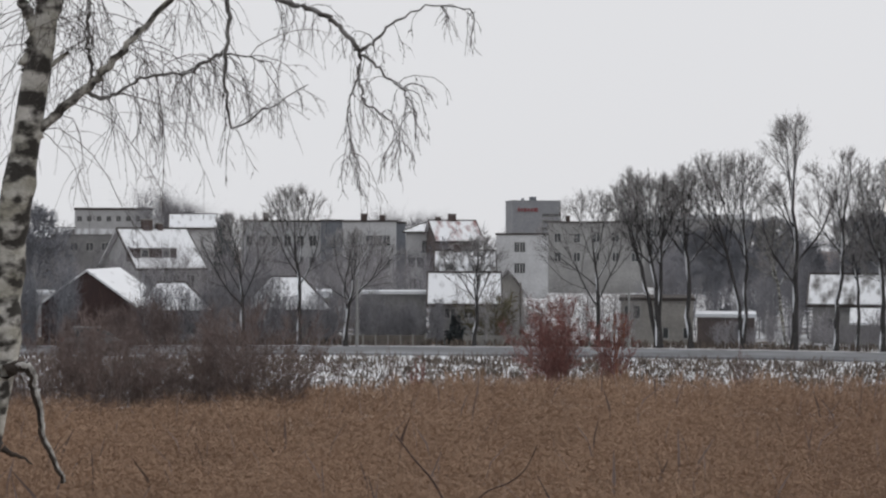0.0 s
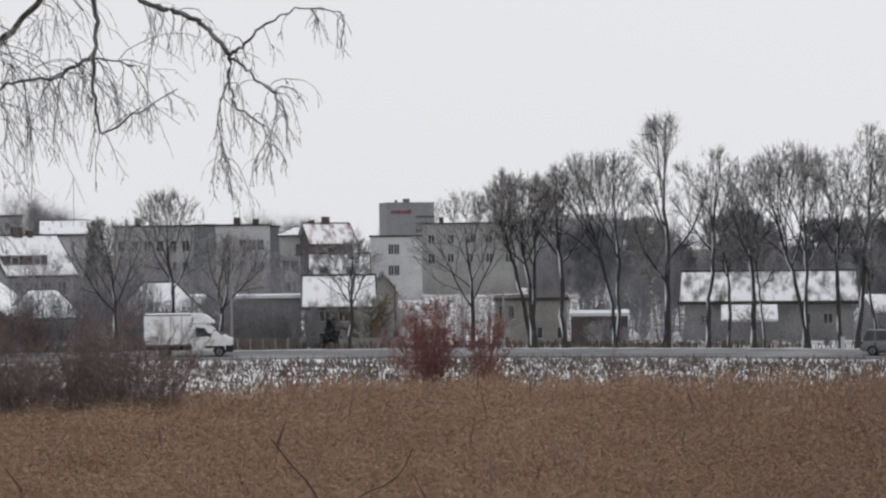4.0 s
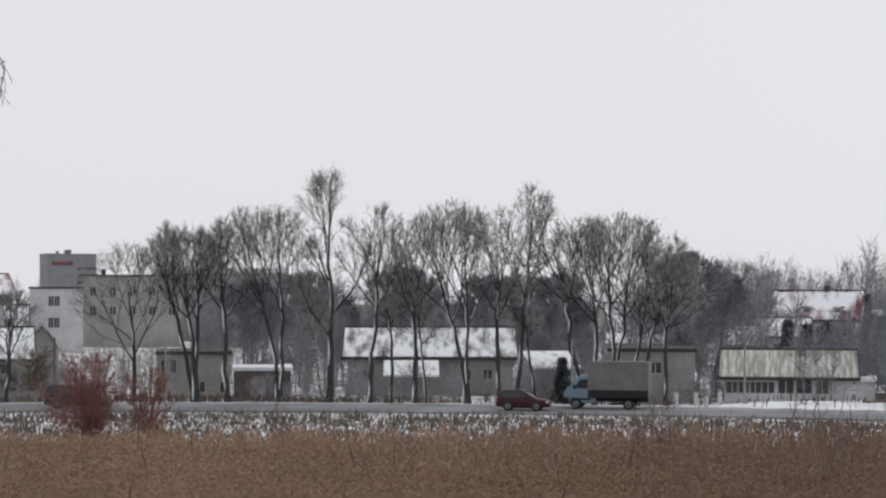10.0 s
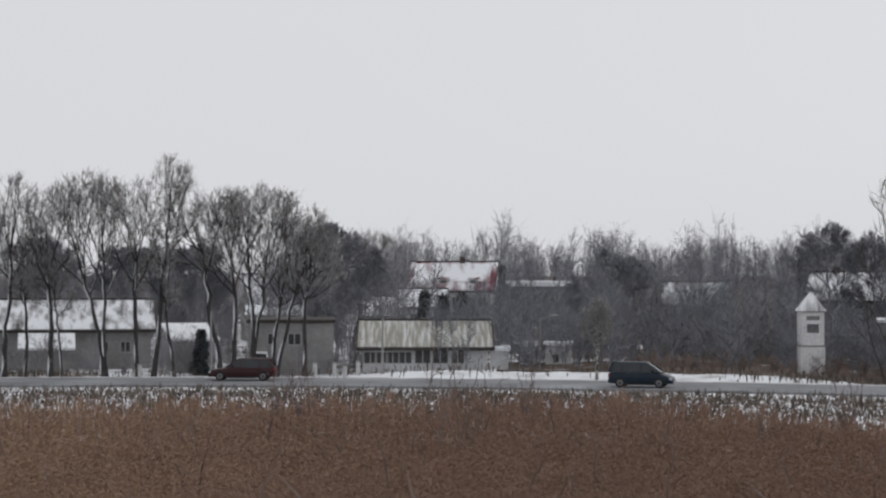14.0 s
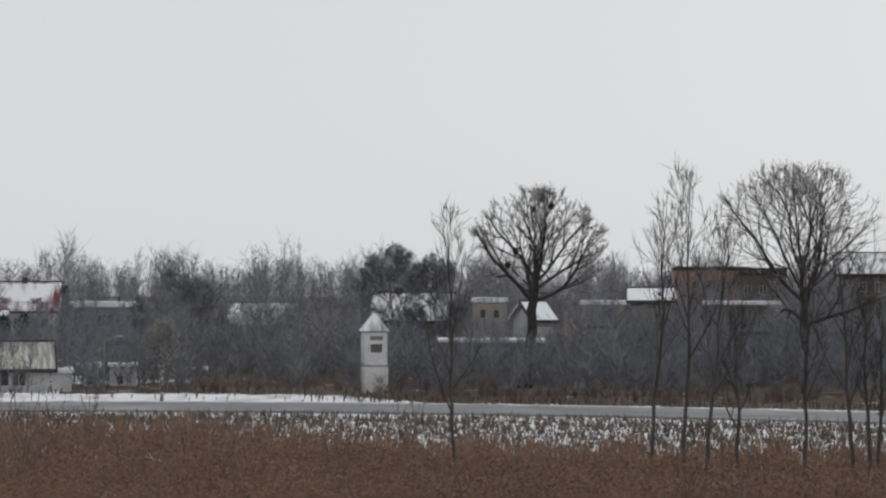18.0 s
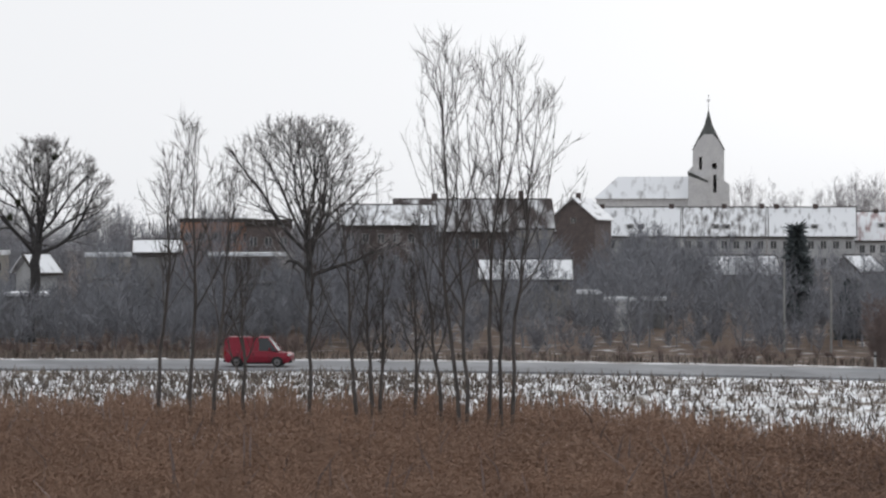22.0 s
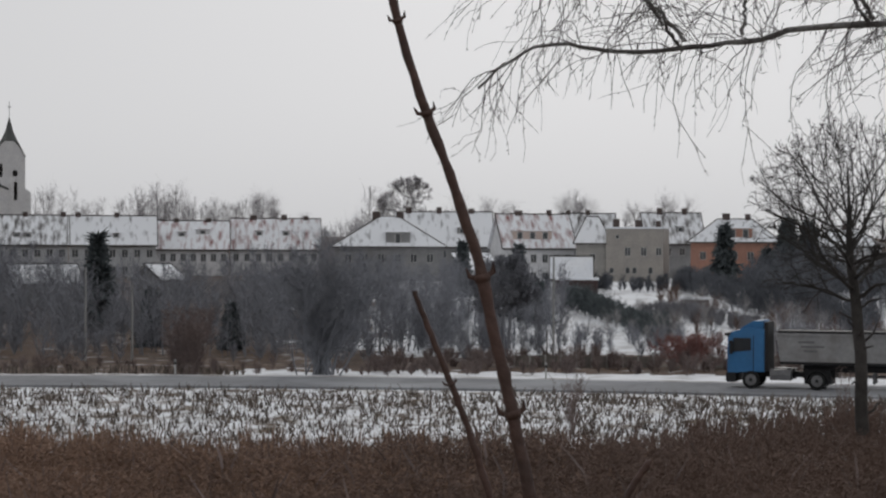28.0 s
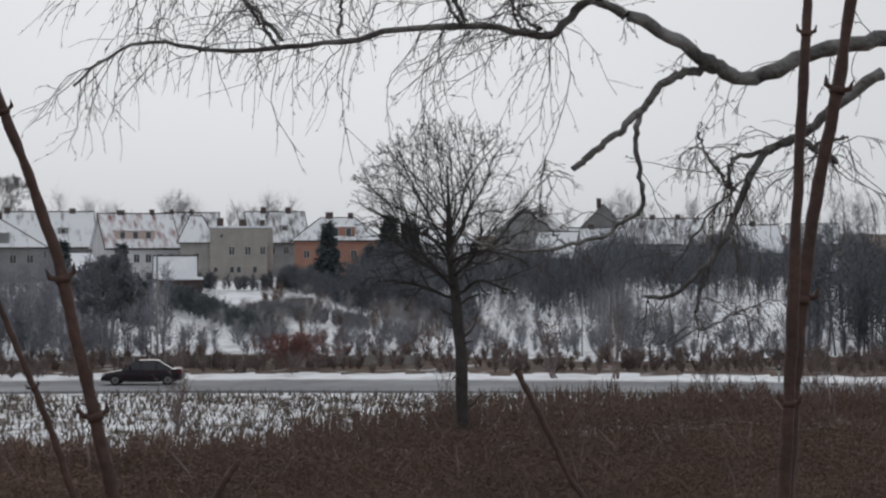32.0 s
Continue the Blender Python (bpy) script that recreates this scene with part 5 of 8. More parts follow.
house("long brick tenement with a dark snow-streaked roof", 50.01, 270.0, 20.61, 8.79, 12.84, 11, "side", M_BRICK, M_ROOF_DARK, turn=4, rows=[(1.8, 9, 0.9, 1.3, 0, 1), (4.6, 9, 0.9, 1.3, 0, 1)], chimneys=[(0.25, 0.5, 1.0, 0.8), (0.82, 0.5, 0.8, 1.2)], name="tenement", category="tenement")
house("pale end house of a brick tenement", 51.68, 268.0, 4.84, 8.77, 8.92, 4, "flat", M_BEIGE, M_EAVE, rows=[(1.8, 2, 0.9, 1.3, 0, 1)])
house("wide barn with a snow-covered roof", 51.42, 205.0, 8.77, 3.70, 5.46, 9, "side", M_BEIGE, M_ROOF_GREY, wins=[(0.62, 0.9, 0.7, 0.7), (0.85, 0.9, 0.7, 0.7)], name="barn", category="barn")
house("tall brick gabled house beside the terrace", 52.76, 300.0, 6.58, 10.69, 13.52, 10, "front", M_BRICK, M_ROOF_GREY, turn=-15, wins=[(0.5, 0.2, 0.8, 1.1)], chimneys=[(0.5, 0.3, 0.8, 0.8)])
house("dark brick end house of the terrace", 53.03, 322.0, 4.02, 8.74, 9.28, 9, "flat", M_BRICK, M_EAVE)
TER = "grey terraced houses under one long snowy roof"
house(TER, 54.54, 330.0, 14.16, 8.11, 12.59, 10, "side", M_PLASTER, M_ROOF_GREY, rows=[(1.5, 7, 1.0, 1.3, 0, 1), (4.2, 7, 1.0, 1.3, 0, 1)], dwall=M_CHIM, dormers=[(0.42, 0.9, 1.0, 0.85), (0.55, 0.9, 1.0, 0.85)], chimneys=[(0.1, 0.5, 1, 0.6), (0.9, 0.5, 1, 0.6)], group="hillside terrace", over=0.3, name="terraced_house", category="terrace")
house(TER, 56.97, 330.0, 13.43, 8.09, 12.56, 10, "side", M_PLASTER, M_ROOF_THIN, rows=[(1.5, 7, 1.0, 1.3, 0, 1), (4.2, 7, 1.0, 1.3, 0, 1)], dwall=M_CHIM, dormers=[(0.4, 0.9, 1.0, 0.85), (0.53, 0.9, 1.0, 0.85)], chimneys=[(0.5, 0.5, 1, 0.6), (0.95, 0.5, 1, 0.6)], group="hillside terrace", over=0.3, name="terraced_house", category="terrace")
house(TER, 59.35, 330.0, 13.74, 8.08, 12.52, 10, "side", M_PLASTER, M_ROOF_GREY, rows=[(1.5, 7, 1.0, 1.3, 0, 1), (4.2, 7, 1.0, 1.3, 0, 1)], dwall=M_CHIM, dormers=[(0.4, 0.9, 1.0, 0.85), (0.54, 0.9, 1.0, 0.85)], chimneys=[(0.1, 0.5, 1, 0.6), (0.55, 0.5, 1, 0.6)], group="hillside terrace", over=0.3, name="terraced_house", category="terrace")
house("white terraced houses with a snowy red tiled roof", 61.44, 335.0, 13.10, 7.41, 11.84, 10, "side", M_CHALK, M_ROOF_RED, rows=[(1.5, 8, 0.9, 1.3, 0, 1), (4.2, 8, 0.9, 1.3, 0, 1)], dormers=[(0.42, 1.8, 1.3, 0.9), (0.68, 2.2, 2.2, 0.9)], chimneys=[(0.35, 0.5, 1, 0.5), (0.75, 0.5, 1.2, 0.5)], group="hillside terrace", over=0.3, name="terraced_house", category="terrace")
house("white terraced houses with a snowy red tiled roof", 63.86, 338.0, 14.73, 7.45, 12.32, 10, "side", M_CHALK, M_ROOF_RED, rows=[(1.5, 8, 0.9, 1.3, 0, 1)], dormers=[(0.32, 2.0, 1.2, 0.9), (0.62, 2.0, 1.2, 0.9)], chimneys=[(0.25, 0.5, 1.4, 0.6), (0.6, 0.5, 1.2, 0.7), (0.85, 0.5, 1.0, 0.5)], group="hillside terrace", over=0.3, name="terraced_house", category="terrace")
house("small snowy hut under the terrace", 57.54, 235.0, 7.41, 3.72, 5.60, 7, "side", M_GREYWALL, M_ROOF_GREY, turn=8, name="shed", category="shed")
house("little gabled shed with a snowy roof", 61.00, 238.0, 2.95, 4.07, 5.64, 6, "side", M_GREYWALL, M_ROOF_GREY, turn=35, name="shed", category="shed")
for k, row in enumerate(((53.21, 185.0, 2.16, 2.72, 3.03), (54.00, 176.0, 2.10, 2.35, 2.69), (54.83, 180.0, 3.04, 2.32, 2.52))):
    house("low garden shed with snow on its flat roof", *row, 3, "flat", (M_GREYWALL, M_WHITE, M_GREYWALL)[k], M_SNOW, name="shed", category="shed", group="garden sheds on the slope")

# the church
c_az, c_d, c_z = 56.53, 420.0, 13.49
ch = thing("church", facing(c_az, c_d, ground_at(c_az, c_d) - 0.5, 0), "white church with a slate spire and a snowy nave roof", "church")
cg = ground_at(c_az, c_d) - 0.5
M_CHURCH = mat("church_render", (0.70, 0.70, 0.70), (0.62, 0.62, 0.63), 2.0, 0.9)
M_SPIRE = mat("slate_spire", (0.10, 0.105, 0.10), (0.075, 0.08, 0.078), 1.0, 0.6)


def c_height(az, d, z):
    return z - cg


zt = c_height(56.53, 420.0, 26.89)
zg = c_height(56.53, 420.0, 28.41)
zs = c_height(56.53, 420.0, 33.88)
zx = c_height(56.53, 420.0, 37.03)
tw = 3.2
part("tower", wall_sheet(2 * tw, 0, zt - 1.2, [(-1.6, zt - 4.0, 0.6, 2.6), (1.2, zt - 4.6, 0.9, 1.2), (1.3, zt - 8.2, 0.7, 3.6)], 0.5), M_CHURCH, ch)
part("gable", Shape().prism([(-tw, zt - 1.2), (tw, zt - 1.2), (tw - 1.0, zt + 0.9), (1.0, zg + 0.4), (-1.0, zg + 0.4), (-tw + 1.0, zt + 0.9)], "y", 0.0, 0.5), M_CHURCH, ch)
part("tower_side", Shape().box(-tw, -tw + 0.5, 0.5, 6.4, 0, zt - 1.2), M_CHURCH, ch)
part("tower_side", Shape().box(tw - 0.5, tw, 0.5, 6.4, 0, zt - 1.2), M_CHURCH, ch)
part("tower_back", Shape().box(-tw + 0.5, tw - 0.5, 5.9, 6.4, 0, zt - 1.2), M_CHURCH, ch)
part("belfry_roof", Shape().loft([[(-tw + 0.1, 0.52, zt - 1.25), (tw - 0.1, 0.52, zt - 1.25), (tw - 0.1, 6.3, zt - 1.25), (-tw + 0.1, 6.3, zt - 1.25)],
                                  [(-1.5, 1.0, zg - 0.2), (1.5, 1.0, zg - 0.2), (1.5, 4.8, zg - 0.2), (-1.5, 4.8, zg - 0.2)],
                                  [(-0.9, 2.1, zg + 1.2), (0.9, 2.1, zg + 1.2), (0.9, 3.9, zg + 1.2), (-0.9, 3.9, zg + 1.2)]]), M_SPIRE, ch)
for sx in (-1, 1):
    part("gable_coping", Shape().prism([(sx * (tw + 0.15), zt - 1.3), (sx * (tw - 0.95), zt + 0.95), (sx * 1.0, zg + 0.55), (sx * 1.0, zg + 0.3), (sx * (tw - 1.05), zt + 0.7), (sx * (tw - 0.1), zt - 1.3)], "y", -0.12, -0.005), M_SPIRE, ch)
part("spire", Shape().loft([[(r * math.cos(a), 3 + r * math.sin(a), z) for a in [k * math.pi / 4 + math.pi / 8 for k in range(8)]] for r, z in ((2.5, zg - 0.6), (1.45, zg + 1.3), (0.85, zg + 2.6), (0.06, zs))]), M_SPIRE, ch)
part("cross", Shape().box(-0.05, 0.05, 2.95, 3.05, zs - 0.2, zx).box(-0.4, 0.4, 2.95, 3.05, zx - 1.2, zx - 1.05), M_SPIRE, ch, "thin iron cross")
part("buttress", Shape().prism([(-tw - 0.8, 0), (-tw, 0), (-tw, zt - 4.6), (-tw - 0.8, zt - 5.4)], "y", 0.2, 1.4), M_CHURCH, ch)
part("buttress", Shape().prism([(tw, 0), (tw + 1.1, 0), (tw + 1.1, zt - 8.4), (tw, zt - 7.6)], "y", 0.2, 1.6), M_CHURCH, ch)
part("stair_turret", Shape().box(-tw - 0.9, -0.2, -0.8, -0.01, 0, zt - 6.5), M_CHURCH, ch)
part("turret_roof", Shape().prism([(-tw - 1.0, zt - 6.5), (-0.1, zt - 8.0), (-0.1, zt - 7.6), (-tw - 1.0, zt - 5.6)], "y", -0.9, -0.02), M_SPIRE, ch)
zn0, zn1 = c_height(54.75, 425.0, 15.68), c_height(54.75, 425.0, 20.39)
nx0, nx1 = -23.0, -tw - 0.1
part("nave_wall", Shape().box(nx0, nx1, 1.0, 1.5, 0, zn0), M_CHURCH, ch)
part("nave_end", Shape().box(nx0, nx0 + 0.5, 1.5, 13, 0, zn0), M_CHURCH, ch)
part("nave_back", Shape().box(nx0, nx1, 12.5, 13, 0, zn0), M_CHURCH, ch)
M_NAVE = snow_roof("snowy_nave_roof", (0.16, 0.15, 0.15), 0.68)
part("nave_roof", Shape().add([(nx0 - 0.5, 0.4, zn0), (nx1, 0.4, zn0), (nx1, 13.6, zn0), (nx0 - 0.5, 13.6, zn0), (nx0 + 4.2, 7, zn1), (nx1, 7, zn1)],
                              [(0, 1, 5, 4), (1, 2, 5), (2, 3, 4, 5), (3, 0, 4), (3, 2, 1, 0)]), M_NAVE, ch)

# ---- houses on the slope at the end of the pan ----
house("villa with a snowy hipped roof and a front dormer", 67.06, 300.0, 16.07, 7.73, 12.23, 10, "hip", M_GREYWALL, M_ROOF_GREY, rows=[(1.6, 6, 1.0, 1.3, 0.05, 0.95)], dormers=[(0.58, 0.2, 3.6, 2.0)], chimneys=[(0.38, 0.5, 1.4, 0.8), (0.6, 0.5, 1.4, 0.8)], hip=0.42)
house("long house with a snowy roof behind the villa", 68.59, 325.0, 14.99, 8.19, 13.34, 10, "side", M_GREYWALL, M_ROOF_GREY, dormers=[(0.7, 1.6, 1.6, 1.1)], chimneys=[(0.12, 0.5, 1.2, 0.8), (0.45, 0.5, 1.0, 0.8), (0.8, 0.5, 1.2, 0.6)], rows=[(1.6, 9, 0.9, 1.3, 0, 1)])
house("white house with a snowy roof and wide salmon dormer", 71.29, 312.0, 10.90, 7.98, 12.82, 10, "side", M_CHALK, M_ROOF_RED, turn=14, dwall=M_PINK, rows=[(1.9, 6, 0.9, 1.3, 0, 1), (4.6, 6, 0.9, 1.2, 0, 1)], dormers=[(0.42, 0.9, 6.0, 1.4)], chimneys=[(0.3, 0.5, 1.4, 0.6), (0.75, 0.5, 0.8, 0.7)])
house("house with a snowy red roof beside the yellow house", 72.65, 318.0, 7.82, 8.35, 13.02, 9, "side", M_PLASTER, M_ROOF_THIN, chimneys=[(0.1, 0.5, 0.8, 0.6), (0.5, 0.5, 0.8, 0.6)])
house("house wing with a steep hipped snowy roof", 72.78, 304.0, 4.87, 8.34, 12.30, 8, "hip", M_BEIGE, M_ROOF_GREY, wins=[(0.5, 2.0, 0.8, 1.1)])
house("tall yellow house with a flat snowy roof edge", 73.95, 303.0, 8.51, 10.62, 10.87, 10, "flat", M_YELLOW, M_SNOW, turn=-6, wins=[(0.38, 3.4, 0.9, 1.3), (0.66, 3.4, 0.9, 1.3), (0.92, 3.4, 0.8, 1.2), (0.1, 6.2, 0.7, 0.8), (0.38, 6.2, 0.7, 1.0), (0.5, 6.2, 0.7, 1.0), (0.78, 6.2, 0.7, 1.0), (0.2, 1.2, 0.6, 0.6)],
      chimneys=[(0.1, 0.6, 1.2, 1.2), (0.5, 0.6, 1.2, 1.0), (0.85, 0.6, 0.9, 0.9)])
house("gabled house with a snowy roof behind the yellow house", 75.09, 325.0, 8.91, 8.77, 13.25, 9, "side", M_GREYWALL, M_ROOF_THIN, turn=10, chimneys=[(0.3, 0.5, 1.0, 0.8), (0.75, 0.5, 1.0, 0.8)], rows=[(1.6, 4, 0.9, 1.2, 0, 1)], dormers=[(0.62, 1.4, 1.2, 1.0)])
house("orange villa with a snowy hipped roof and dormer", 76.73, 300.0, 12.74, 8.57, 11.95, 10, "hip", M_ORANGE, M_ROOF_GREY, rows=[(1.9, 5, 0.9, 1.2, 0.05, 0.95), (4.6, 5, 0.9, 1.2, 0.05, 0.95)], dormers=[(0.55, 0.4, 3.8, 1.7)], chimneys=[(0.4, 0.5, 1.4, 0.9), (0.65, 0.5, 1.0, 0.8)])
house("garden house with a bright snow roof", 72.19, 262.0, 4.78, 4.14, 6.54, 5, "side", M_GREYWALL, M_SNOW, name="shed", category="shed")
house("low dark garden hut with snow on its flat roof", 75.63, 218.0, 3.0, 2.35, 2.55, 2.4, "flat", M_BOARD, M_SNOW, name="shed", category="shed")
house("low porch with snow on its roof", 72.35, 255.0, 5.15, 3.76, 4.04, 3, "flat", M_BOARD, M_SNOW, name="porch", category="porch")
house("small shed with one snowy roof slope", 69.64, 265.0, 4.27, 5.01, 6.92, 5, "shed", M_WHITE, M_SNOW, turn=15, name="shed", category="shed")
house("white house with a low snowy roof", 79.74, 300.0, 10.42, 7.94, 10.44, 9, "hip", M_WHITE, M_ROOF_GREY, rows=[(1.6, 4, 0.9, 1.2, 0, 1)], chimneys=[(0.5, 0.5, 1.0, 0.7)])
house("dark gabled house with a steep roof", 82.01, 318.0, 9.70, 10.01, 13.54, 10, "front", M_GREYWALL, M_ROOF_DARK, turn=-15, wins=[(0.5, 0.0, 0.9, 1.2)])
house("house with a broad snowy roof", 82.76, 295.0, 5.31, 6.17, 9.69, 9, "side", M_GREYWALL, M_ROOF_GREY, turn=-12)
house("house with a long snowy roof half hidden by trees", 84.19, 305.0, 8.00, 6.33, 10.30, 9, "side", M_GREYWALL, M_ROOF_GREY, turn=14, chimneys=[(0.4, 0.5, 1.0, 0.7)])
house("row of houses with thinly snowed dark roofs", 85.80, 335.0, 13.80, 8.17, 12.06, 10, "side", M_GREYWALL, M_ROOF_THIN, chimneys=[(0.1, 0.5, 1, 0.7), (0.4, 0.5, 1, 0.7), (0.7, 0.5, 1, 0.7)], rows=[(1.6, 6, 0.9, 1.2, 0, 1)])
house("house with steep gable and chimneys on the ridge", 84.19, 345.0, 7.14, 11.08, 14.71, 9, "front", M_GREYWALL, M_ROOF_DARK, chimneys=[(0.4, 0.3, 1, 1.0)])
house("low white-walled house with a flat snowy roof", 86.73, 285.0, 6.71, 6.17, 6.87, 8, "flat", M_GREYWALL, M_SNOW, rows=[(1.2, 3, 1.2, 1.0, 0, 1)])
house("house with a snowy gable roof", 88.50, 310.0, 7.15, 6.83, 10.66, 9, "side", M_GREYWALL, M_ROOF_GREY, turn=12, chimneys=[(0.5, 0.5, 1, 0.7)])
house("house with a snowy roof at the edge of the gardens", 89.97, 330.0, 7.54, 8.08, 10.97, 9, "side", M_GREYWALL, M_ROOF_THIN)
house("small snowy shed in the gardens", 90.70, 280.0, 3.00, 4.39, 5.92, 4, "side", M_GREYWALL, M_SNOW, name="shed", category="shed")
house("small snowy shed in the gardens", 91.45, 270.0, 3.74, 3.34, 3.78, 4, "flat", M_GREYWALL, M_SNOW, name="shed", category="shed")
house("long house with a snowy roof on the crest", -11.15, 300.0, 8.82, 7.63, 8.86, 9, "side", M_GREYWALL, M_ROOF_GREY, rows=[(1.6, 5, 0.9, 1.2, 0, 1)])
house("low dark house with snow lines on its roof", -10.07, 235.0, 6.96, 8.04, 8.69, 9, "flat", M_GREYWALL, M_ROOF_THIN, rows=[(1.4, 4, 0.9, 1.0, 0, 1)])
house("distant pale block on the crest", -9.20, 520.0, 19.42, 14.24, 14.82, 12, "flat", M_PLASTER, M_EAVE, rows=[(2.2, 8, 1.2, 1.4, 0, 1)], name="apartment_block", category="apartment building")
house("house with a bright snowy roof on the crest", -7.01, 330.0, 6.86, 9.29, 11.29, 9, "side", M_WHITE, M_ROOF_GREY)
house("pale low building beside the barn", -11.25, 170.0, 2.41, 3.07, 3.25, 6, "flat", M_WHITE, M_SNOW, name="shed", category="shed")

# ---- thickets, woods and hedges ----
D_WOOD = "far bare winter wood on the skyline"
brush("far_wood", 201, 560, 20, 47, 330, 560, 9, 14.0, M_HAZETWIG, D_WOOD, per=30, r=0.05)
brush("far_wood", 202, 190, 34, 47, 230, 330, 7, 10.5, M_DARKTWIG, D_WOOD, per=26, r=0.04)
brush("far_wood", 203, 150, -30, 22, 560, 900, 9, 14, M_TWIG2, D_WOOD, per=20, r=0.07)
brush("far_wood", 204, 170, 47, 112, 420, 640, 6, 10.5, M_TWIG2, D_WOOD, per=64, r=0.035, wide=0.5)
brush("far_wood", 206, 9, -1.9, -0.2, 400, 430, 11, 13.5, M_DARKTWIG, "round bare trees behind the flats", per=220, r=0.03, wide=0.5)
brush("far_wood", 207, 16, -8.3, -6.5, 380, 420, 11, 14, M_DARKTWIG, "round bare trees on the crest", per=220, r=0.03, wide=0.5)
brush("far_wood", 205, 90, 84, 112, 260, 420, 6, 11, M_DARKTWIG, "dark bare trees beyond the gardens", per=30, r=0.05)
brush("thicket", 211, 260, 22.5, 33, 148, 200, 3.6, 6.6, M_HAZETWIG, "dense dark roadside thicket of bare bushes", "thicket", per=29, r=0.034)
brush("thicket", 245, 150, 39.5, 47.5, 170, 205, 4.6, 7.2, M_HAZETWIG, "dense dark trees before the flat-roofed houses", "thicket", per=29, r=0.03, wide=0.42)
brush("thicket", 243, 340, 33, 47, 148, 200, 2.8, 5.2, M_HAZETWIG, "dense dark roadside thicket of bare bushes", "thicket", per=29, r=0.034, wide=0.42)
brush("thicket", 212, 180, 25, 46, 205, 290, 5.5, 9, M_HAZETWIG, "dense dark thicket of bare trees", "thicket", per=29, r=0.045)
brush("thicket", 213, 520, 47, 69, 150, 235, 3.6, 6.4, M_HAZETWIG, "dark thicket of bare bushes below the terrace", "thicket", per=29, r=0.034)
brush("thicket", 214, 150, 46, 57, 205, 258, 5.5, 8.5, M_HAZETWIG, "dark bare trees in front of brick houses", "thicket", per=29, r=0.045)
brush("thicket", 215, 110, -8.4, -3, 148, 157, 3.0, 5.6, M_DARKTWIG, "dark bare bushes behind the road", "thicket", per=29, r=0.02)
brush("thicket", 246, 30, -11.9, -10.3, 147, 151, 3.4, 6.0, M_HAZETWIG, "dark bare bushes beside the red barn", "thicket", per=60, r=0.018, wide=0.3)
brush("thicket", 247, 34, -10.5, -7.2, 146, 150, 1.5, 3.0, M_SCRUB, "low reddish bushes before the red barn", "thicket", per=60, r=0.014, wide=0.6)
brush("thicket", 216, 120, -15, 1, 205, 270, 5, 9, M_DARKTWIG, "bare garden trees between houses", "thicket", per=26, r=0.045)
brush("thicket", 217, 80, -3.2, 0.0, 150, 158, 2.4, 4.0, M_DARKTWIG, "dark overgrown hedge beside a grey house", "thicket", per=29, r=0.02)
brush("thicket", 218, 60, 0.3, 5.5, 150, 160, 2.5, 5.0, M_TWIG, "bare garden bushes by the road", "thicket", per=29, r=0.02)
brush("thicket", 219, 300, 6, 23, 175, 260, 5, 8.5, M_DARKTWIG, "dense dark trees behind the roadside alley", "thicket", per=29, r=0.045)
brush("thicket", 220, 120, 67, 72, 150, 240, 3, 5.5, M_HAZETWIG, "dark thicket beside the snowy garden", "thicket", per=29, r=0.034)
brush("far_wood", 208, 10, 60.5, 64, 430, 470, 5, 8, M_TWIG2, "bare trees behind the terrace", per=110, r=0.02, wide=0.5)
brush("thicket", 224, 75, 82.2, 84.7, 200, 245, 4.6, 7.2, M_DARKGREEN, "dark trees below the houses", "thicket", per=30, r=0.05, wide=0.45)
brush("thicket", 225, 190, 89.6, 101, 142, 205, 6.0, 9.5, M_DARKGREEN, "dark garden trees on the slope", "thicket", per=33, r=0.045, wide=0.4)
brush("thicket", 231, 150, 84.6, 90, 236, 290, 4.0, 6.6, M_DARKGREEN, "dark garden trees on the slope", "thicket", per=30, r=0.05, wide=0.45)
brush("thicket", 239, 130, 77.0, 82.4, 215, 275, 3.0, 5.4, M_DARKGREEN, "dark garden trees below the villa", "thicket", per=30, r=0.05, wide=0.45)
brush("thicket", 240, 130, 78, 92, 158, 235, 1.1, 2.8, M_DARKTWIG, "low bare shrubs scattered in the snow", "thicket", per=26, r=0.025, wide=0.8)
brush("thicket", 232, 30, 83.6, 87.2, 148, 175, 2.8, 4.6, M_DARKTWIG, "bare young trees on the snowy slope", "thicket", per=60, r=0.016, wide=0.45)
brush("scrub", 226, 520, 66.5, 100, 133, 148, 0.45, 1.1, M_SCRUB, "brown bare scrub between road and gardens", "scrub", per=30, r=0.032, wide=0.8)
brush("thicket", 229, 40, 71.5, 79.5, 165, 225, 1.6, 2.8, M_TWIG, "small bare fruit trees in the snowy gardens", "thicket", per=60, r=0.014, wide=0.6)
brush("thicket", 241, 100, 5.5, 22, 164, 176, 3.8, 6.5, M_DARKTWIG, "thin dark undergrowth between the roadside trees", "thicket", per=46, r=0.014, wide=0.4)
brush("thicket", 242, 110, -11.5, -0.5, 172, 215, 4.5, 7.5, M_TWIG2, "thin bare garden trees before the flats", "thicket", per=60, r=0.016, wide=0.42)
def hedge_line(seed, count, az0, d0, az1, d1, h_lo, h_hi, material, label):
    brush("hedge", seed, count, az0, az1, d0, d1, h_lo, h_hi, material, label, "hedge", per=26, r=0.045, wide=0.5, line=True)


hedge_line(621, 150, 72.0, 222, 74.9, 168, 1.6, 2.6, M_NEEDLE, "dark hedge running down the snowy garden")
hedge_line(622, 150, 74.2, 212, 77.6, 186, 0.9, 1.7, M_DARKTWIG, "low bare hedge in the snowy garden")
hedge_line(623, 380, 70.0, 266, 84.5, 262, 1.3, 2.4, M_DARKGREEN, "dark evergreen hedge below the houses")
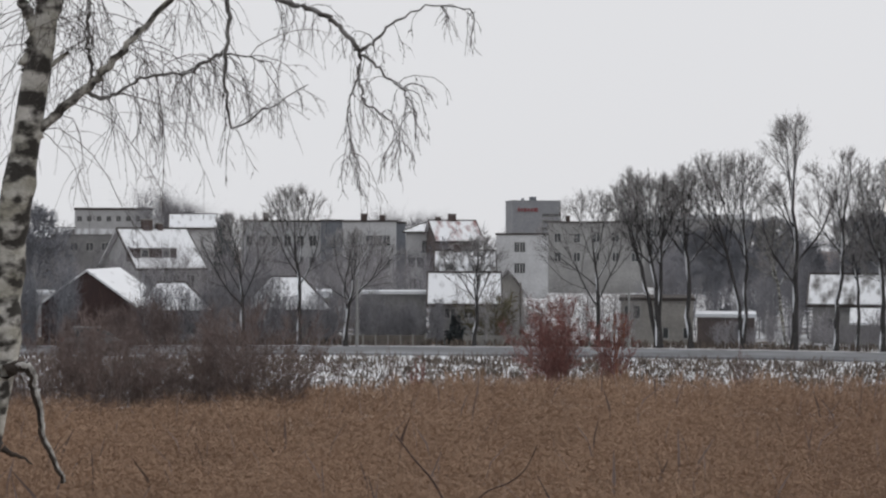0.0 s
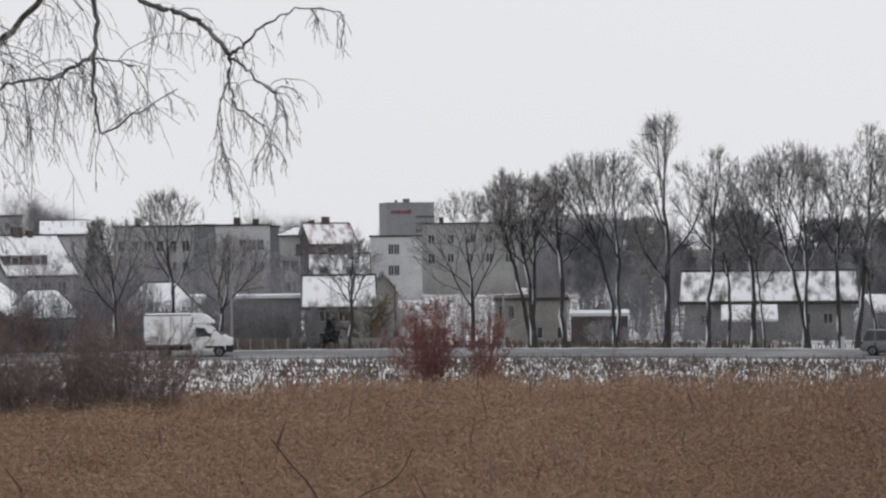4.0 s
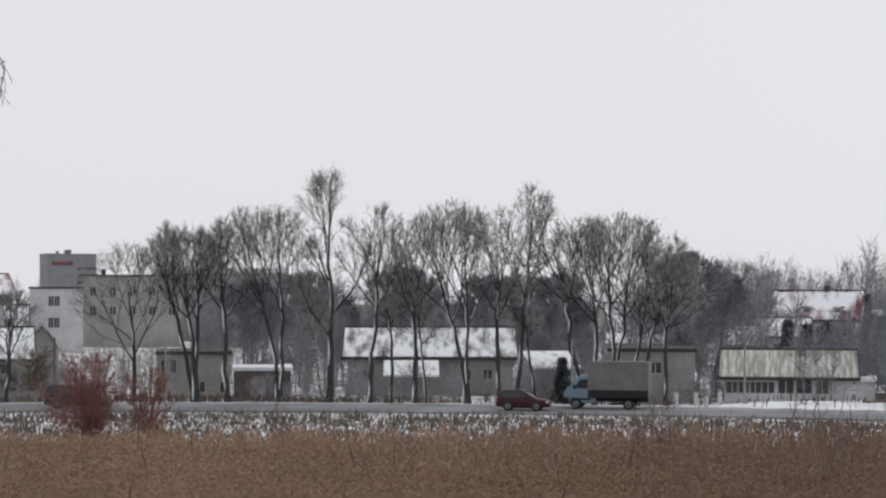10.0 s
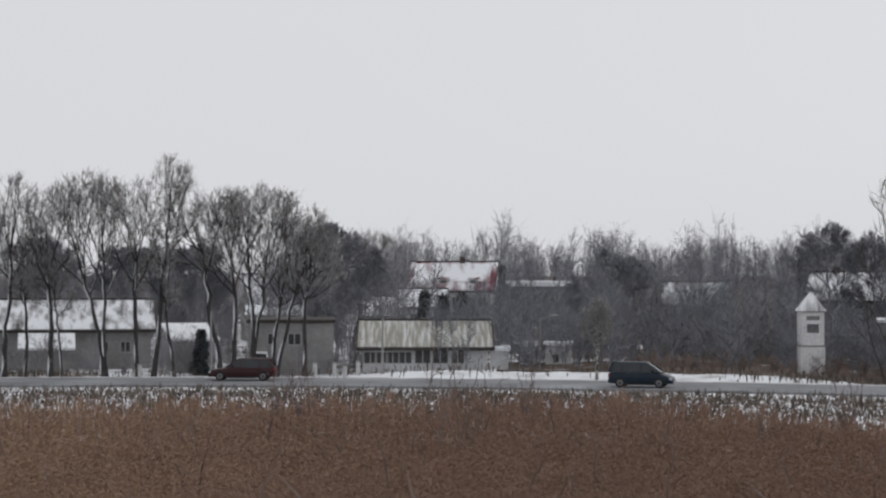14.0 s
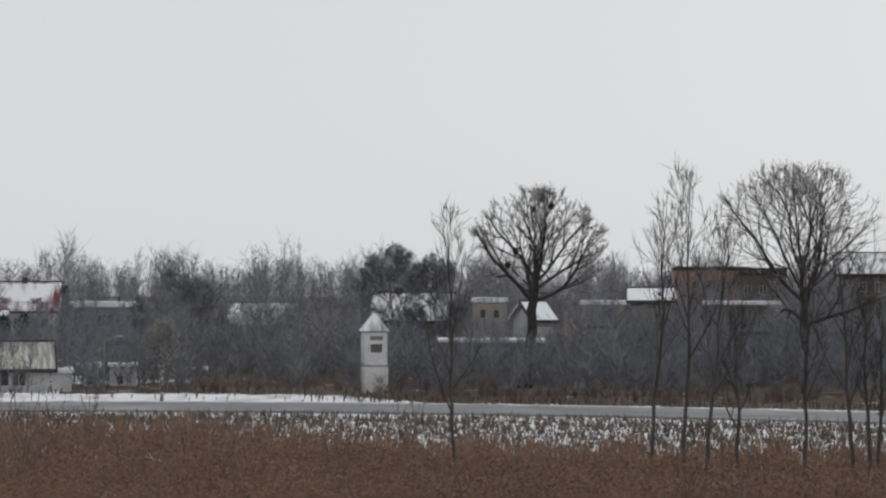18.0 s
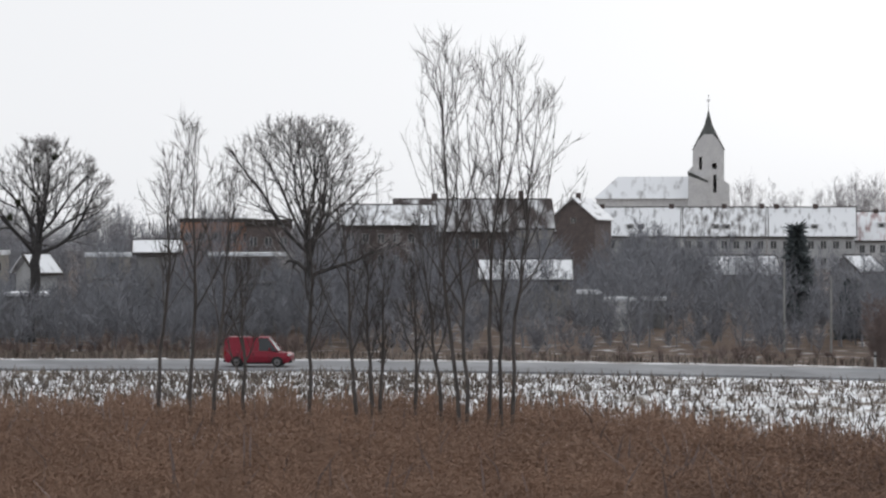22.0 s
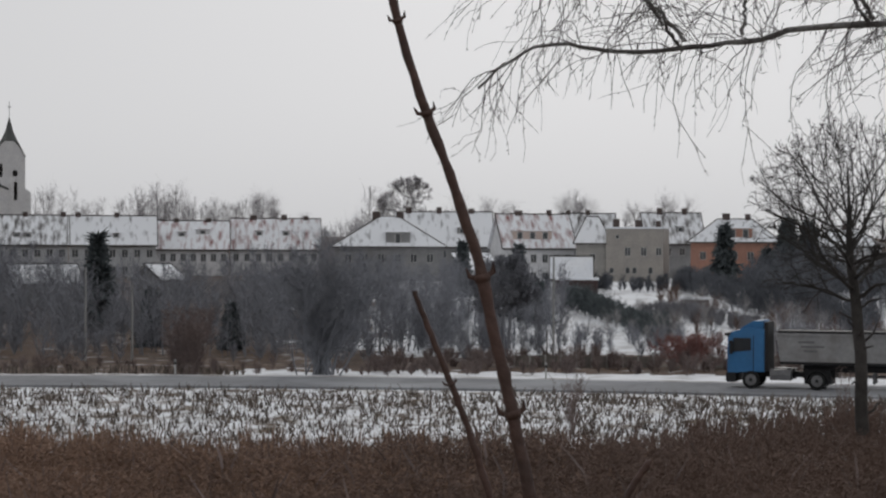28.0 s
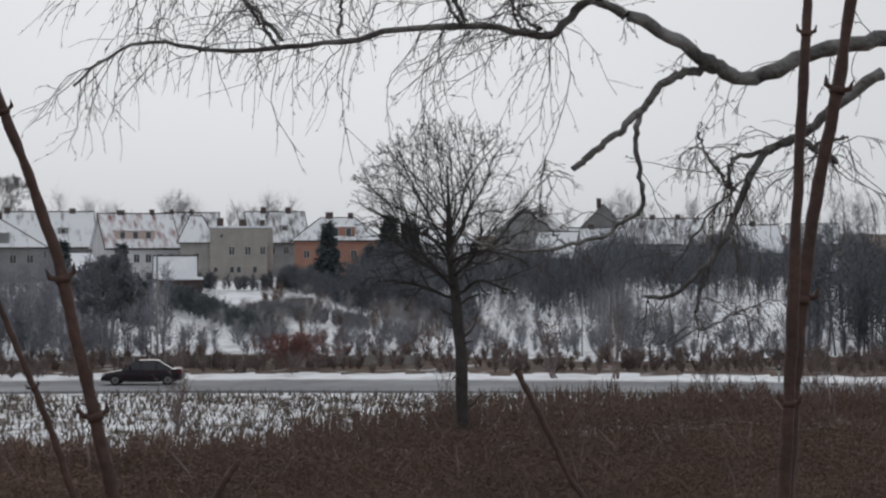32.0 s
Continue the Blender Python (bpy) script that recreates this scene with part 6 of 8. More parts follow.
hedge_line(624, 45, 77.5, 262, 79.2, 255, 3.0, 5.2, M_DARKGREEN, "tall dark evergreens beside the orange villa")
hedge_line(625, 110, 75.2, 268, 77.1, 222, 1.6, 3.0, M_DARKGREEN, "dark overgrown hedge along the snowy garden")
hedge_line(626, 150, 77.1, 222, 80.6, 174, 2.2, 4.0, M_DARKGREEN, "dark overgrown hedge along the snowy garden")
brush("thicket", 244, 230, 67.5, 93, 149, 168, 0.7, 1.9, M_HAZETWIG, "low dark bushes at the foot of the gardens", "thicket", per=28, r=0.03, wide=0.8)
brush("thicket", 235, 70, 74.5, 81, 150, 240, 0.8, 2.2, M_RUSTBRUSH, "bare garden bushes in the snow", "thicket", per=30, r=0.025, wide=0.7)
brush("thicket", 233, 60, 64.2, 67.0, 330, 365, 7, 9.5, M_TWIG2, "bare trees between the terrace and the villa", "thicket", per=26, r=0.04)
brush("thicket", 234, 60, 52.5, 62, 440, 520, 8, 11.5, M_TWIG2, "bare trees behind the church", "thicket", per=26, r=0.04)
brush("thicket", 227, 80, 50, 70, 131, 138, 0.4, 1.0, M_SCRUB, "low russet scrub along the road", "scrub", per=30, r=0.02, wide=0.8)
brush("thicket", 228, 150, 28.5, 46, 144, 149, 0.6, 1.4, M_SCRUB, "low brown scrub along the road", "scrub", per=30, r=0.02, wide=0.7)
brush("hedge", 230, 60, 70.8, 77.5, 205, 225, 0.5, 1.1, M_DARKTWIG, "rows of low bare bushes in the snow", "hedge", per=24, r=0.02, wide=0.7)

brush("thicket", 236, 110, 7.5, 22, 150, 160, 1.0, 2.6, M_TWIG2, "low dark scrub behind the roadside alley", "thicket", per=26, r=0.03, wide=0.7)
brush("thicket", 237, 220, 47, 70, 142, 200, 1.2, 2.8, M_HAZETWIG, "low dark bushes along the slope", "thicket", per=26, r=0.035, wide=0.8)
brush("thicket", 238, 200, 25, 47, 146, 190, 1.4, 3.0, M_HAZETWIG, "low dark bushes along the road", "thicket", per=26, r=0.035, wide=0.8)


def spruce_at(az, d, top_z, seed, width, label="dark green spruce standing in the gardens"):
    z0 = ground_at(az, d) - 0.1
    conifer("spruce", facing(az, d, z0), label, seed, top_z - z0, width)


for k, (row, wd) in enumerate((((58.96, 182.0, 8.8), 5.6), ((60.39, 165.0, 4.37), 3.6), ((24.76, 205.0, 7.61), 1.9), ((22.58, 192.0, 5.15), 3.2), ((23.09, 192.0, 4.72), 3.2),
                               ((23.65, 190.0, 4.86), 3.6), ((76.45, 280.0, 10.80), 6.6), ((78.19, 285.0, 11.62), 7.5), ((78.75, 290.0, 11.35), 7.5), ((77.63, 270.0, 7.54), 6.0), ((70.71, 200.0, 8.03), 3.6),
                               ((69.12, 250.0, 8.36), 4.5), ((71.30, 195.0, 4.52), 2.6), ((-6.13, 240.0, 10.07), 5.0), ((0.38, 154.0, 1.89), 2.2), ((16.32, 152.0, 2.87), 2.0), ((62.65, 160.0, 3.31), 3.0))):
    spruce_at(*row, 300 + k, wd)


def shrub_at(az, d, top_z, seed, width, label, **kw):
    z0 = ground_at(az, d) - 0.05
    shrub("bush", facing(az, d, z0), label, seed, top_z - z0, width, **kw)


RED_BUSH = "russet bush with clinging dead leaves by the field"
BARE = "brown leafless bush at the edge of the reeds"
shrub_at(3.08, 117.0, 4.19, 401, 5.2, RED_BUSH, stems=24, twigs=20, fine=24, twig_r=0.007, material=M_REDTWIG)
shrub_at(4.70, 117.0, 3.65, 402, 3.0, "small russet bush tipped with ochre leaves", stems=12, twigs=18, fine=22, twig_r=0.008, material=M_REDTWIG)
shrub_at(4.86, 117.5, 4.03, 403, 0.9, "thin bush with ochre leaves", stems=5, twigs=10, fine=6, twig_r=0.02, material=M_OCHRE, base=0.6)
shrub_at(-0.73, 112.0, 1.37, 404, 1.4, "low russet bush in the stubble", stems=8, twigs=10, fine=6, material=M_REDTWIG)
for k, (row, wd) in enumerate((((-11.07, 97.0, 4.97), 4.0), ((-9.68, 96.0, 4.60), 3.6), ((-8.36, 97.0, 3.63), 3.2), ((-7.04, 98.0, 4.79), 3.6), ((-5.62, 98.0, 5.33), 4.6), ((-4.67, 96.0, 5.12), 4.0), ((-13.20, 97.0, 4.46), 4.5), ((-10.38, 102.0, 4.12), 4.0), ((-8.99, 103.0, 4.49), 4.0), ((-7.66, 104.0, 3.30), 4.0), ((-6.33, 104.0, 4.30), 4.0), ((-11.99, 103.0, 4.37), 4.0))):
    shrub_at(row[0], row[1], row[2] * (0.72, 0.95, 0.8)[k % 3] + 0.1, 410 + k, wd * 1.3, BARE, stems=18, twigs=18, fine=15, twig_r=0.006, material=M_SCRUB, group="bare bushes by the reeds")
for k, (row, wd) in enumerate((((-1.50, 110.0, 2.25), 0.9), ((-2.93, 108.0, 2.06), 1.0), ((8.39, 112.0, 1.79), 1.6), ((19.19, 103.0, 3.97), 2.0), ((23.33, 88.0, 4.74), 3.0), ((25.43, 104.0, 3.20), 1.6), ((18.40, 104.0, 2.50), 1.6),
                               ((34.34, 98.0, 3.56), 2.2), ((79.61, 92.0, 2.72), 1.6), ((90.01, 100.0, 3.79), 4.2), ((91.23, 102.0, 3.30), 3.6), ((84.54, 128.0, 4.89), 1.4), ((87.05, 112.0, 2.19), 2.2),
                               ((72.18, 100.0, 2.06), 1.8), ((8.31, 112.0, 2.11), 1.4), ((72.17, 95.0, 2.38), 2.0))):
    shrub_at(*row, 430 + k, wd, BARE, stems=9, twigs=9, fine=6, twig_r=0.0075, material=M_SCRUB, group="bare bushes by the reeds")
shrub_at(65.10, 129.0, 8.2, 450, 7.6, "large dark fan-shaped bare bush beside the road", stems=34, twigs=24, fine=18, twig_r=0.011, material=M_HAZETWIG)
shrub_at(61.2, 130.0, 4.2, 451, 4.2, "dark russet bush beside the road", stems=20, twigs=18, fine=14, twig_r=0.009, material=M_SCRUB)
shrub_at(75.45, 141.0, 1.75, 452, 4.6, "russet bush in the garden edge", stems=26, twigs=18, fine=14, twig_r=0.010, material=M_REDTWIG)
shrub_at(82.80, 128.0, 4.19, 453, 2.4, "dark russet small tree by the road", stems=9, twigs=12, fine=7, twig_r=0.018, material=M_SCRUB)
shrub_at(1.37, 152.0, 3.67, 454, 4.0, "large ochre-grey willow bush by the cottage", stems=18, twigs=14, fine=6, twig_r=0.02, material=M_WILLOW)
shrub_at(61.63, 128.0, 4.32, 455, 4.0, "dark russet bush beside the road", stems=20, twigs=18, fine=14, twig_r=0.009, material=M_SCRUB)

# mistletoe in the large tree
for k, (az, d, z) in enumerate(((37.81, 164.0, 14.02), (38.29, 164.0, 14.30), (37.77, 163.0, 10.90), (37.09, 163.0, 9.49), (37.31, 163.0, 10.62))):
    g = np.random.default_rng(500 + k)
    n = 90
    w = g.normal(size=(n, 3))
    w /= np.linalg.norm(w, axis=1, keepdims=True)
    pts = np.stack([w * 0.05, w * 0.18 + g.normal(0, 0.04, (n, 3)), w * 0.3 + g.normal(0, 0.06, (n, 3))], 1)
    ob = part("mistletoe", tube_mesh("mistletoe", [(pts, np.full((n, 3), 0.02), 3)], False), M_NEST, m=Matrix.Translation(bearing(az, d, z)))
    tagged(ob, "dark ball of mistletoe in a bare crown", "mistletoe", group="mistletoe balls")

# ---- poles and posts ----
M_POLE = mat("concrete_pole", (0.33, 0.33, 0.325), (0.26, 0.26, 0.255), 0.6, 0.85)
M_WPOLE = mat("wood_pole", (0.17, 0.15, 0.135), (0.12, 0.11, 0.10), 0.6, 0.9)


def pole_at(az, d, z, label, material=None, r=0.11, lamp=False, arm=False):
    z0 = ground_at(az, d) - 0.1
    top = thing("utility_pole", facing(az, d, z0), label, "pole", "poles along the road")
    h = z - z0
    part("mast", Shape().rod((0, 0, 0), (0, 0, h), r, r * 0.65, 8), material or M_POLE, top)
    if lamp:
        a = part("lamp_arm", Shape().rod((0, 0, h - 0.1), (0.9, 0, h + 0.25), 0.035, 0.03, 6), material or M_POLE, top)
        part("lamp_head", Shape().box(0.8, 1.35, -0.1, 0.1, h + 0.2, h + 0.3), M_FRAME, a)
    if arm:
        part("crossarm", Shape().box(-0.7, 0.7, -0.05, 0.05, h - 0.45, h - 0.35), material or M_POLE, top)
    return top


pole_at(-2.42, 147.0, 4.93, "pale concrete utility pole beside the road", r=0.13)
pole_at(-11.35, 150.0, 5.57, "pale concrete utility pole beside a barn", r=0.13)
pole_at(5.22, 147.0, 4.46, "pale concrete utility pole among trees", r=0.12, arm=True)
pole_at(2.18, 152.0, 4.52, "dark wooden pole by a cottage", M_WPOLE, 0.1)
pole_at(21.40, 145.0, 4.04, "pale concrete utility pole before the workshop", r=0.1)
pole_at(25.83, 150.0, 3.85, "street lamp with a short arm", r=0.07, lamp=True)
pole_at(71.69, 146.0, 7.22, "wooden pole at the garden fence", M_POLE, 0.09)
pole_at(71.51, 146.0, 1.96, "short wooden post at the garden fence", M_WPOLE, 0.06)
pole_at(58.62, 148.0, 6.37, "grey wooden utility pole before the spruce", M_POLE, 0.09)
pole_at(59.90, 148.0, 5.15, "grey wooden utility pole in the thicket", M_POLE, 0.09)
pole_at(16.60, 145.0, 4.52, "pale concrete utility pole among trees", r=0.1)
pole_at(83.59, 150.0, 4.36, "thin pale post in the garden", M_POLE, 0.06)

M_POSTBLK = mat("post_black", (0.03, 0.03, 0.03), size=0.2, rough=0.6)


def guide_post(s, off):
    x, y, a = on_road(s, off)
    top = thing("guide_post", pose(x, y, -0.1, 0, 0, a), "white plastic roadside guide post with a dark band", "road post", "guide posts")
    part("post", Shape().prism([(-0.06, -0.05), (0.06, -0.05), (0.04, 0.06), (-0.04, 0.06)], "z", 0, 1.05), M_FRAME, top)
    part("band", Shape().box(-0.065, 0.065, -0.06, 0.064, 0.75, 0.9), M_POSTBLK, top)


for s in (99, 150, 192, 214, 232, 250):
    guide_post(s, 5.2)
for az, d, z in ((20.34, 141.0, 0.43), (20.05, 144.0, 0.43), (19.50, 144.0, 0.33), (14.63, 143.0, 0.31), (20.71, 144.0, 0.44)):
    top = thing("bollard", facing(az, d, ground_at(az, d) - 0.05), "white concrete gate bollard beside the road", "bollard", "white bollards")
    part("post", Shape().prism([(0.14 * math.cos(k * math.pi / 4), 0.14 * math.sin(k * math.pi / 4)) for k in range(8)], "z", 0, 1.0), M_WHITE, top)
    part("cap", Shape().prism([(0.17 * math.cos(k * math.pi / 4), 0.17 * math.sin(k * math.pi / 4)) for k in range(8)], "z", 1.0, 1.08), M_CONCRETE, top)


def fence(az0, az1, d, n, h, label, material, dark=False):
    p, q = bearing(az0, d, ground_at(az0, d)), bearing(az1, d, ground_at(az1, d))
    L = (q - p).length
    a = math.degrees(math.atan2(q.y - p.y, q.x - p.x))
    top = thing("fence", Matrix.Translation(p) @ pose(0, 0, -0.1, 0, 0, a), label, "fence")
    for k in range(n + 1):
        part("post", Shape().box(L * k / n - 0.06, L * k / n + 0.06, -0.06, 0.06, 0, h + 0.1), M_CONCRETE, top)
    for k in range(n):
        part("panel", Shape().box(L * k / n + 0.065, L * (k + 1) / n - 0.065, -0.02, 0.02, 0.1, h), material, top)


fence(70.6, 74.5, 141, 9, 0.9, "low weathered fence below the snowy garden", M_WPOLE)
fence(76.2, 79.0, 142, 6, 0.8, "low weathered fence below the snowy garden", M_CONCRETE)
fence(0.6, 2.4, 151, 5, 0.9, "low grey garden fence by the road", M_CONCRETE)
fence(-2.6, -0.5, 150, 6, 0.9, "low dark garden fence by the road", M_WPOLE)

# ---- the birch and the twigs close to the camera ----
def spline(pts, k):
    """A smooth line of k points through the given ones."""
    p = np.array(pts, float)
    n = len(p)
    t = np.linspace(0, n - 1, k)
    i = np.clip(t.astype(int), 0, n - 2)
    f = (t - i)[:, None]
    a, b, c, d = p[np.clip(i - 1, 0, n - 1)], p[i], p[i + 1], p[np.clip(i + 2, 0, n - 1)]
    return 0.5 * (2 * b + (c - a) * f + (2 * a - 5 * b + 4 * c - d) * f ** 2 + (3 * b - a - 3 * c + d) * f ** 3)


def limb_line(pts, r0, r1, k=24, rough=0.0, seed=0):
    g = np.random.default_rng(seed)
    line = spline(pts, k) + g.normal(0, rough, (k, 3))
    return line[None], (r0 + (r1 - r0) * np.linspace(0, 1, k) ** 0.8)[None] * (1 + g.normal(0, 0.07, k))[None]


def hanging(g, lines, rads, count, length, r, sub=3, u_lo=0.2, sag=-0.16):
    """Fine pendulous birch twigs along the given boughs."""
    sets = []
    for ln, rd in zip(lines, rads):
        a, ar = sprout(g, ln, rd, count, u_lo, 1.0, length, (30, 80), 8, 0.5, sag, 0.24, 0.4)
        b, br = sprout(g, a, ar, sub, 0.15, 0.95, (length[0] * 0.3, length[1] * 0.45), (20, 60), 5, 0.6, sag * 0.9, 0.24, 0.6)
        sets += [(a, np.full(ar.shape, r) * np.linspace(1.2, 0.6, 8)[None], 4), (b, np.full(br.shape, r * 0.7) * np.linspace(1, 0.6, 5)[None], 3)]
        c, cr = sprout(g, b, br, 2, 0.2, 1.0, (r * 6, r * 11), (20, 60), 3, 0.6, sag, 0.1, 0.6)
        sets.append((c, np.full(cr.shape, r * 1.1) * np.array([0.6, 1.0, 0.3])[None], 3))
    return sets


def build_birch():
    g = np.random.default_rng(61)
    d = 12.0
    foot = bearing(-12.6, d, ground_at(-12.6, d) - 0.1)
    top = thing("birch", Matrix.Translation(foot), "old birch with black-and-white bark and hanging bare twigs", "tree")
    inv = -np.array(foot)
    loc = lambda pts: [tuple(np.array(p) + inv) for p in pts]
    trunk, tr = limb_line(loc([(-2.830, 11.741, 4.479), (-2.770, 11.756, 5.776), (-2.693, 11.774, 6.587), (-2.561, 11.804, 7.236), (-2.523, 11.812, 7.626), (-2.486, 11.820, 8.050), (-2.424, 11.833, 8.475), (-2.349, 11.848, 8.965), (-2.290, 11.859, 9.326), (-2.227, 11.871, 9.752)]), 0.13, 0.066, 46, 0.005, 1)
    part("trunk", tube_mesh("trunk", [(trunk, tr, 14)]), M_BIRCH, top, "peeling white bark with black scars")
    boughs = []
    for name, pts, a, b in (
            ("limb", [(-2.368, 11.844, 8.557), (-2.274, 11.863, 8.672), (-2.084, 11.898, 8.839), (-1.924, 11.925, 9.006), (-1.732, 11.954, 9.223), (-1.505, 11.985, 9.474)], 0.034, 0.016),
            ("limb", [(-2.415, 11.834, 8.964), (-2.362, 11.845, 9.161), (-2.431, 11.831, 9.355), (-2.463, 11.825, 9.550)], 0.04, 0.03),
            ("limb", [(-2.084, 11.898, 8.839), (-1.956, 11.920, 8.792), (-1.763, 11.950, 8.909), (-1.504, 11.985, 8.946), (-1.276, 12.012, 9.064), (-1.046, 12.034, 9.017)], 0.013, 0.004),
            ("limb", [(-2.036, 11.906, 8.872), (-2.058, 11.902, 9.069), (-2.059, 11.902, 9.298), (-2.053, 11.903, 9.495)], 0.012, 0.01),
            ("limb", [(-1.293, 12.010, 9.511), (-1.263, 12.013, 9.246), (-1.282, 12.011, 9.014), (-1.276, 12.012, 8.816), (-1.236, 12.016, 8.634), (-1.045, 12.034, 8.735), (-0.798, 12.053, 8.886)], 0.016, 0.003),
            ("limb", [(-1.276, 12.012, 9.097), (-1.325, 12.007, 9.047), (-1.407, 11.997, 9.013), (-1.537, 11.981, 8.945)], 0.008, 0.003),
            ("limb", [(-1.145, 12.025, 9.480), (-0.948, 12.043, 9.376), (-0.749, 12.057, 9.312), (-0.616, 12.064, 9.237), (-0.500, 12.070, 9.088)], 0.018, 0.014),
            ("limb", [(-0.493, 12.070, 9.088), (-0.417, 12.073, 9.138), (-0.284, 12.077, 9.255), (-0.085, 12.080, 9.356), (0.199, 12.078, 9.323)], 0.012, 0.003),
            ("limb", [(-0.490, 12.070, 9.081), (-0.500, 12.070, 8.921), (-0.449, 12.072, 8.772), (-0.316, 12.076, 8.673), (-0.249, 12.077, 8.490)], 0.010, 0.003),
            ("limb", [(-0.483, 12.070, 9.071), (-0.317, 12.076, 8.922), (-0.233, 12.078, 8.856), (-0.190, 12.078, 8.723)], 0.009, 0.003),
            ("limb", [(-0.496, 12.070, 8.955), (-0.566, 12.067, 8.721), (-0.532, 12.068, 8.489), (-0.482, 12.070, 8.223)], 0.006, 0.002),
            ("limb", [(-2.530, 11.810, 7.398), (-2.498, 11.817, 7.267), (-2.542, 11.808, 7.007), (-2.569, 11.802, 6.747)], 0.03, 0.02)):
        ln, rd = limb_line(loc(pts), a, b, 34, 0.007, len(boughs))
        boughs.append((ln, rd))
        part(name, tube_mesh("limb", [(ln, rd, 8)]), M_BIRCH if a > 0.03 else M_BOUGH, top, "knotty bough")
    st, sr = limb_line(loc([(-2.321, 11.853, 8.901), (-2.258, 11.866, 8.993), (-2.173, 11.882, 9.060)]), 0.014, 0.012, 6)
    part("snag", tube_mesh("snag", [(st, sr, 8)]), M_BIRCH, top, "broken stub of a branch")
    st, sr = limb_line(loc([(-2.508, 11.713, 7.209), (-2.440, 11.727, 7.247), (-2.363, 11.743, 7.207), (-2.322, 11.751, 7.012), (-2.284, 11.759, 6.817), (-2.184, 11.778, 6.571)]), 0.042, 0.009, 26, 0.006, 3)
    snag = part("snag", tube_mesh("snag", [(st, sr, 9)]), M_TORN, top, "torn hanging branch with black and white bark")
    part("bark_strip", tube_mesh("bark_strip", [(st[:, 3:] + np.array([0.016, -0.012, 0.006]), sr[:, 3:] * 0.62, 7)]), M_PEEL, snag, "strip of white bark")
    st, sr = limb_line(loc([(-2.528, 11.760, 6.767), (-2.466, 11.773, 6.734), (-2.419, 11.783, 6.716), (-2.363, 11.794, 6.676)]), 0.022, 0.004, 8, 0.003, 4)
    part("snag", tube_mesh("snag", [(st, sr, 7)]), M_TORN, top, "short broken twig")
    first, rest = [b for b in boughs[:4]], boughs[4:11]
    sets = hanging(g, [b[0] for b in first], [b[1] for b in first], 28, (0.4, 1.1), 0.0024, 5, 0.1, -0.34)
    sets += hanging(g, [b[0] for b in rest], [b[1] for b in rest], 15, (0.15, 0.5), 0.0021, 4, 0.15, -0.42)
    part("crown", tube_mesh("crown", sets, False), M_BIRCHTWIG, top, "thin drooping bare twigs")


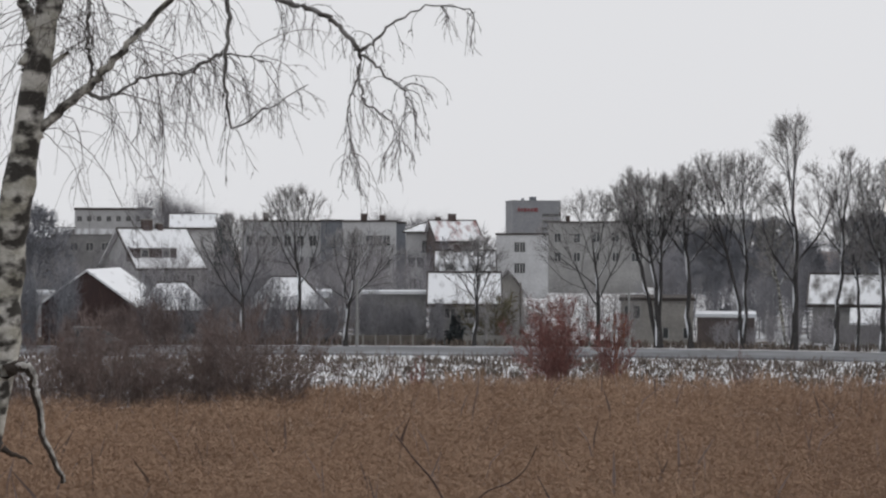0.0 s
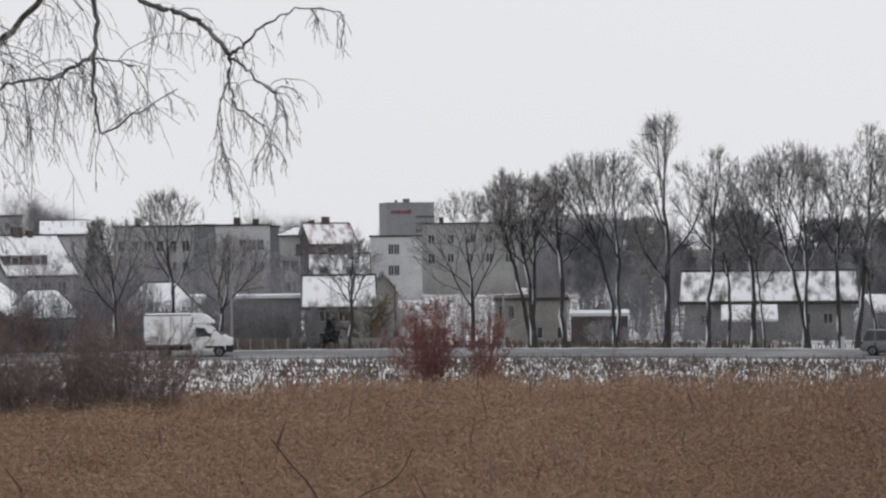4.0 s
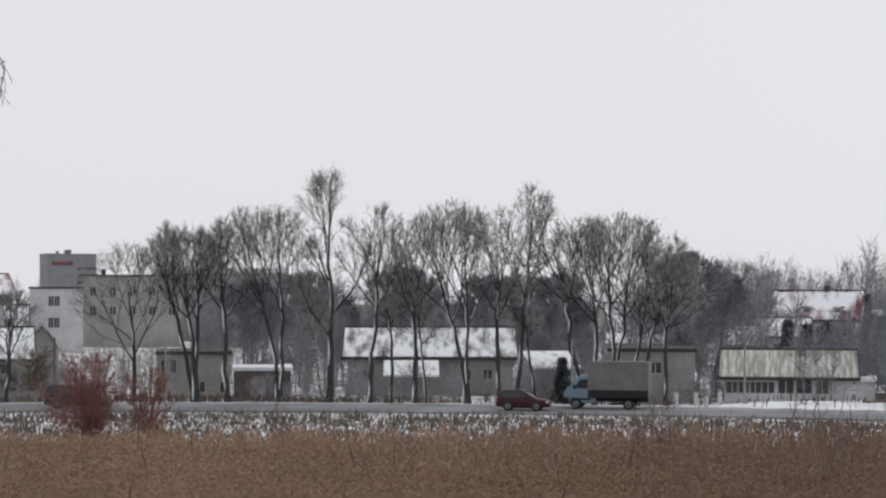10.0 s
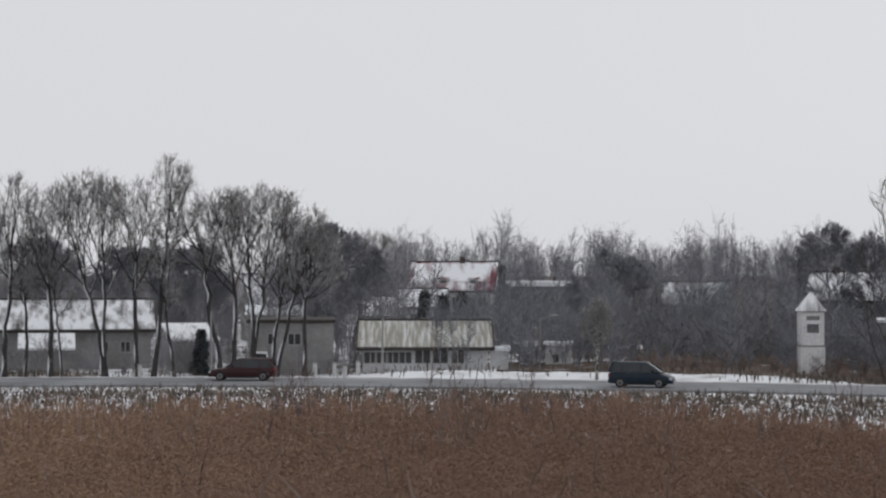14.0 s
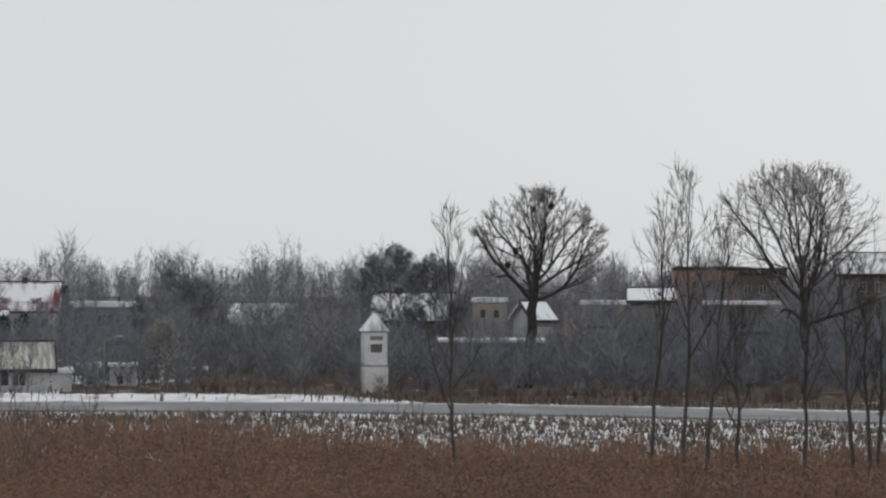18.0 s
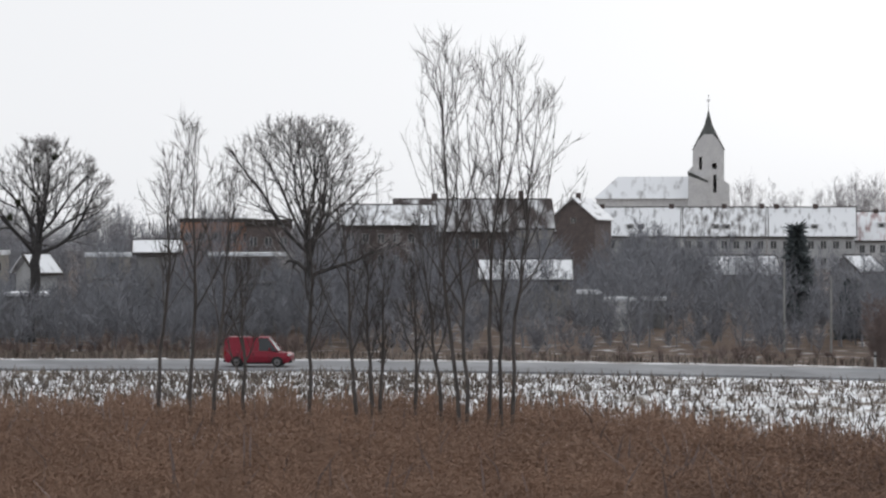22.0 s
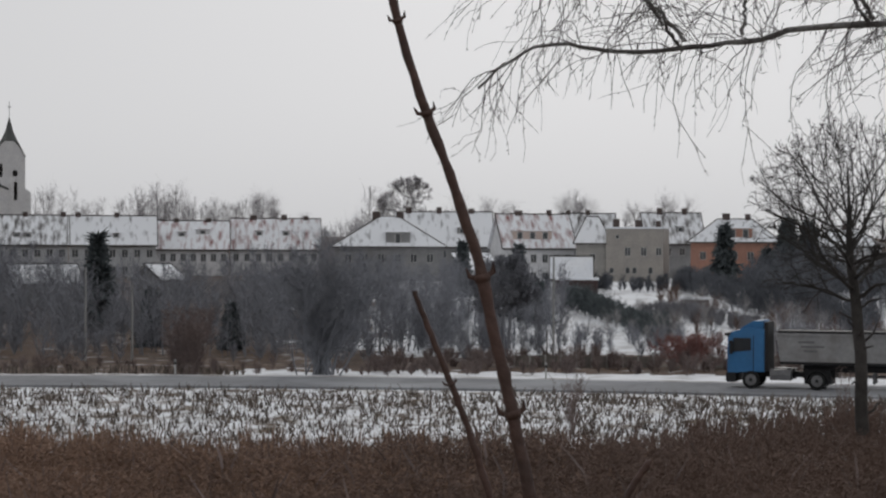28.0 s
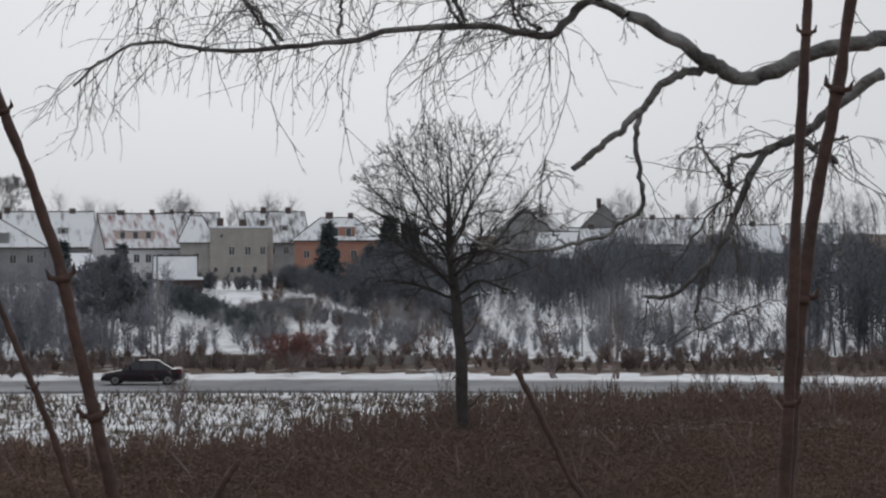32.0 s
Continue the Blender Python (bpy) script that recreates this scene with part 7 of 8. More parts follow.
def build_bough():
    """A second birch stands out of view; its low bough reaches across."""
    g = np.random.default_rng(71)
    d = 6.3
    foot = bearing(97, 7.2, ground_at(97, 7.2) - 0.1)
    top = thing("birch", Matrix.Translation(foot), "birch bough with knotted dark limbs and fine hanging twigs", "tree")
    inv = -np.array(foot)
    loc = lambda pts: [tuple(np.array(p) + inv) for p in pts]
    tp = [(0, 0, 0), (0.02, 0.03, 1.5), (0.05, 0.0, 3.0), (0.02, 0.05, 4.6), (0.1, 0.1, 6.5)]
    ln, rd = limb_line(tp, 0.13, 0.07, 30, 0.004, 8)
    part("trunk", tube_mesh("trunk", [(ln, rd, 12)]), M_BIRCH, top, "white birch trunk with black scars")
    join = tuple(np.array(tp[2]) - inv)
    boughs = []
    main = [(6.356, -0.521, 8.683), (6.375, -0.205, 8.619), (6.379, 0.011, 8.578), (6.376, 0.202, 8.507), (6.372, 0.304, 8.544), (6.366, 0.421, 8.625), (6.354, 0.576, 8.709)]
    ends = ((loc([join]) + loc(main), 0.030, 0.020),
            (loc([(6.354, 0.576, 8.709), (6.343, 0.687, 8.747), (6.334, 0.766, 8.685), (6.324, 0.839, 8.643), (6.300, 1.009, 8.677), (6.256, 1.250, 8.671), (6.220, 1.421, 8.633), (6.170, 1.624, 8.608), (6.113, 1.824, 8.600), (6.067, 1.972, 8.624), (6.023, 2.102, 8.597), (5.976, 2.230, 8.492)]), 0.016, 0.004),
            (loc([(6.372, 0.304, 8.540), (6.364, 0.439, 8.511), (6.357, 0.534, 8.413), (6.347, 0.647, 8.309), (6.336, 0.747, 8.235)]), 0.014, 0.010),
            (loc([(6.357, 0.532, 8.418), (6.356, 0.553, 8.300), (6.358, 0.530, 8.134), (6.350, 0.613, 8.053), (6.333, 0.769, 7.994), (6.305, 0.977, 7.988), (6.288, 1.080, 8.032)]), 0.010, 0.004),
            (loc([(6.333, 0.769, 7.994), (6.326, 0.829, 8.066), (6.324, 0.846, 8.153), (6.325, 0.834, 8.232)]), 0.004, 0.002),
            (loc([(6.275, -0.188, 8.506), (6.278, -0.038, 8.399), (6.279, 0.045, 8.324), (6.277, 0.146, 8.274), (6.275, 0.230, 8.139), (6.274, 0.264, 8.037), (6.270, 0.349, 7.917), (6.263, 0.451, 7.841), (6.258, 0.519, 7.849)]), 0.018, 0.005),
            (loc([(6.277, 0.146, 8.274), (6.274, 0.247, 8.258), (6.274, 0.264, 8.173), (6.274, 0.247, 8.164), (6.272, 0.311, 8.102), (6.266, 0.417, 7.952)]), 0.009, 0.003),
            (loc([(6.271, 0.332, 7.921), (6.269, 0.358, 7.832), (6.269, 0.353, 7.743), (6.274, 0.265, 7.781), (6.276, 0.181, 7.815)]), 0.006, 0.002),
            (loc([(6.274, 0.247, 8.164), (6.271, 0.323, 8.259), (6.269, 0.356, 8.334)]), 0.005, 0.003),
            (loc([(6.279, 0.062, 8.316), (6.278, -0.055, 8.246), (6.279, 0.012, 8.289), (6.278, -0.088, 8.322)]), 0.012, 0.004),
            (loc([(6.166, 1.637, 8.608), (6.152, 1.691, 8.688), (6.138, 1.740, 8.757)]), 0.006, 0.004),
            (loc([(6.288, 1.078, 8.677), (6.282, 1.112, 8.723), (6.276, 1.146, 8.811)]), 0.006, 0.004),
            (loc([(6.320, 0.870, 8.652), (6.314, 0.914, 8.687), (6.312, 0.931, 8.774)]), 0.006, 0.004),
            (loc([(6.091, 1.608, 8.620), (6.080, 1.652, 8.685), (6.060, 1.721, 8.754), (6.049, 1.759, 8.803), (6.047, 1.766, 8.887), (6.051, 1.754, 8.975)]), 0.007, 0.004),
            (loc([(6.211, 1.057, 8.680), (6.205, 1.091, 8.742), (6.197, 1.134, 8.804), (6.188, 1.181, 8.866), (6.178, 1.236, 8.936)]), 0.007, 0.004),
            (loc([(6.245, 0.827, 8.656), (6.237, 0.889, 8.690), (6.236, 0.895, 8.748), (6.239, 0.875, 8.780), (6.247, 0.818, 8.781)]), 0.007, 0.003),
            (loc([(6.266, 0.651, 8.751), (6.266, 0.650, 8.820), (6.267, 0.640, 8.907), (6.269, 0.623, 9.010)]), 0.018, 0.014),
            (loc([(6.319, 0.628, 8.983), (6.297, 0.816, 8.953), (6.264, 1.039, 8.932), (6.220, 1.280, 8.944), (6.169, 1.504, 8.929), (6.111, 1.726, 8.930), (6.055, 1.912, 8.903), (6.006, 2.063, 8.823)]), 0.014, 0.003),
            (loc([(6.134, 1.438, 8.640), (6.135, 1.431, 8.728), (6.132, 1.444, 8.798), (6.121, 1.492, 8.851), (6.108, 1.543, 8.904)]), 0.006, 0.003))
    for k, (pts, a, b) in enumerate(ends):
        ln, rd = limb_line(pts, a, b, 44, 0.0035, 20 + k)
        boughs.append((ln, rd))
        part("limb", tube_mesh("limb", [(ln, rd, 8)]), M_BOUGH, top, "knotty bough")
    pick = [boughs[i] for i in (1,)]
    sets = hanging(g, [b[0] for b in pick], [b[1] for b in pick], 50, (0.22, 0.62), 0.0015, 4, 0.05, -0.17)
    pick = [boughs[i] for i in (13, 14, 15, 18)]
    sets += hanging(g, [b[0] for b in pick], [b[1] for b in pick], 13, (0.15, 0.45), 0.0014, 4, 0.15, -0.2)
    sets += hanging(g, [boughs[17][0]], [boughs[17][1]], 44, (0.25, 0.75), 0.0015, 5, 0.1, -0.22)
    pick = [boughs[i] for i in (5, 6, 8, 9)]
    sets += hanging(g, [b[0] for b in pick], [b[1] for b in pick], 18, (0.14, 0.42), 0.0015, 4, 0.15, -0.26)
    pick = [boughs[i] for i in (0, 3, 4, 7, 10, 11, 12)]
    sets += hanging(g, [b[0] for b in pick], [b[1] for b in pick], 12, (0.1, 0.34), 0.0015, 4, 0.1, -0.22)
    part("crown", tube_mesh("crown", sets, False), M_BIRCHTWIG, top, "thin drooping bare twigs")


def stem(pts, r0, r1, nodes, seed, label):
    """An elder-like shoot with paired buds at its joints, rooted in the bank."""
    p = [np.array(q) for q in pts]
    w = (p[-1] - p[-2]) / np.linalg.norm(p[-1] - p[-2])
    az = math.degrees(math.atan2(p[-1][0], p[-1][1]))
    dd = float(np.hypot(p[-1][0], p[-1][1]))
    gz = ground_at(az, dd) - 0.05
    q = p[-1] + (w * 0.5 + np.array([0, 0, -0.5])) * max(0.0, (p[-1][2] - gz) / (0.5 + 0.5 * abs(w[2])))
    q[2] = gz
    foot = Vector(q)
    top = thing("shoot", Matrix.Translation(foot), label, "shrub shoot", "brown shoots on the bank")
    tail = [p[-1] + (q - p[-1]) * k / 4 for k in (1, 2, 3)]
    line, rad = limb_line([tuple(a - q) for a in p + tail + [q]], r0, r1, 60, 0.0004, seed)
    last = len(p) + 3
    part("stalk", tube_mesh("stalk", [(line, rad, 10)]), M_STEM, top)
    for u in nodes:
        i = round(u / last * 59)
        c, r = line[0, i], rad[0, i]
        side = np.cross(line[0, i + 1] - line[0, i], c + q - np.array([0, 0, 8.0]))
        side /= np.linalg.norm(side)
        up = line[0, max(i - 1, 0)] - c
        up /= np.linalg.norm(up)
        sh = Shape()
        sh.rod(c - up * r * 0.7, c + up * r * 0.5, r * 1.2, r * 1.3, 10)
        jt = part("joint", sh, M_STEM, top, smooth=True)
        for s in (-1, 1):
            bud = np.array([[c + side * s * r * 0.7, c + side * s * r * 1.8 + up * r * 0.5, c + side * s * r * 2.1 + up * r * 1.9]])
            part("bud", tube_mesh("bud", [(bud, np.array([[r * 0.42, r * 0.45, r * 0.1]]), 7)]), M_STEM, jt)


build_birch()
build_bough()
stem([(1.455, 0.615, 8.206), (1.458, 0.609, 8.167), (1.466, 0.590, 8.100), (1.474, 0.570, 8.044), (1.481, 0.551, 7.981), (1.485, 0.540, 7.927), (1.489, 0.530, 7.882), (1.493, 0.516, 7.815), (1.497, 0.506, 7.765)], 0.0029, 0.0064, (1, 2, 4, 6), 1, "straight brown shoot with paired buds")
stem([(1.648, 0.672, 7.962), (1.654, 0.658, 7.922), (1.660, 0.643, 7.883), (1.665, 0.629, 7.844), (1.671, 0.612, 7.788), (1.676, 0.598, 7.734)], 0.0022, 0.0042, (2,), 2, "short brown shoot on the bank")
stem([(1.679, 0.017, 8.215), (1.679, 0.019, 8.164), (1.679, 0.024, 8.079), (1.679, 0.029, 7.970), (1.679, 0.033, 7.882), (1.679, 0.038, 7.794), (1.678, 0.041, 7.750)], 0.0032, 0.0066, (1, 4), 3, "straight brown shoot with paired buds")
stem([(1.728, -0.020, 8.220), (1.729, -0.005, 8.124), (1.729, 0.012, 8.036), (1.729, 0.023, 7.960), (1.729, 0.030, 7.878), (1.729, 0.037, 7.788), (1.729, 0.040, 7.743)], 0.0044, 0.0078, (1, 3), 4, "thick dark shoot with paired buds")
stem([(2.454, 0.359, 7.852), (2.456, 0.342, 7.819), (2.459, 0.324, 7.782), (2.462, 0.296, 7.722), (2.465, 0.270, 7.662)], 0.0034, 0.0040, (), 5, "short brown shoot tip on the bank")
stem([(1.905, 0.540, 7.800), (1.901, 0.552, 7.782), (1.897, 0.564, 7.761), (1.890, 0.587, 7.725)], 0.0030, 0.0036, (), 6, "short brown shoot tip on the bank")
stem([(-0.325, 14.076, 6.627), (-0.189, 14.079, 6.451), (-0.072, 14.080, 6.315), (0.026, 14.080, 6.121), (0.065, 14.080, 5.887)], 0.006, 0.009, (), 7, "thin bare twig rising from the reeds")
stem([(0.647, 14.065, 6.552), (0.570, 14.068, 6.396), (0.453, 14.073, 6.298), (0.259, 14.078, 6.200), (0.065, 14.080, 5.887)], 0.004, 0.007, (), 8, "thin bare twig rising from the reeds")

# ---- vehicles ----
M_TYRE = mat("tyre_rubber", (0.02, 0.02, 0.02), size=0.3, rough=0.9)
M_RIM = mat("steel_rim", (0.2, 0.2, 0.205), size=0.3, rough=0.5, metal=0.3)
M_GLASS = mat("dark_car_glass", (0.045, 0.05, 0.056), rough=0.12, grain=0.05, spec=0.3)
M_TRIM = mat("black_trim", (0.025, 0.025, 0.027), size=0.3, rough=0.7)
M_HEAD = glassy("headlamp", (0.65, 0.66, 0.68), 0.1)
M_TAIL = glassy("tail_lamp", (0.25, 0.015, 0.015), 0.15)
M_PLATE = mat("number_plate", (0.6, 0.6, 0.6), size=0.3, rough=0.5)


def paint(name, c):
    return mat(name, c, tuple(0.85 * x for x in c), 1.5, 0.34, grain=0.15, spec=0.2, over=tuple(0.75 * x + 0.012 for x in c), over_at=0.38, over_size=0.8)


def section(x, zb, zt, hw, tuck=0.88, low=0.93):
    zm = zb + (zt - zb) * 0.55
    return [(x, -hw * low, zb), (x, -hw, zb + (zt - zb) * 0.25), (x, -hw, zm), (x, -hw * tuck, zt - 0.02), (x, -hw * tuck * 0.8, zt),
            (x, hw * tuck * 0.8, zt), (x, hw * tuck, zt - 0.02), (x, hw, zm), (x, hw, zb + (zt - zb) * 0.25), (x, hw * low, zb)]


def ring_shape(r, w, n=20, r_in=0.0):
    """A wheel lying along y."""
    c = [(r * 0.94, -w / 2), (r, -w * 0.3), (r, w * 0.3), (r * 0.94, w / 2)]
    sh = Shape()
    sh.loft([[(a * math.cos(t), y, a * math.sin(t)) for t in [k * 2 * math.pi / n for k in range(n)]] for a, y in c])
    return sh


def wheel(parent, x, y, r, w=0.2):
    t = part("wheel", ring_shape(r, w), M_TYRE, parent, "black rubber tyre", m=pose(x, y, r), smooth=False)
    s = -1 if y < 0 else 1
    rim = part("rim", ring_shape(r * 0.64, 0.03), M_RIM, t, "grey steel rim", m=pose(0, s * (w / 2 + 0.004), 0))
    part("hub", ring_shape(r * 0.2, 0.04), M_TRIM, rim, m=pose(0, s * 0.012, 0))


def car(name, label, body, L=4.2, W=1.72, Hh=1.48, kind="hatch", category="car", wheel_r=0.31):
    """A passenger car along +x: hull, glasshouse, roof, pillars, doors, lamps, bumpers, mirrors and wheels."""
    top = thing(name, Matrix.Identity(4), label, category, "vehicles on the road")
    hw = W / 2
    belt = 0.92 if Hh < 1.55 else 1.02
    f, b = L / 2, -L / 2
    nose = 0.62 if kind != "van" else 0.78
    tail = {"hatch": 0.92, "mpv": 0.98, "estate": 0.94, "saloon": 0.96, "van": 1.05}[kind]
    hull = [section(b, 0.42, tail - 0.12, hw * 0.88), section(b + 0.12, 0.28, tail, hw * 0.96), section(b + 0.9, 0.22, belt, hw), section(0, 0.2, belt, hw),
            section(f - 1.35, 0.22, belt - 0.01, hw), section(f - 0.75, 0.24, belt - 0.12, hw * 0.99), section(f - 0.2, 0.26, nose + 0.1, hw * 0.93), section(f, 0.36, nose - 0.06, hw * 0.8)]
    part("body", Shape().loft(hull), body, top, smooth=False, bevel=0.02)
    # the glasshouse: where it starts and ends at the belt and at the roof
    wf, wr = {"hatch": (f - 1.0, b + 0.08), "mpv": (f - 0.75, b + 0.06), "estate": (f - 1.15, b + 0.08), "saloon": (f - 1.2, b + 0.55), "van": (f - 0.8, b + 0.04)}[kind]
    rf, rr = {"hatch": (f - 1.75, b + 0.45), "mpv": (f - 1.6, b + 0.3), "estate": (f - 1.95, b + 0.5), "saloon": (f - 1.95, b + 1.35), "van": (f - 1.4, b + 0.12)}[kind]
    zb = belt - 0.03
    lo, hi = hw * 0.87, hw * 0.70
    cab = [[(wf, -lo, zb), (wf, lo, zb), (wr, lo, zb), (wr, -lo, zb)], [(rf, -hi, Hh - 0.05), (rf, hi, Hh - 0.05), (rr, hi, Hh - 0.05), (rr, -hi, Hh - 0.05)]]
    part("glasshouse", Shape().loft(cab), M_GLASS, top, "dark tinted windows")
    part("roof", Shape().loft([[(rf + 0.03, -hi - 0.02, Hh - 0.07), (rf + 0.03, hi + 0.02, Hh - 0.07), (rr - 0.03, hi + 0.02, Hh - 0.07), (rr - 0.03, -hi - 0.02, Hh - 0.07)],
                               [(rf - 0.12, -hi * 0.88, Hh), (rf - 0.12, hi * 0.88, Hh), (rr + 0.1, hi * 0.88, Hh), (rr + 0.1, -hi * 0.88, Hh)]]), body, top, bevel=0.015)
    mids = [0.0] if kind == "hatch" else [0.05, (wr + rr) / 2 * 0.62]
    for s in (-1, 1):
        for x0, x1, wd in [(wf, rf, 0.09), (wr, rr, 0.16)] + [(m, m - 0.02, 0.08) for m in mids]:
            q = Shape().loft([[(x0 - wd / 2, s * (lo - 0.03), zb), (x0 + wd / 2, s * (lo - 0.03), zb), (x0 + wd / 2, s * (lo + 0.012), zb), (x0 - wd / 2, s * (lo + 0.012), zb)],
                              [(x1 - wd / 2, s * (hi - 0.03), Hh - 0.05), (x1 + wd / 2, s * (hi - 0.03), Hh - 0.05), (x1 + wd / 2, s * (hi + 0.012), Hh - 0.05), (x1 - wd / 2, s * (hi + 0.012), Hh - 0.05)]])
            part("pillar", q, body, top)
        if kind == "van":
            part("side_panel", Shape().loft([[(0.1, s * (lo - 0.02), zb), (wr + 0.05, s * (lo - 0.02), zb), (wr + 0.05, s * (lo + 0.02), zb), (0.1, s * (lo + 0.02), zb)],
                                             [(0.05, s * (hi - 0.02), Hh - 0.05), (rr + 0.02, s * (hi - 0.02), Hh - 0.05), (rr + 0.02, s * (hi + 0.02), Hh - 0.05), (0.05, s * (hi + 0.02), Hh - 0.05)]]), body, top)
        for x in ((0.62, -0.38, -1.2) if kind not in ("van",) else (0.75, -0.2)):
            part("door_seam", Shape().box(x - 0.012, x + 0.012, s * hw - 0.012, s * hw + 0.004, 0.36, belt - 0.2), M_TRIM, top)
        for x in (0.0, -0.95):
            part("door_handle", Shape().box(x - 0.32, x - 0.16, s * hw - 0.01, s * hw + 0.03, 0.76, 0.8), M_TRIM, top)
        part("sill", Shape().box(-0.95, 0.9, s * hw * 0.93 - 0.03, s * hw * 0.93 + 0.03, 0.19, 0.3), M_TRIM, top)
        part("mirror", Shape().box(wf - 0.55, wf - 0.42, s * (hw + 0.02) - 0.08, s * (hw + 0.02) + 0.08, belt + 0.02, belt + 0.16), body, top, bevel=0.02)
        part("headlight", Shape().box(f - 0.22, f - 0.03, s * hw * 0.68 - 0.16, s * hw * 0.68 + 0.16, nose - 0.1, nose + 0.04), M_HEAD, top, "clear headlamp glass", bevel=0.02)
        part("tail_light", Shape().box(b + 0.0, b + 0.14, s * hw * 0.8 - 0.1, s * hw * 0.8 + 0.1, tail - 0.32, tail - 0.06), M_TAIL, top, "red tail lamp glass", bevel=0.02)
        for x in (f - 0.82, b + 0.78):
            arch = Shape()
            arch.prism([((wheel_r + 0.07) * math.cos(k * math.pi / 10), (wheel_r + 0.07) * math.sin(k * math.pi / 10) + wheel_r - 0.02) for k in range(11)], "y", s * hw - 0.02, s * hw + 0.003)
            part("wheel_arch", arch, M_TRIM, top, m=pose(x, 0, 0))
            wheel(top, x, s * (hw - 0.09), wheel_r)
    part("bumper", Shape().box(f - 0.18, f + 0.03, -hw * 0.82, hw * 0.82, 0.26, 0.46), M_TRIM if kind in ("hatch", "van") else body, top, bevel=0.03)
    part("bumper", Shape().box(b - 0.04, b + 0.14, -hw * 0.86, hw * 0.86, 0.3, 0.52), M_TRIM if kind in ("hatch", "van") else body, top, bevel=0.03)
    part("number_plate", Shape().box(f + 0.031, f + 0.04, -0.26, 0.26, 0.3, 0.41), M_PLATE, top)
    return top


def cab_sections(body, top, x0, x1, z0, z1, hw, slope):
    return [section(x0, z0, z1, hw, 0.94, 0.98), section(x1 - slope, z0, z1, hw, 0.94, 0.98), section(x1 - slope * 0.36, z0, z0 + (z1 - z0) * 0.58, hw * 0.97, 0.94, 0.98), section(x1, z0 + 0.05, z0 + (z1 - z0) * 0.42, hw * 0.9, 0.94, 0.98)]


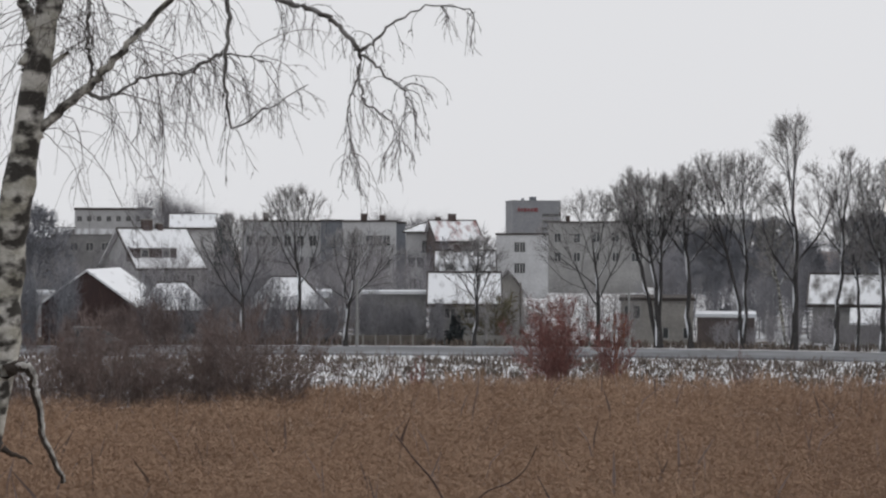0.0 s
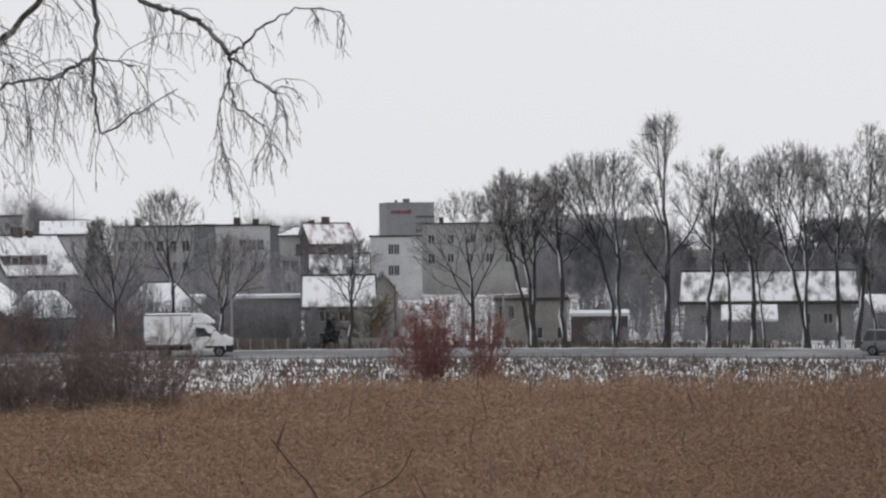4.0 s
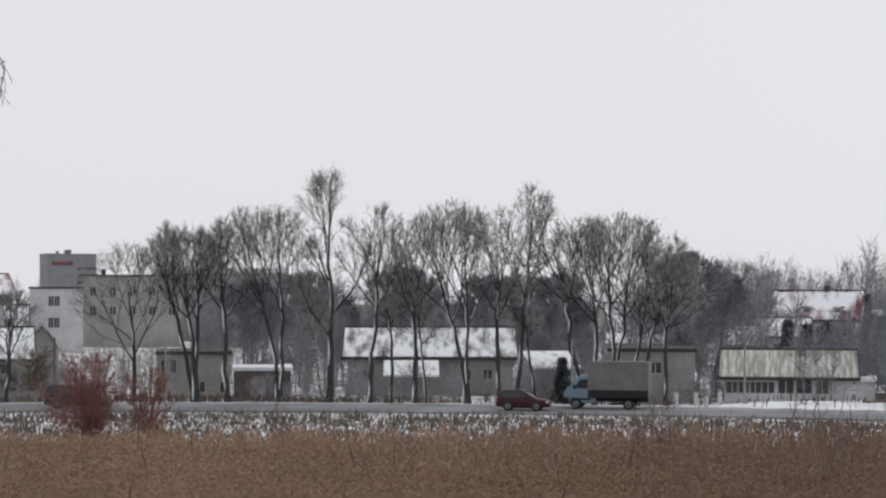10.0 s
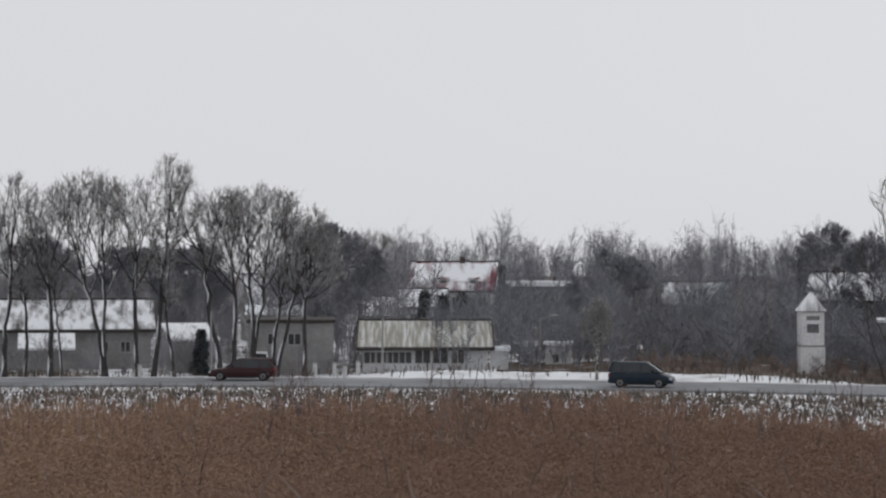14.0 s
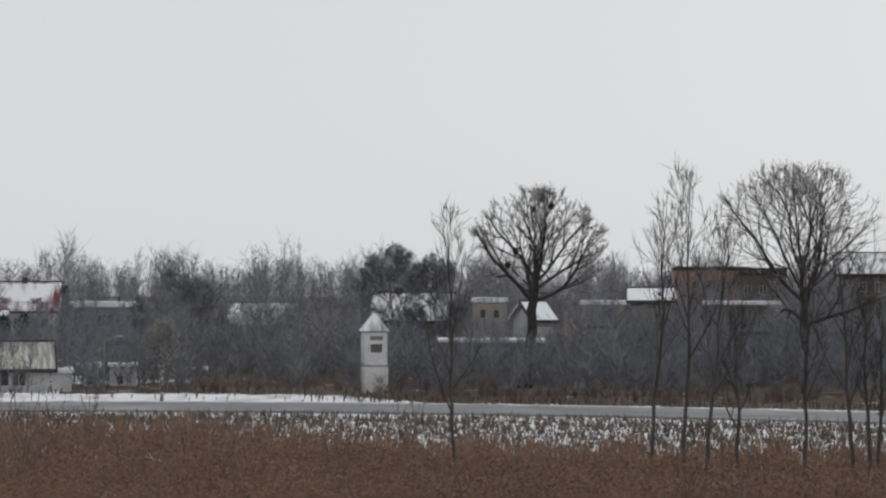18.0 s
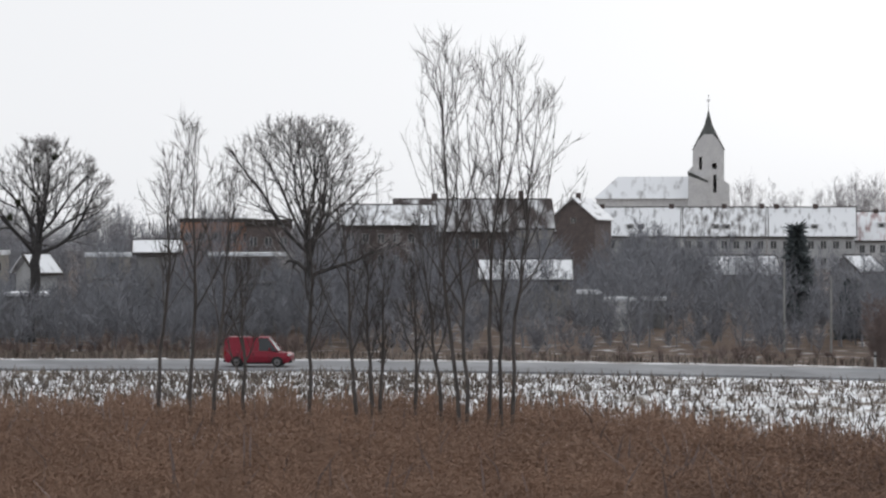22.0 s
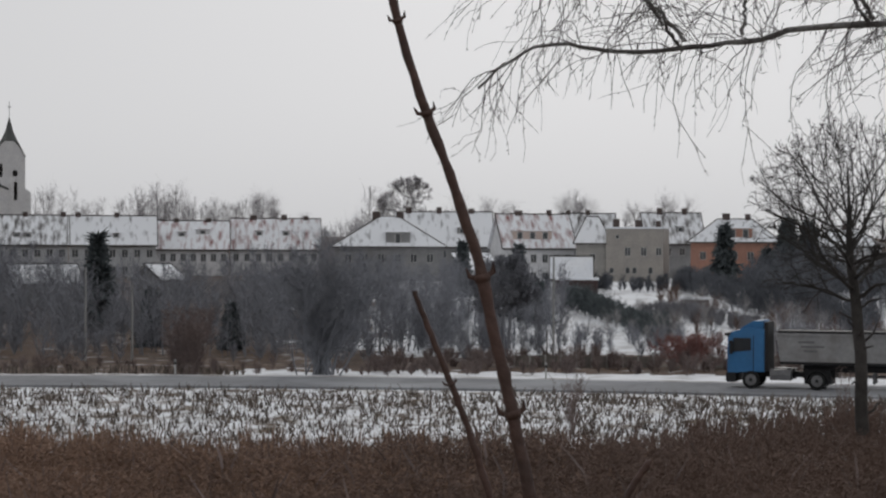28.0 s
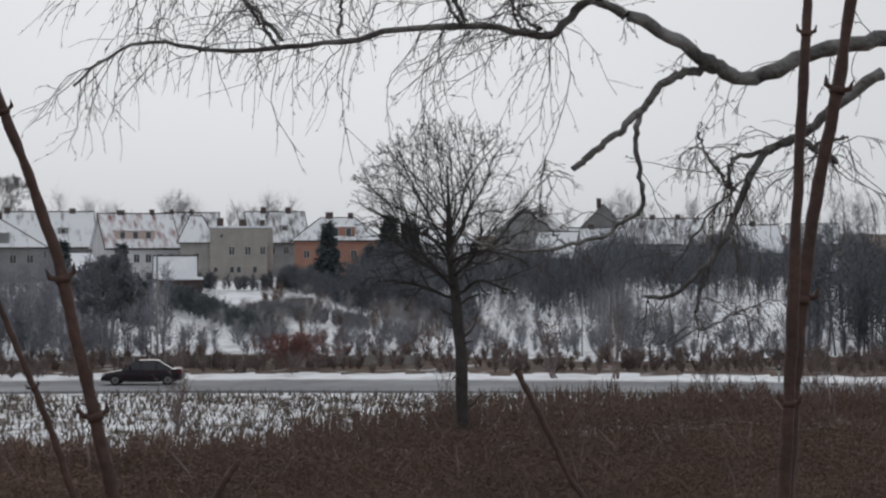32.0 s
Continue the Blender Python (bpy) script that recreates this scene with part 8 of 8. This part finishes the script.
def box_truck(name, label, cabc, boxc, L, box_h, box_from, tilt=False):
    """A light lorry: sloping cab and a tall box or tilt body behind it."""
    top = thing(name, Matrix.Identity(4), label, "van" if not tilt else "truck", "vehicles on the road")
    f, b, hw = L / 2, -L / 2, 0.98
    cz = 2.25
    q = 0.0 if tilt else 0.7
    part("cab", Shape().loft(cab_sections(cabc, top, min(f - 2.2, box_from), f, 0.42, cz, hw, 1.05 + q)), cabc, top, bevel=0.03)
    for s in (-1, 1):
        y0 = s * (hw + 0.004)
        part("side_window", Shape().prism([(f - 1.75 - q, 1.38), (f - 0.72 - q, 1.42), (f - 1.15 - q, 1.98), (f - 1.75 - q, 2.05)], "y", y0 - 0.02, y0 + 0.006), M_GLASS, top, "dark cab side window")
        part("mirror", Shape().box(f - 0.8 - q, f - 0.68 - q, s * (hw + 0.16) - 0.1, s * (hw + 0.16) + 0.1, 1.35, 1.65), M_TRIM, top, bevel=0.02)
        part("headlight", Shape().box(f - 0.2, f + 0.0, s * hw * 0.7 - 0.15, s * hw * 0.7 + 0.15, 0.78, 1.0), M_HEAD, top, bevel=0.02)
        part("door_seam", Shape().box(f - 1.86 - q, f - 1.83 - q, y0 - 0.01, y0 + 0.006, 0.6, 2.0), M_TRIM, top)
        part("side_trim", Shape().box(f - 1.8, f - 0.5, y0 - 0.02, y0 + 0.02, 0.62, 0.75), M_TRIM, top)
        part("tail_light", Shape().box(b - 0.02, b + 0.03, s * 0.85 - 0.1, s * 0.85 + 0.1, 0.6, 0.75), M_TAIL, top)
        for x in (f - 0.85, b + 1.35):
            wheel(top, x, s * (hw - 0.1), 0.35, 0.24)
            arch = Shape().prism([(0.44 * math.cos(k * math.pi / 10), 0.44 * math.sin(k * math.pi / 10) + 0.33) for k in range(11)], "y", s * hw - 0.02, s * hw + 0.005)
            if x > 0:
                part("wheel_arch", arch, M_TRIM, top, m=pose(x, 0, 0))
    wsl = Shape().add([(f - 1.0 - q, -0.78, cz - 0.1), (f - 1.0 - q, 0.78, cz - 0.1), (f - 0.36 - q * 0.3, 0.86, 1.52), (f - 0.36 - q * 0.3, -0.86, 1.52), (f - 1.05 - q, -0.78, cz - 0.2), (f - 1.05 - q, 0.78, cz - 0.2), (f - 0.45 - q * 0.3, 0.86, 1.42), (f - 0.45 - q * 0.3, -0.86, 1.42)],
                      [(0, 1, 2, 3), (7, 6, 5, 4), (0, 4, 5, 1), (1, 5, 6, 2), (2, 6, 7, 3), (3, 7, 4, 0)])
    part("windscreen", wsl, M_GLASS, top)
    part("bumper", Shape().box(f - 0.42, f + 0.06, -hw * 0.99, hw * 0.99, 0.32, 0.78), M_TRIM, top, bevel=0.04)
    part("chassis", Shape().box(b + 0.1, f - 1.8, -0.5, 0.5, 0.5, 0.78), M_TRIM, top)
    bx = part("cargo_box", Shape().box(b, box_from, -1.06, 1.06, 0.8, box_h), boxc, top, "tall cargo body", bevel=0.03)
    for s in (-1, 1):
        y = s * 1.063
        part("side_rail", Shape().box(b + 0.02, box_from - 0.02, y - 0.02, y + 0.02, 0.78, 0.9), M_TRIM if tilt else M_RIM, bx)
        if not tilt:
            part("side_rail", Shape().box(b + 0.02, box_from - 0.02, y - 0.015, y + 0.015, box_h - 0.1, box_h - 0.02), M_RIM, bx)
            part("side_door", Shape().box(b + 1.8, b + 2.55, y - 0.01, y + 0.012, 1.0, box_h - 0.25), boxc, bx, "side door of the cargo box")
            for x in (b + 1.8, b + 2.55):
                part("seam", Shape().box(x - 0.02, x + 0.02, y - 0.012, y + 0.018, 0.95, box_h - 0.15), M_RIM, bx)
        else:
            for k in range(6):
                x = b + 0.3 + k * (box_from - b - 0.6) / 5
                part("hoop", Shape().box(x - 0.03, x + 0.03, y - 0.02, y + 0.02, 1.1, box_h - 0.05), boxc, bx)
            part("drop_side", Shape().box(b + 0.02, box_from - 0.02, y + 0.002, y + 0.03, 0.9, 1.3), M_TRIM, bx)
    if not tilt:
        part("cooling_unit", Shape().prism([(box_from + 0.01, cz + 0.02), (box_from + 1.5, cz + 0.02), (box_from + 1.45, cz + 0.2), (box_from + 0.85, box_h - 0.06), (box_from + 0.01, box_h)], "y", -0.85, 0.85), cabc, top, "refrigeration unit over the cab", bevel=0.05)
    return top


M_MARK = mat("faded_lettering", (0.17, 0.17, 0.175), size=0.4, rough=0.7)


def tipper_lorry():
    top = thing("articulated_truck", Matrix.Identity(4), "blue articulated lorry with a long grey tipper trailer", "truck", "vehicles on the road")
    blue = paint("blue_paint", (0.05, 0.18, 0.38))
    grey_t = mat("tipper_grey", (0.30, 0.30, 0.30), (0.24, 0.24, 0.245), 1.5, 0.6, bump=0.1, over=(0.18, 0.17, 0.165), over_at=0.4, over_size=1.2)
    f, hw = 7.6, 1.22
    part("cab", Shape().loft([section(f - 2.1, 0.95, 3.35, hw, 0.96, 0.98), section(f - 1.2, 0.95, 3.5, hw, 0.95, 0.98), section(f - 0.28, 0.85, 3.2, hw, 0.95, 0.98), section(f - 0.05, 0.8, 2.9, hw * 0.98, 0.95, 0.98), section(f, 0.85, 1.9, hw * 0.95, 0.97, 0.98)]), blue, top, "sky-blue sleeper cab", bevel=0.05)
    part("roof_deflector", Shape().prism([(f - 2.05, 3.3), (f - 0.6, 3.3), (f - 1.4, 3.8), (f - 2.05, 3.85)], "y", -1.05, 1.05), blue, top, bevel=0.05)
    part("cab_back", Shape().box(f - 2.3, f - 2.1, -1.15, 1.15, 1.0, 3.75), M_TRIM, top)
    part("windscreen", Shape().box(f - 0.2, f - 0.01, -1.08, 1.08, 2.05, 2.95), M_GLASS, top, bevel=0.03)
    part("sun_visor", Shape().box(f - 0.1, f + 0.15, -1.1, 1.1, 2.95, 3.12), M_TRIM, top)
    part("bumper", Shape().box(f - 0.5, f + 0.08, -hw, hw, 0.35, 0.95), M_TRIM, top, bevel=0.06)
    part("grille", Shape().box(f - 0.02, f + 0.04, -0.8, 0.8, 1.0, 1.8), M_TRIM, top)
    part("chassis", Shape().box(f - 6.0, f - 0.8, -0.45, 0.45, 0.65, 0.95), M_TRIM, top)
    for s in (-1, 1):
        y = s * (hw + 0.004)
        part("side_window", Shape().prism([(f - 1.35, 2.15), (f - 0.3, 2.05), (f - 0.35, 2.85), (f - 1.35, 2.85)], "y", y - 0.02, y + 0.006), M_GLASS, top)
        part("door_seam", Shape().box(f - 1.5, f - 1.47, y - 0.01, y + 0.006, 1.0, 3.0), M_TRIM, top)
        part("mirror", Shape().box(f - 0.35, f - 0.15, s * 1.42 - 0.1, s * 1.42 + 0.1, 1.95, 2.7), M_TRIM, top, bevel=0.03)
        part("step", Shape().box(f - 1.5, f - 0.9, s * 1.12 - 0.08, s * 1.12 + 0.08, 0.45, 0.9), M_TRIM, top)
        part("fuel_tank", Shape().prism([(-0.3 + 0.0, 0.5), (0.3, 0.5), (0.33, 0.8), (0.3, 1.1), (-0.3, 1.1)], "x", f - 3.6, f - 2.4), M_RIM, top, m=pose(0, s * 0.85, 0))
        part("headlight", Shape().box(f - 0.05, f + 0.06, s * 0.95 - 0.2, s * 0.95 + 0.2, 0.65, 0.85), M_HEAD, top)
        for x in (f - 1.35, f - 5.05):
            wheel(top, x, s * 1.08, 0.5, 0.32)
        part("mudguard", Shape().prism([(0.62 * math.cos(k * math.pi / 10), 0.62 * math.sin(k * math.pi / 10) + 0.5) for k in range(11)] + [(0.56 * math.cos(k * math.pi / 10), 0.56 * math.sin(k * math.pi / 10) + 0.5) for k in range(10, -1, -1)], "y", s * 1.08 - 0.2, s * 1.08 + 0.2), M_TRIM, top, m=pose(f - 5.05, 0, 0))
        for x in (-3.9, -5.2, -6.5):
            wheel(top, x, s * 1.08, 0.5, 0.32)
    t0, t1 = f - 3.0, -7.6
    tub = part("tipper_body", Shape().loft([[(t0, -1.22, 1.55), (t0, 1.22, 1.55), (t0 + 0.25, 1.22, 3.15), (t0 + 0.25, -1.22, 3.15)], [(t1 + 0.3, -1.22, 1.35), (t1 + 0.3, 1.22, 1.35), (t1, 1.22, 3.15), (t1, -1.22, 3.15)]]), grey_t, top, "grey steel tipper body", bevel=0.03)
    part("tarp", Shape().box(t1 + 0.05, t0 + 0.2, -1.1, 1.1, 3.14, 3.28), M_TRIM, tub, "dark rolled tarpaulin", bevel=0.05)
    for s in (-1, 1):
        part("top_rail", Shape().box(t1, t0 + 0.25, s * 1.24 - 0.04, s * 1.24 + 0.04, 3.0, 3.16), grey_t, tub)
        part("bottom_rail", Shape().box(t1 + 0.3, t0, s * 1.24 - 0.04, s * 1.24 + 0.04, 1.42, 1.56), M_TRIM, tub)
        for k, w2 in enumerate((0.5, 0.9, 0.35)):
            part("marking", Shape().box(t0 - 1.0 - 0.15 * k - w2 - 0.4, t0 - 1.0 - 0.15 * k, s * 1.224 - 0.002, s * 1.224 + 0.004, 2.6 - 0.25 * k, 2.72 - 0.25 * k), M_MARK, tub, "dark unreadable lettering as bars")
    part("tailgate", Shape().box(t1 - 0.12, t1 + 0.0, -1.2, 1.2, 1.5, 3.1), grey_t, tub)
    part("trailer_frame", Shape().box(-7.3, f - 4.2, -0.5, 0.5, 0.98, 1.34), M_TRIM, top)
    # Plain dark boxes added between the wheels so the shaded gaps read dark.
    part("axle_box", Shape().box(-7.0, -3.4, -0.9, 0.9, 0.3, 1.2), M_TRIM, top, "dark box filling the gaps between the wheels")
    part("axle_box", Shape().box(f - 5.8, f - 4.3, -0.9, 0.9, 0.3, 1.1), M_TRIM, top, "dark box filling the gaps between the wheels")
    part("landing_leg", Shape().box(-0.6, -0.45, -0.55, -0.4, 0.35, 1.0), M_RIM, top)
    part("landing_leg", Shape().box(-0.6, -0.45, 0.4, 0.55, 0.35, 1.0), M_RIM, top)
    part("side_guard", Shape().box(-2.9, 0.6, -1.2, -1.15, 0.6, 0.75), M_RIM, top)
    part("rear_bumper", Shape().box(-7.55, -7.4, -1.15, 1.15, 0.5, 0.7), M_TRIM, top)
    return top


P_GREY, P_RED, P_BLUE = paint("grey_metallic", (0.17, 0.18, 0.185)), paint("dark_red_paint", (0.055, 0.015, 0.02)), paint("petrol_blue_paint", (0.016, 0.028, 0.045))
P_SILVER, P_MAROON, P_VAN = paint("pale_silver_paint", (0.24, 0.24, 0.235)), paint("maroon_paint", (0.05, 0.018, 0.022)), paint("bright_red_paint", (0.24, 0.022, 0.04))
P_WHITE, P_BLACK, P_NAVY = paint("white_paint", (0.86, 0.87, 0.88)), paint("black_paint", (0.022, 0.022, 0.026)), paint("dark_plum_paint", (0.022, 0.015, 0.022))
M_TILT = mat("grey_tarpaulin", (0.2, 0.2, 0.2), (0.155, 0.155, 0.158), 0.9, 0.8, bump=0.3)
NEAR, FAR = -1.9, 1.5
# thing, metres along the road at the start, metres a second, lane, and by how many metres it is ahead of that at some times
TRAFFIC = [
    (car("minivan", "grey metallic minivan driving along the road", P_GREY, 4.3, 1.76, 1.66, "mpv"), 25.72, 16.07, NEAR, ((1, 0.4), (1.7, -0.35), (2.5, -0.2), (3.2, 0.15))),
    (box_truck("box_van", "white refrigerated box van driving along the road", P_WHITE, mat("white_panels", (0.86, 0.87, 0.88), (0.82, 0.83, 0.84), 1.0, 0.5, grain=0.08), 5.95, 2.95, 0.25), -21.20, 15.67, NEAR, ((5.5, 0.1), (6.5, -0.15), (7.3, -0.15), (8, 0.25))),
    (car("hatchback_car", "dark red hatchback driving along the road", P_RED, 3.5, 1.6, 1.4, "hatch"), -68.14, 15.66, NEAR, ((8.5, 0.3), (9.5, -0.3), (11, -0.22), (12, 0.4))),
    (car("minivan", "petrol-blue compact minivan driving along the road", P_BLUE, 4.1, 1.74, 1.62, "mpv"), -99.85, 15.69, NEAR, ((10.5, 0.5), (11.5, -0.4), (13, -0.25), (14, 0.5))),
    (box_truck("tilt_truck", "pale blue-cabbed lorry with a grey tarpaulin body", paint("pale_blue_paint", (0.19, 0.27, 0.33)), M_TILT, 5.75, 3.2, 1.2, True), 240.96, -14.76, FAR, ((9.5, 0.5), (10.3, -0.25), (11, -0.6), (12, 0.5))),
    (car("saloon_car", "pale silver saloon driving along the road", P_SILVER, 4.4, 1.7, 1.42, "saloon"), 271.1, -14.16, FAR, ()),
    (car("estate_car", "maroon estate car driving along the road", P_MAROON, 4.5, 1.72, 1.5, "estate"), 302.85, -14.98, FAR, ()),
    (car("delivery_van", "bright red small delivery van on the road", P_VAN, 4.1, 1.7, 1.82, "van", "van"), -232.39, 17.63, NEAR, ((21, 0.45), (23, -0.45), (24.3, -0.08), (25, 0.6))),
    (tipper_lorry(), 638.23, -14.49, 0.9, ((28.5, 0.2), (29, -0.15), (30, -0.2), (30.5, 0.2))),
    (car("estate_car", "black estate car driving along the road", P_BLACK, 4.75, 1.8, 1.5, "estate"), 749.66, -17.74, 0.8, ()),
    (car("saloon_car", "dark plum saloon driving along the road", P_NAVY, 4.6, 1.75, 1.42, "saloon"), 713.37, -15.60, 0.8, ()),
]

# a white van parked by the grey house
pv = car("parked_van", "white van parked beside a grey house", P_WHITE, 4.0, 1.6, 1.8, "van", "van")
pv.matrix_basis = facing(17.95, 151.5, ground_at(17.95, 151.5)) @ pose(0, 0, 0, 0, 0, 88)


def motions():
    """The traffic: every vehicle keeps its lane and, but for a little, its speed."""
    for ob, start, speed, lane, ahead in TRAFFIC:
        rows = []
        for k in range(65):
            t = k / 2
            more = float(np.interp(t, [q[0] for q in ahead], [q[1] for q in ahead])) if ahead else 0.0
            x, y, a = on_road(start + speed * t + more, lane)
            rows.append((t, pose(x, y, 0.0, 0, 0, a if speed > 0 else a + 180)))
        walk(ob, rows)


motions()
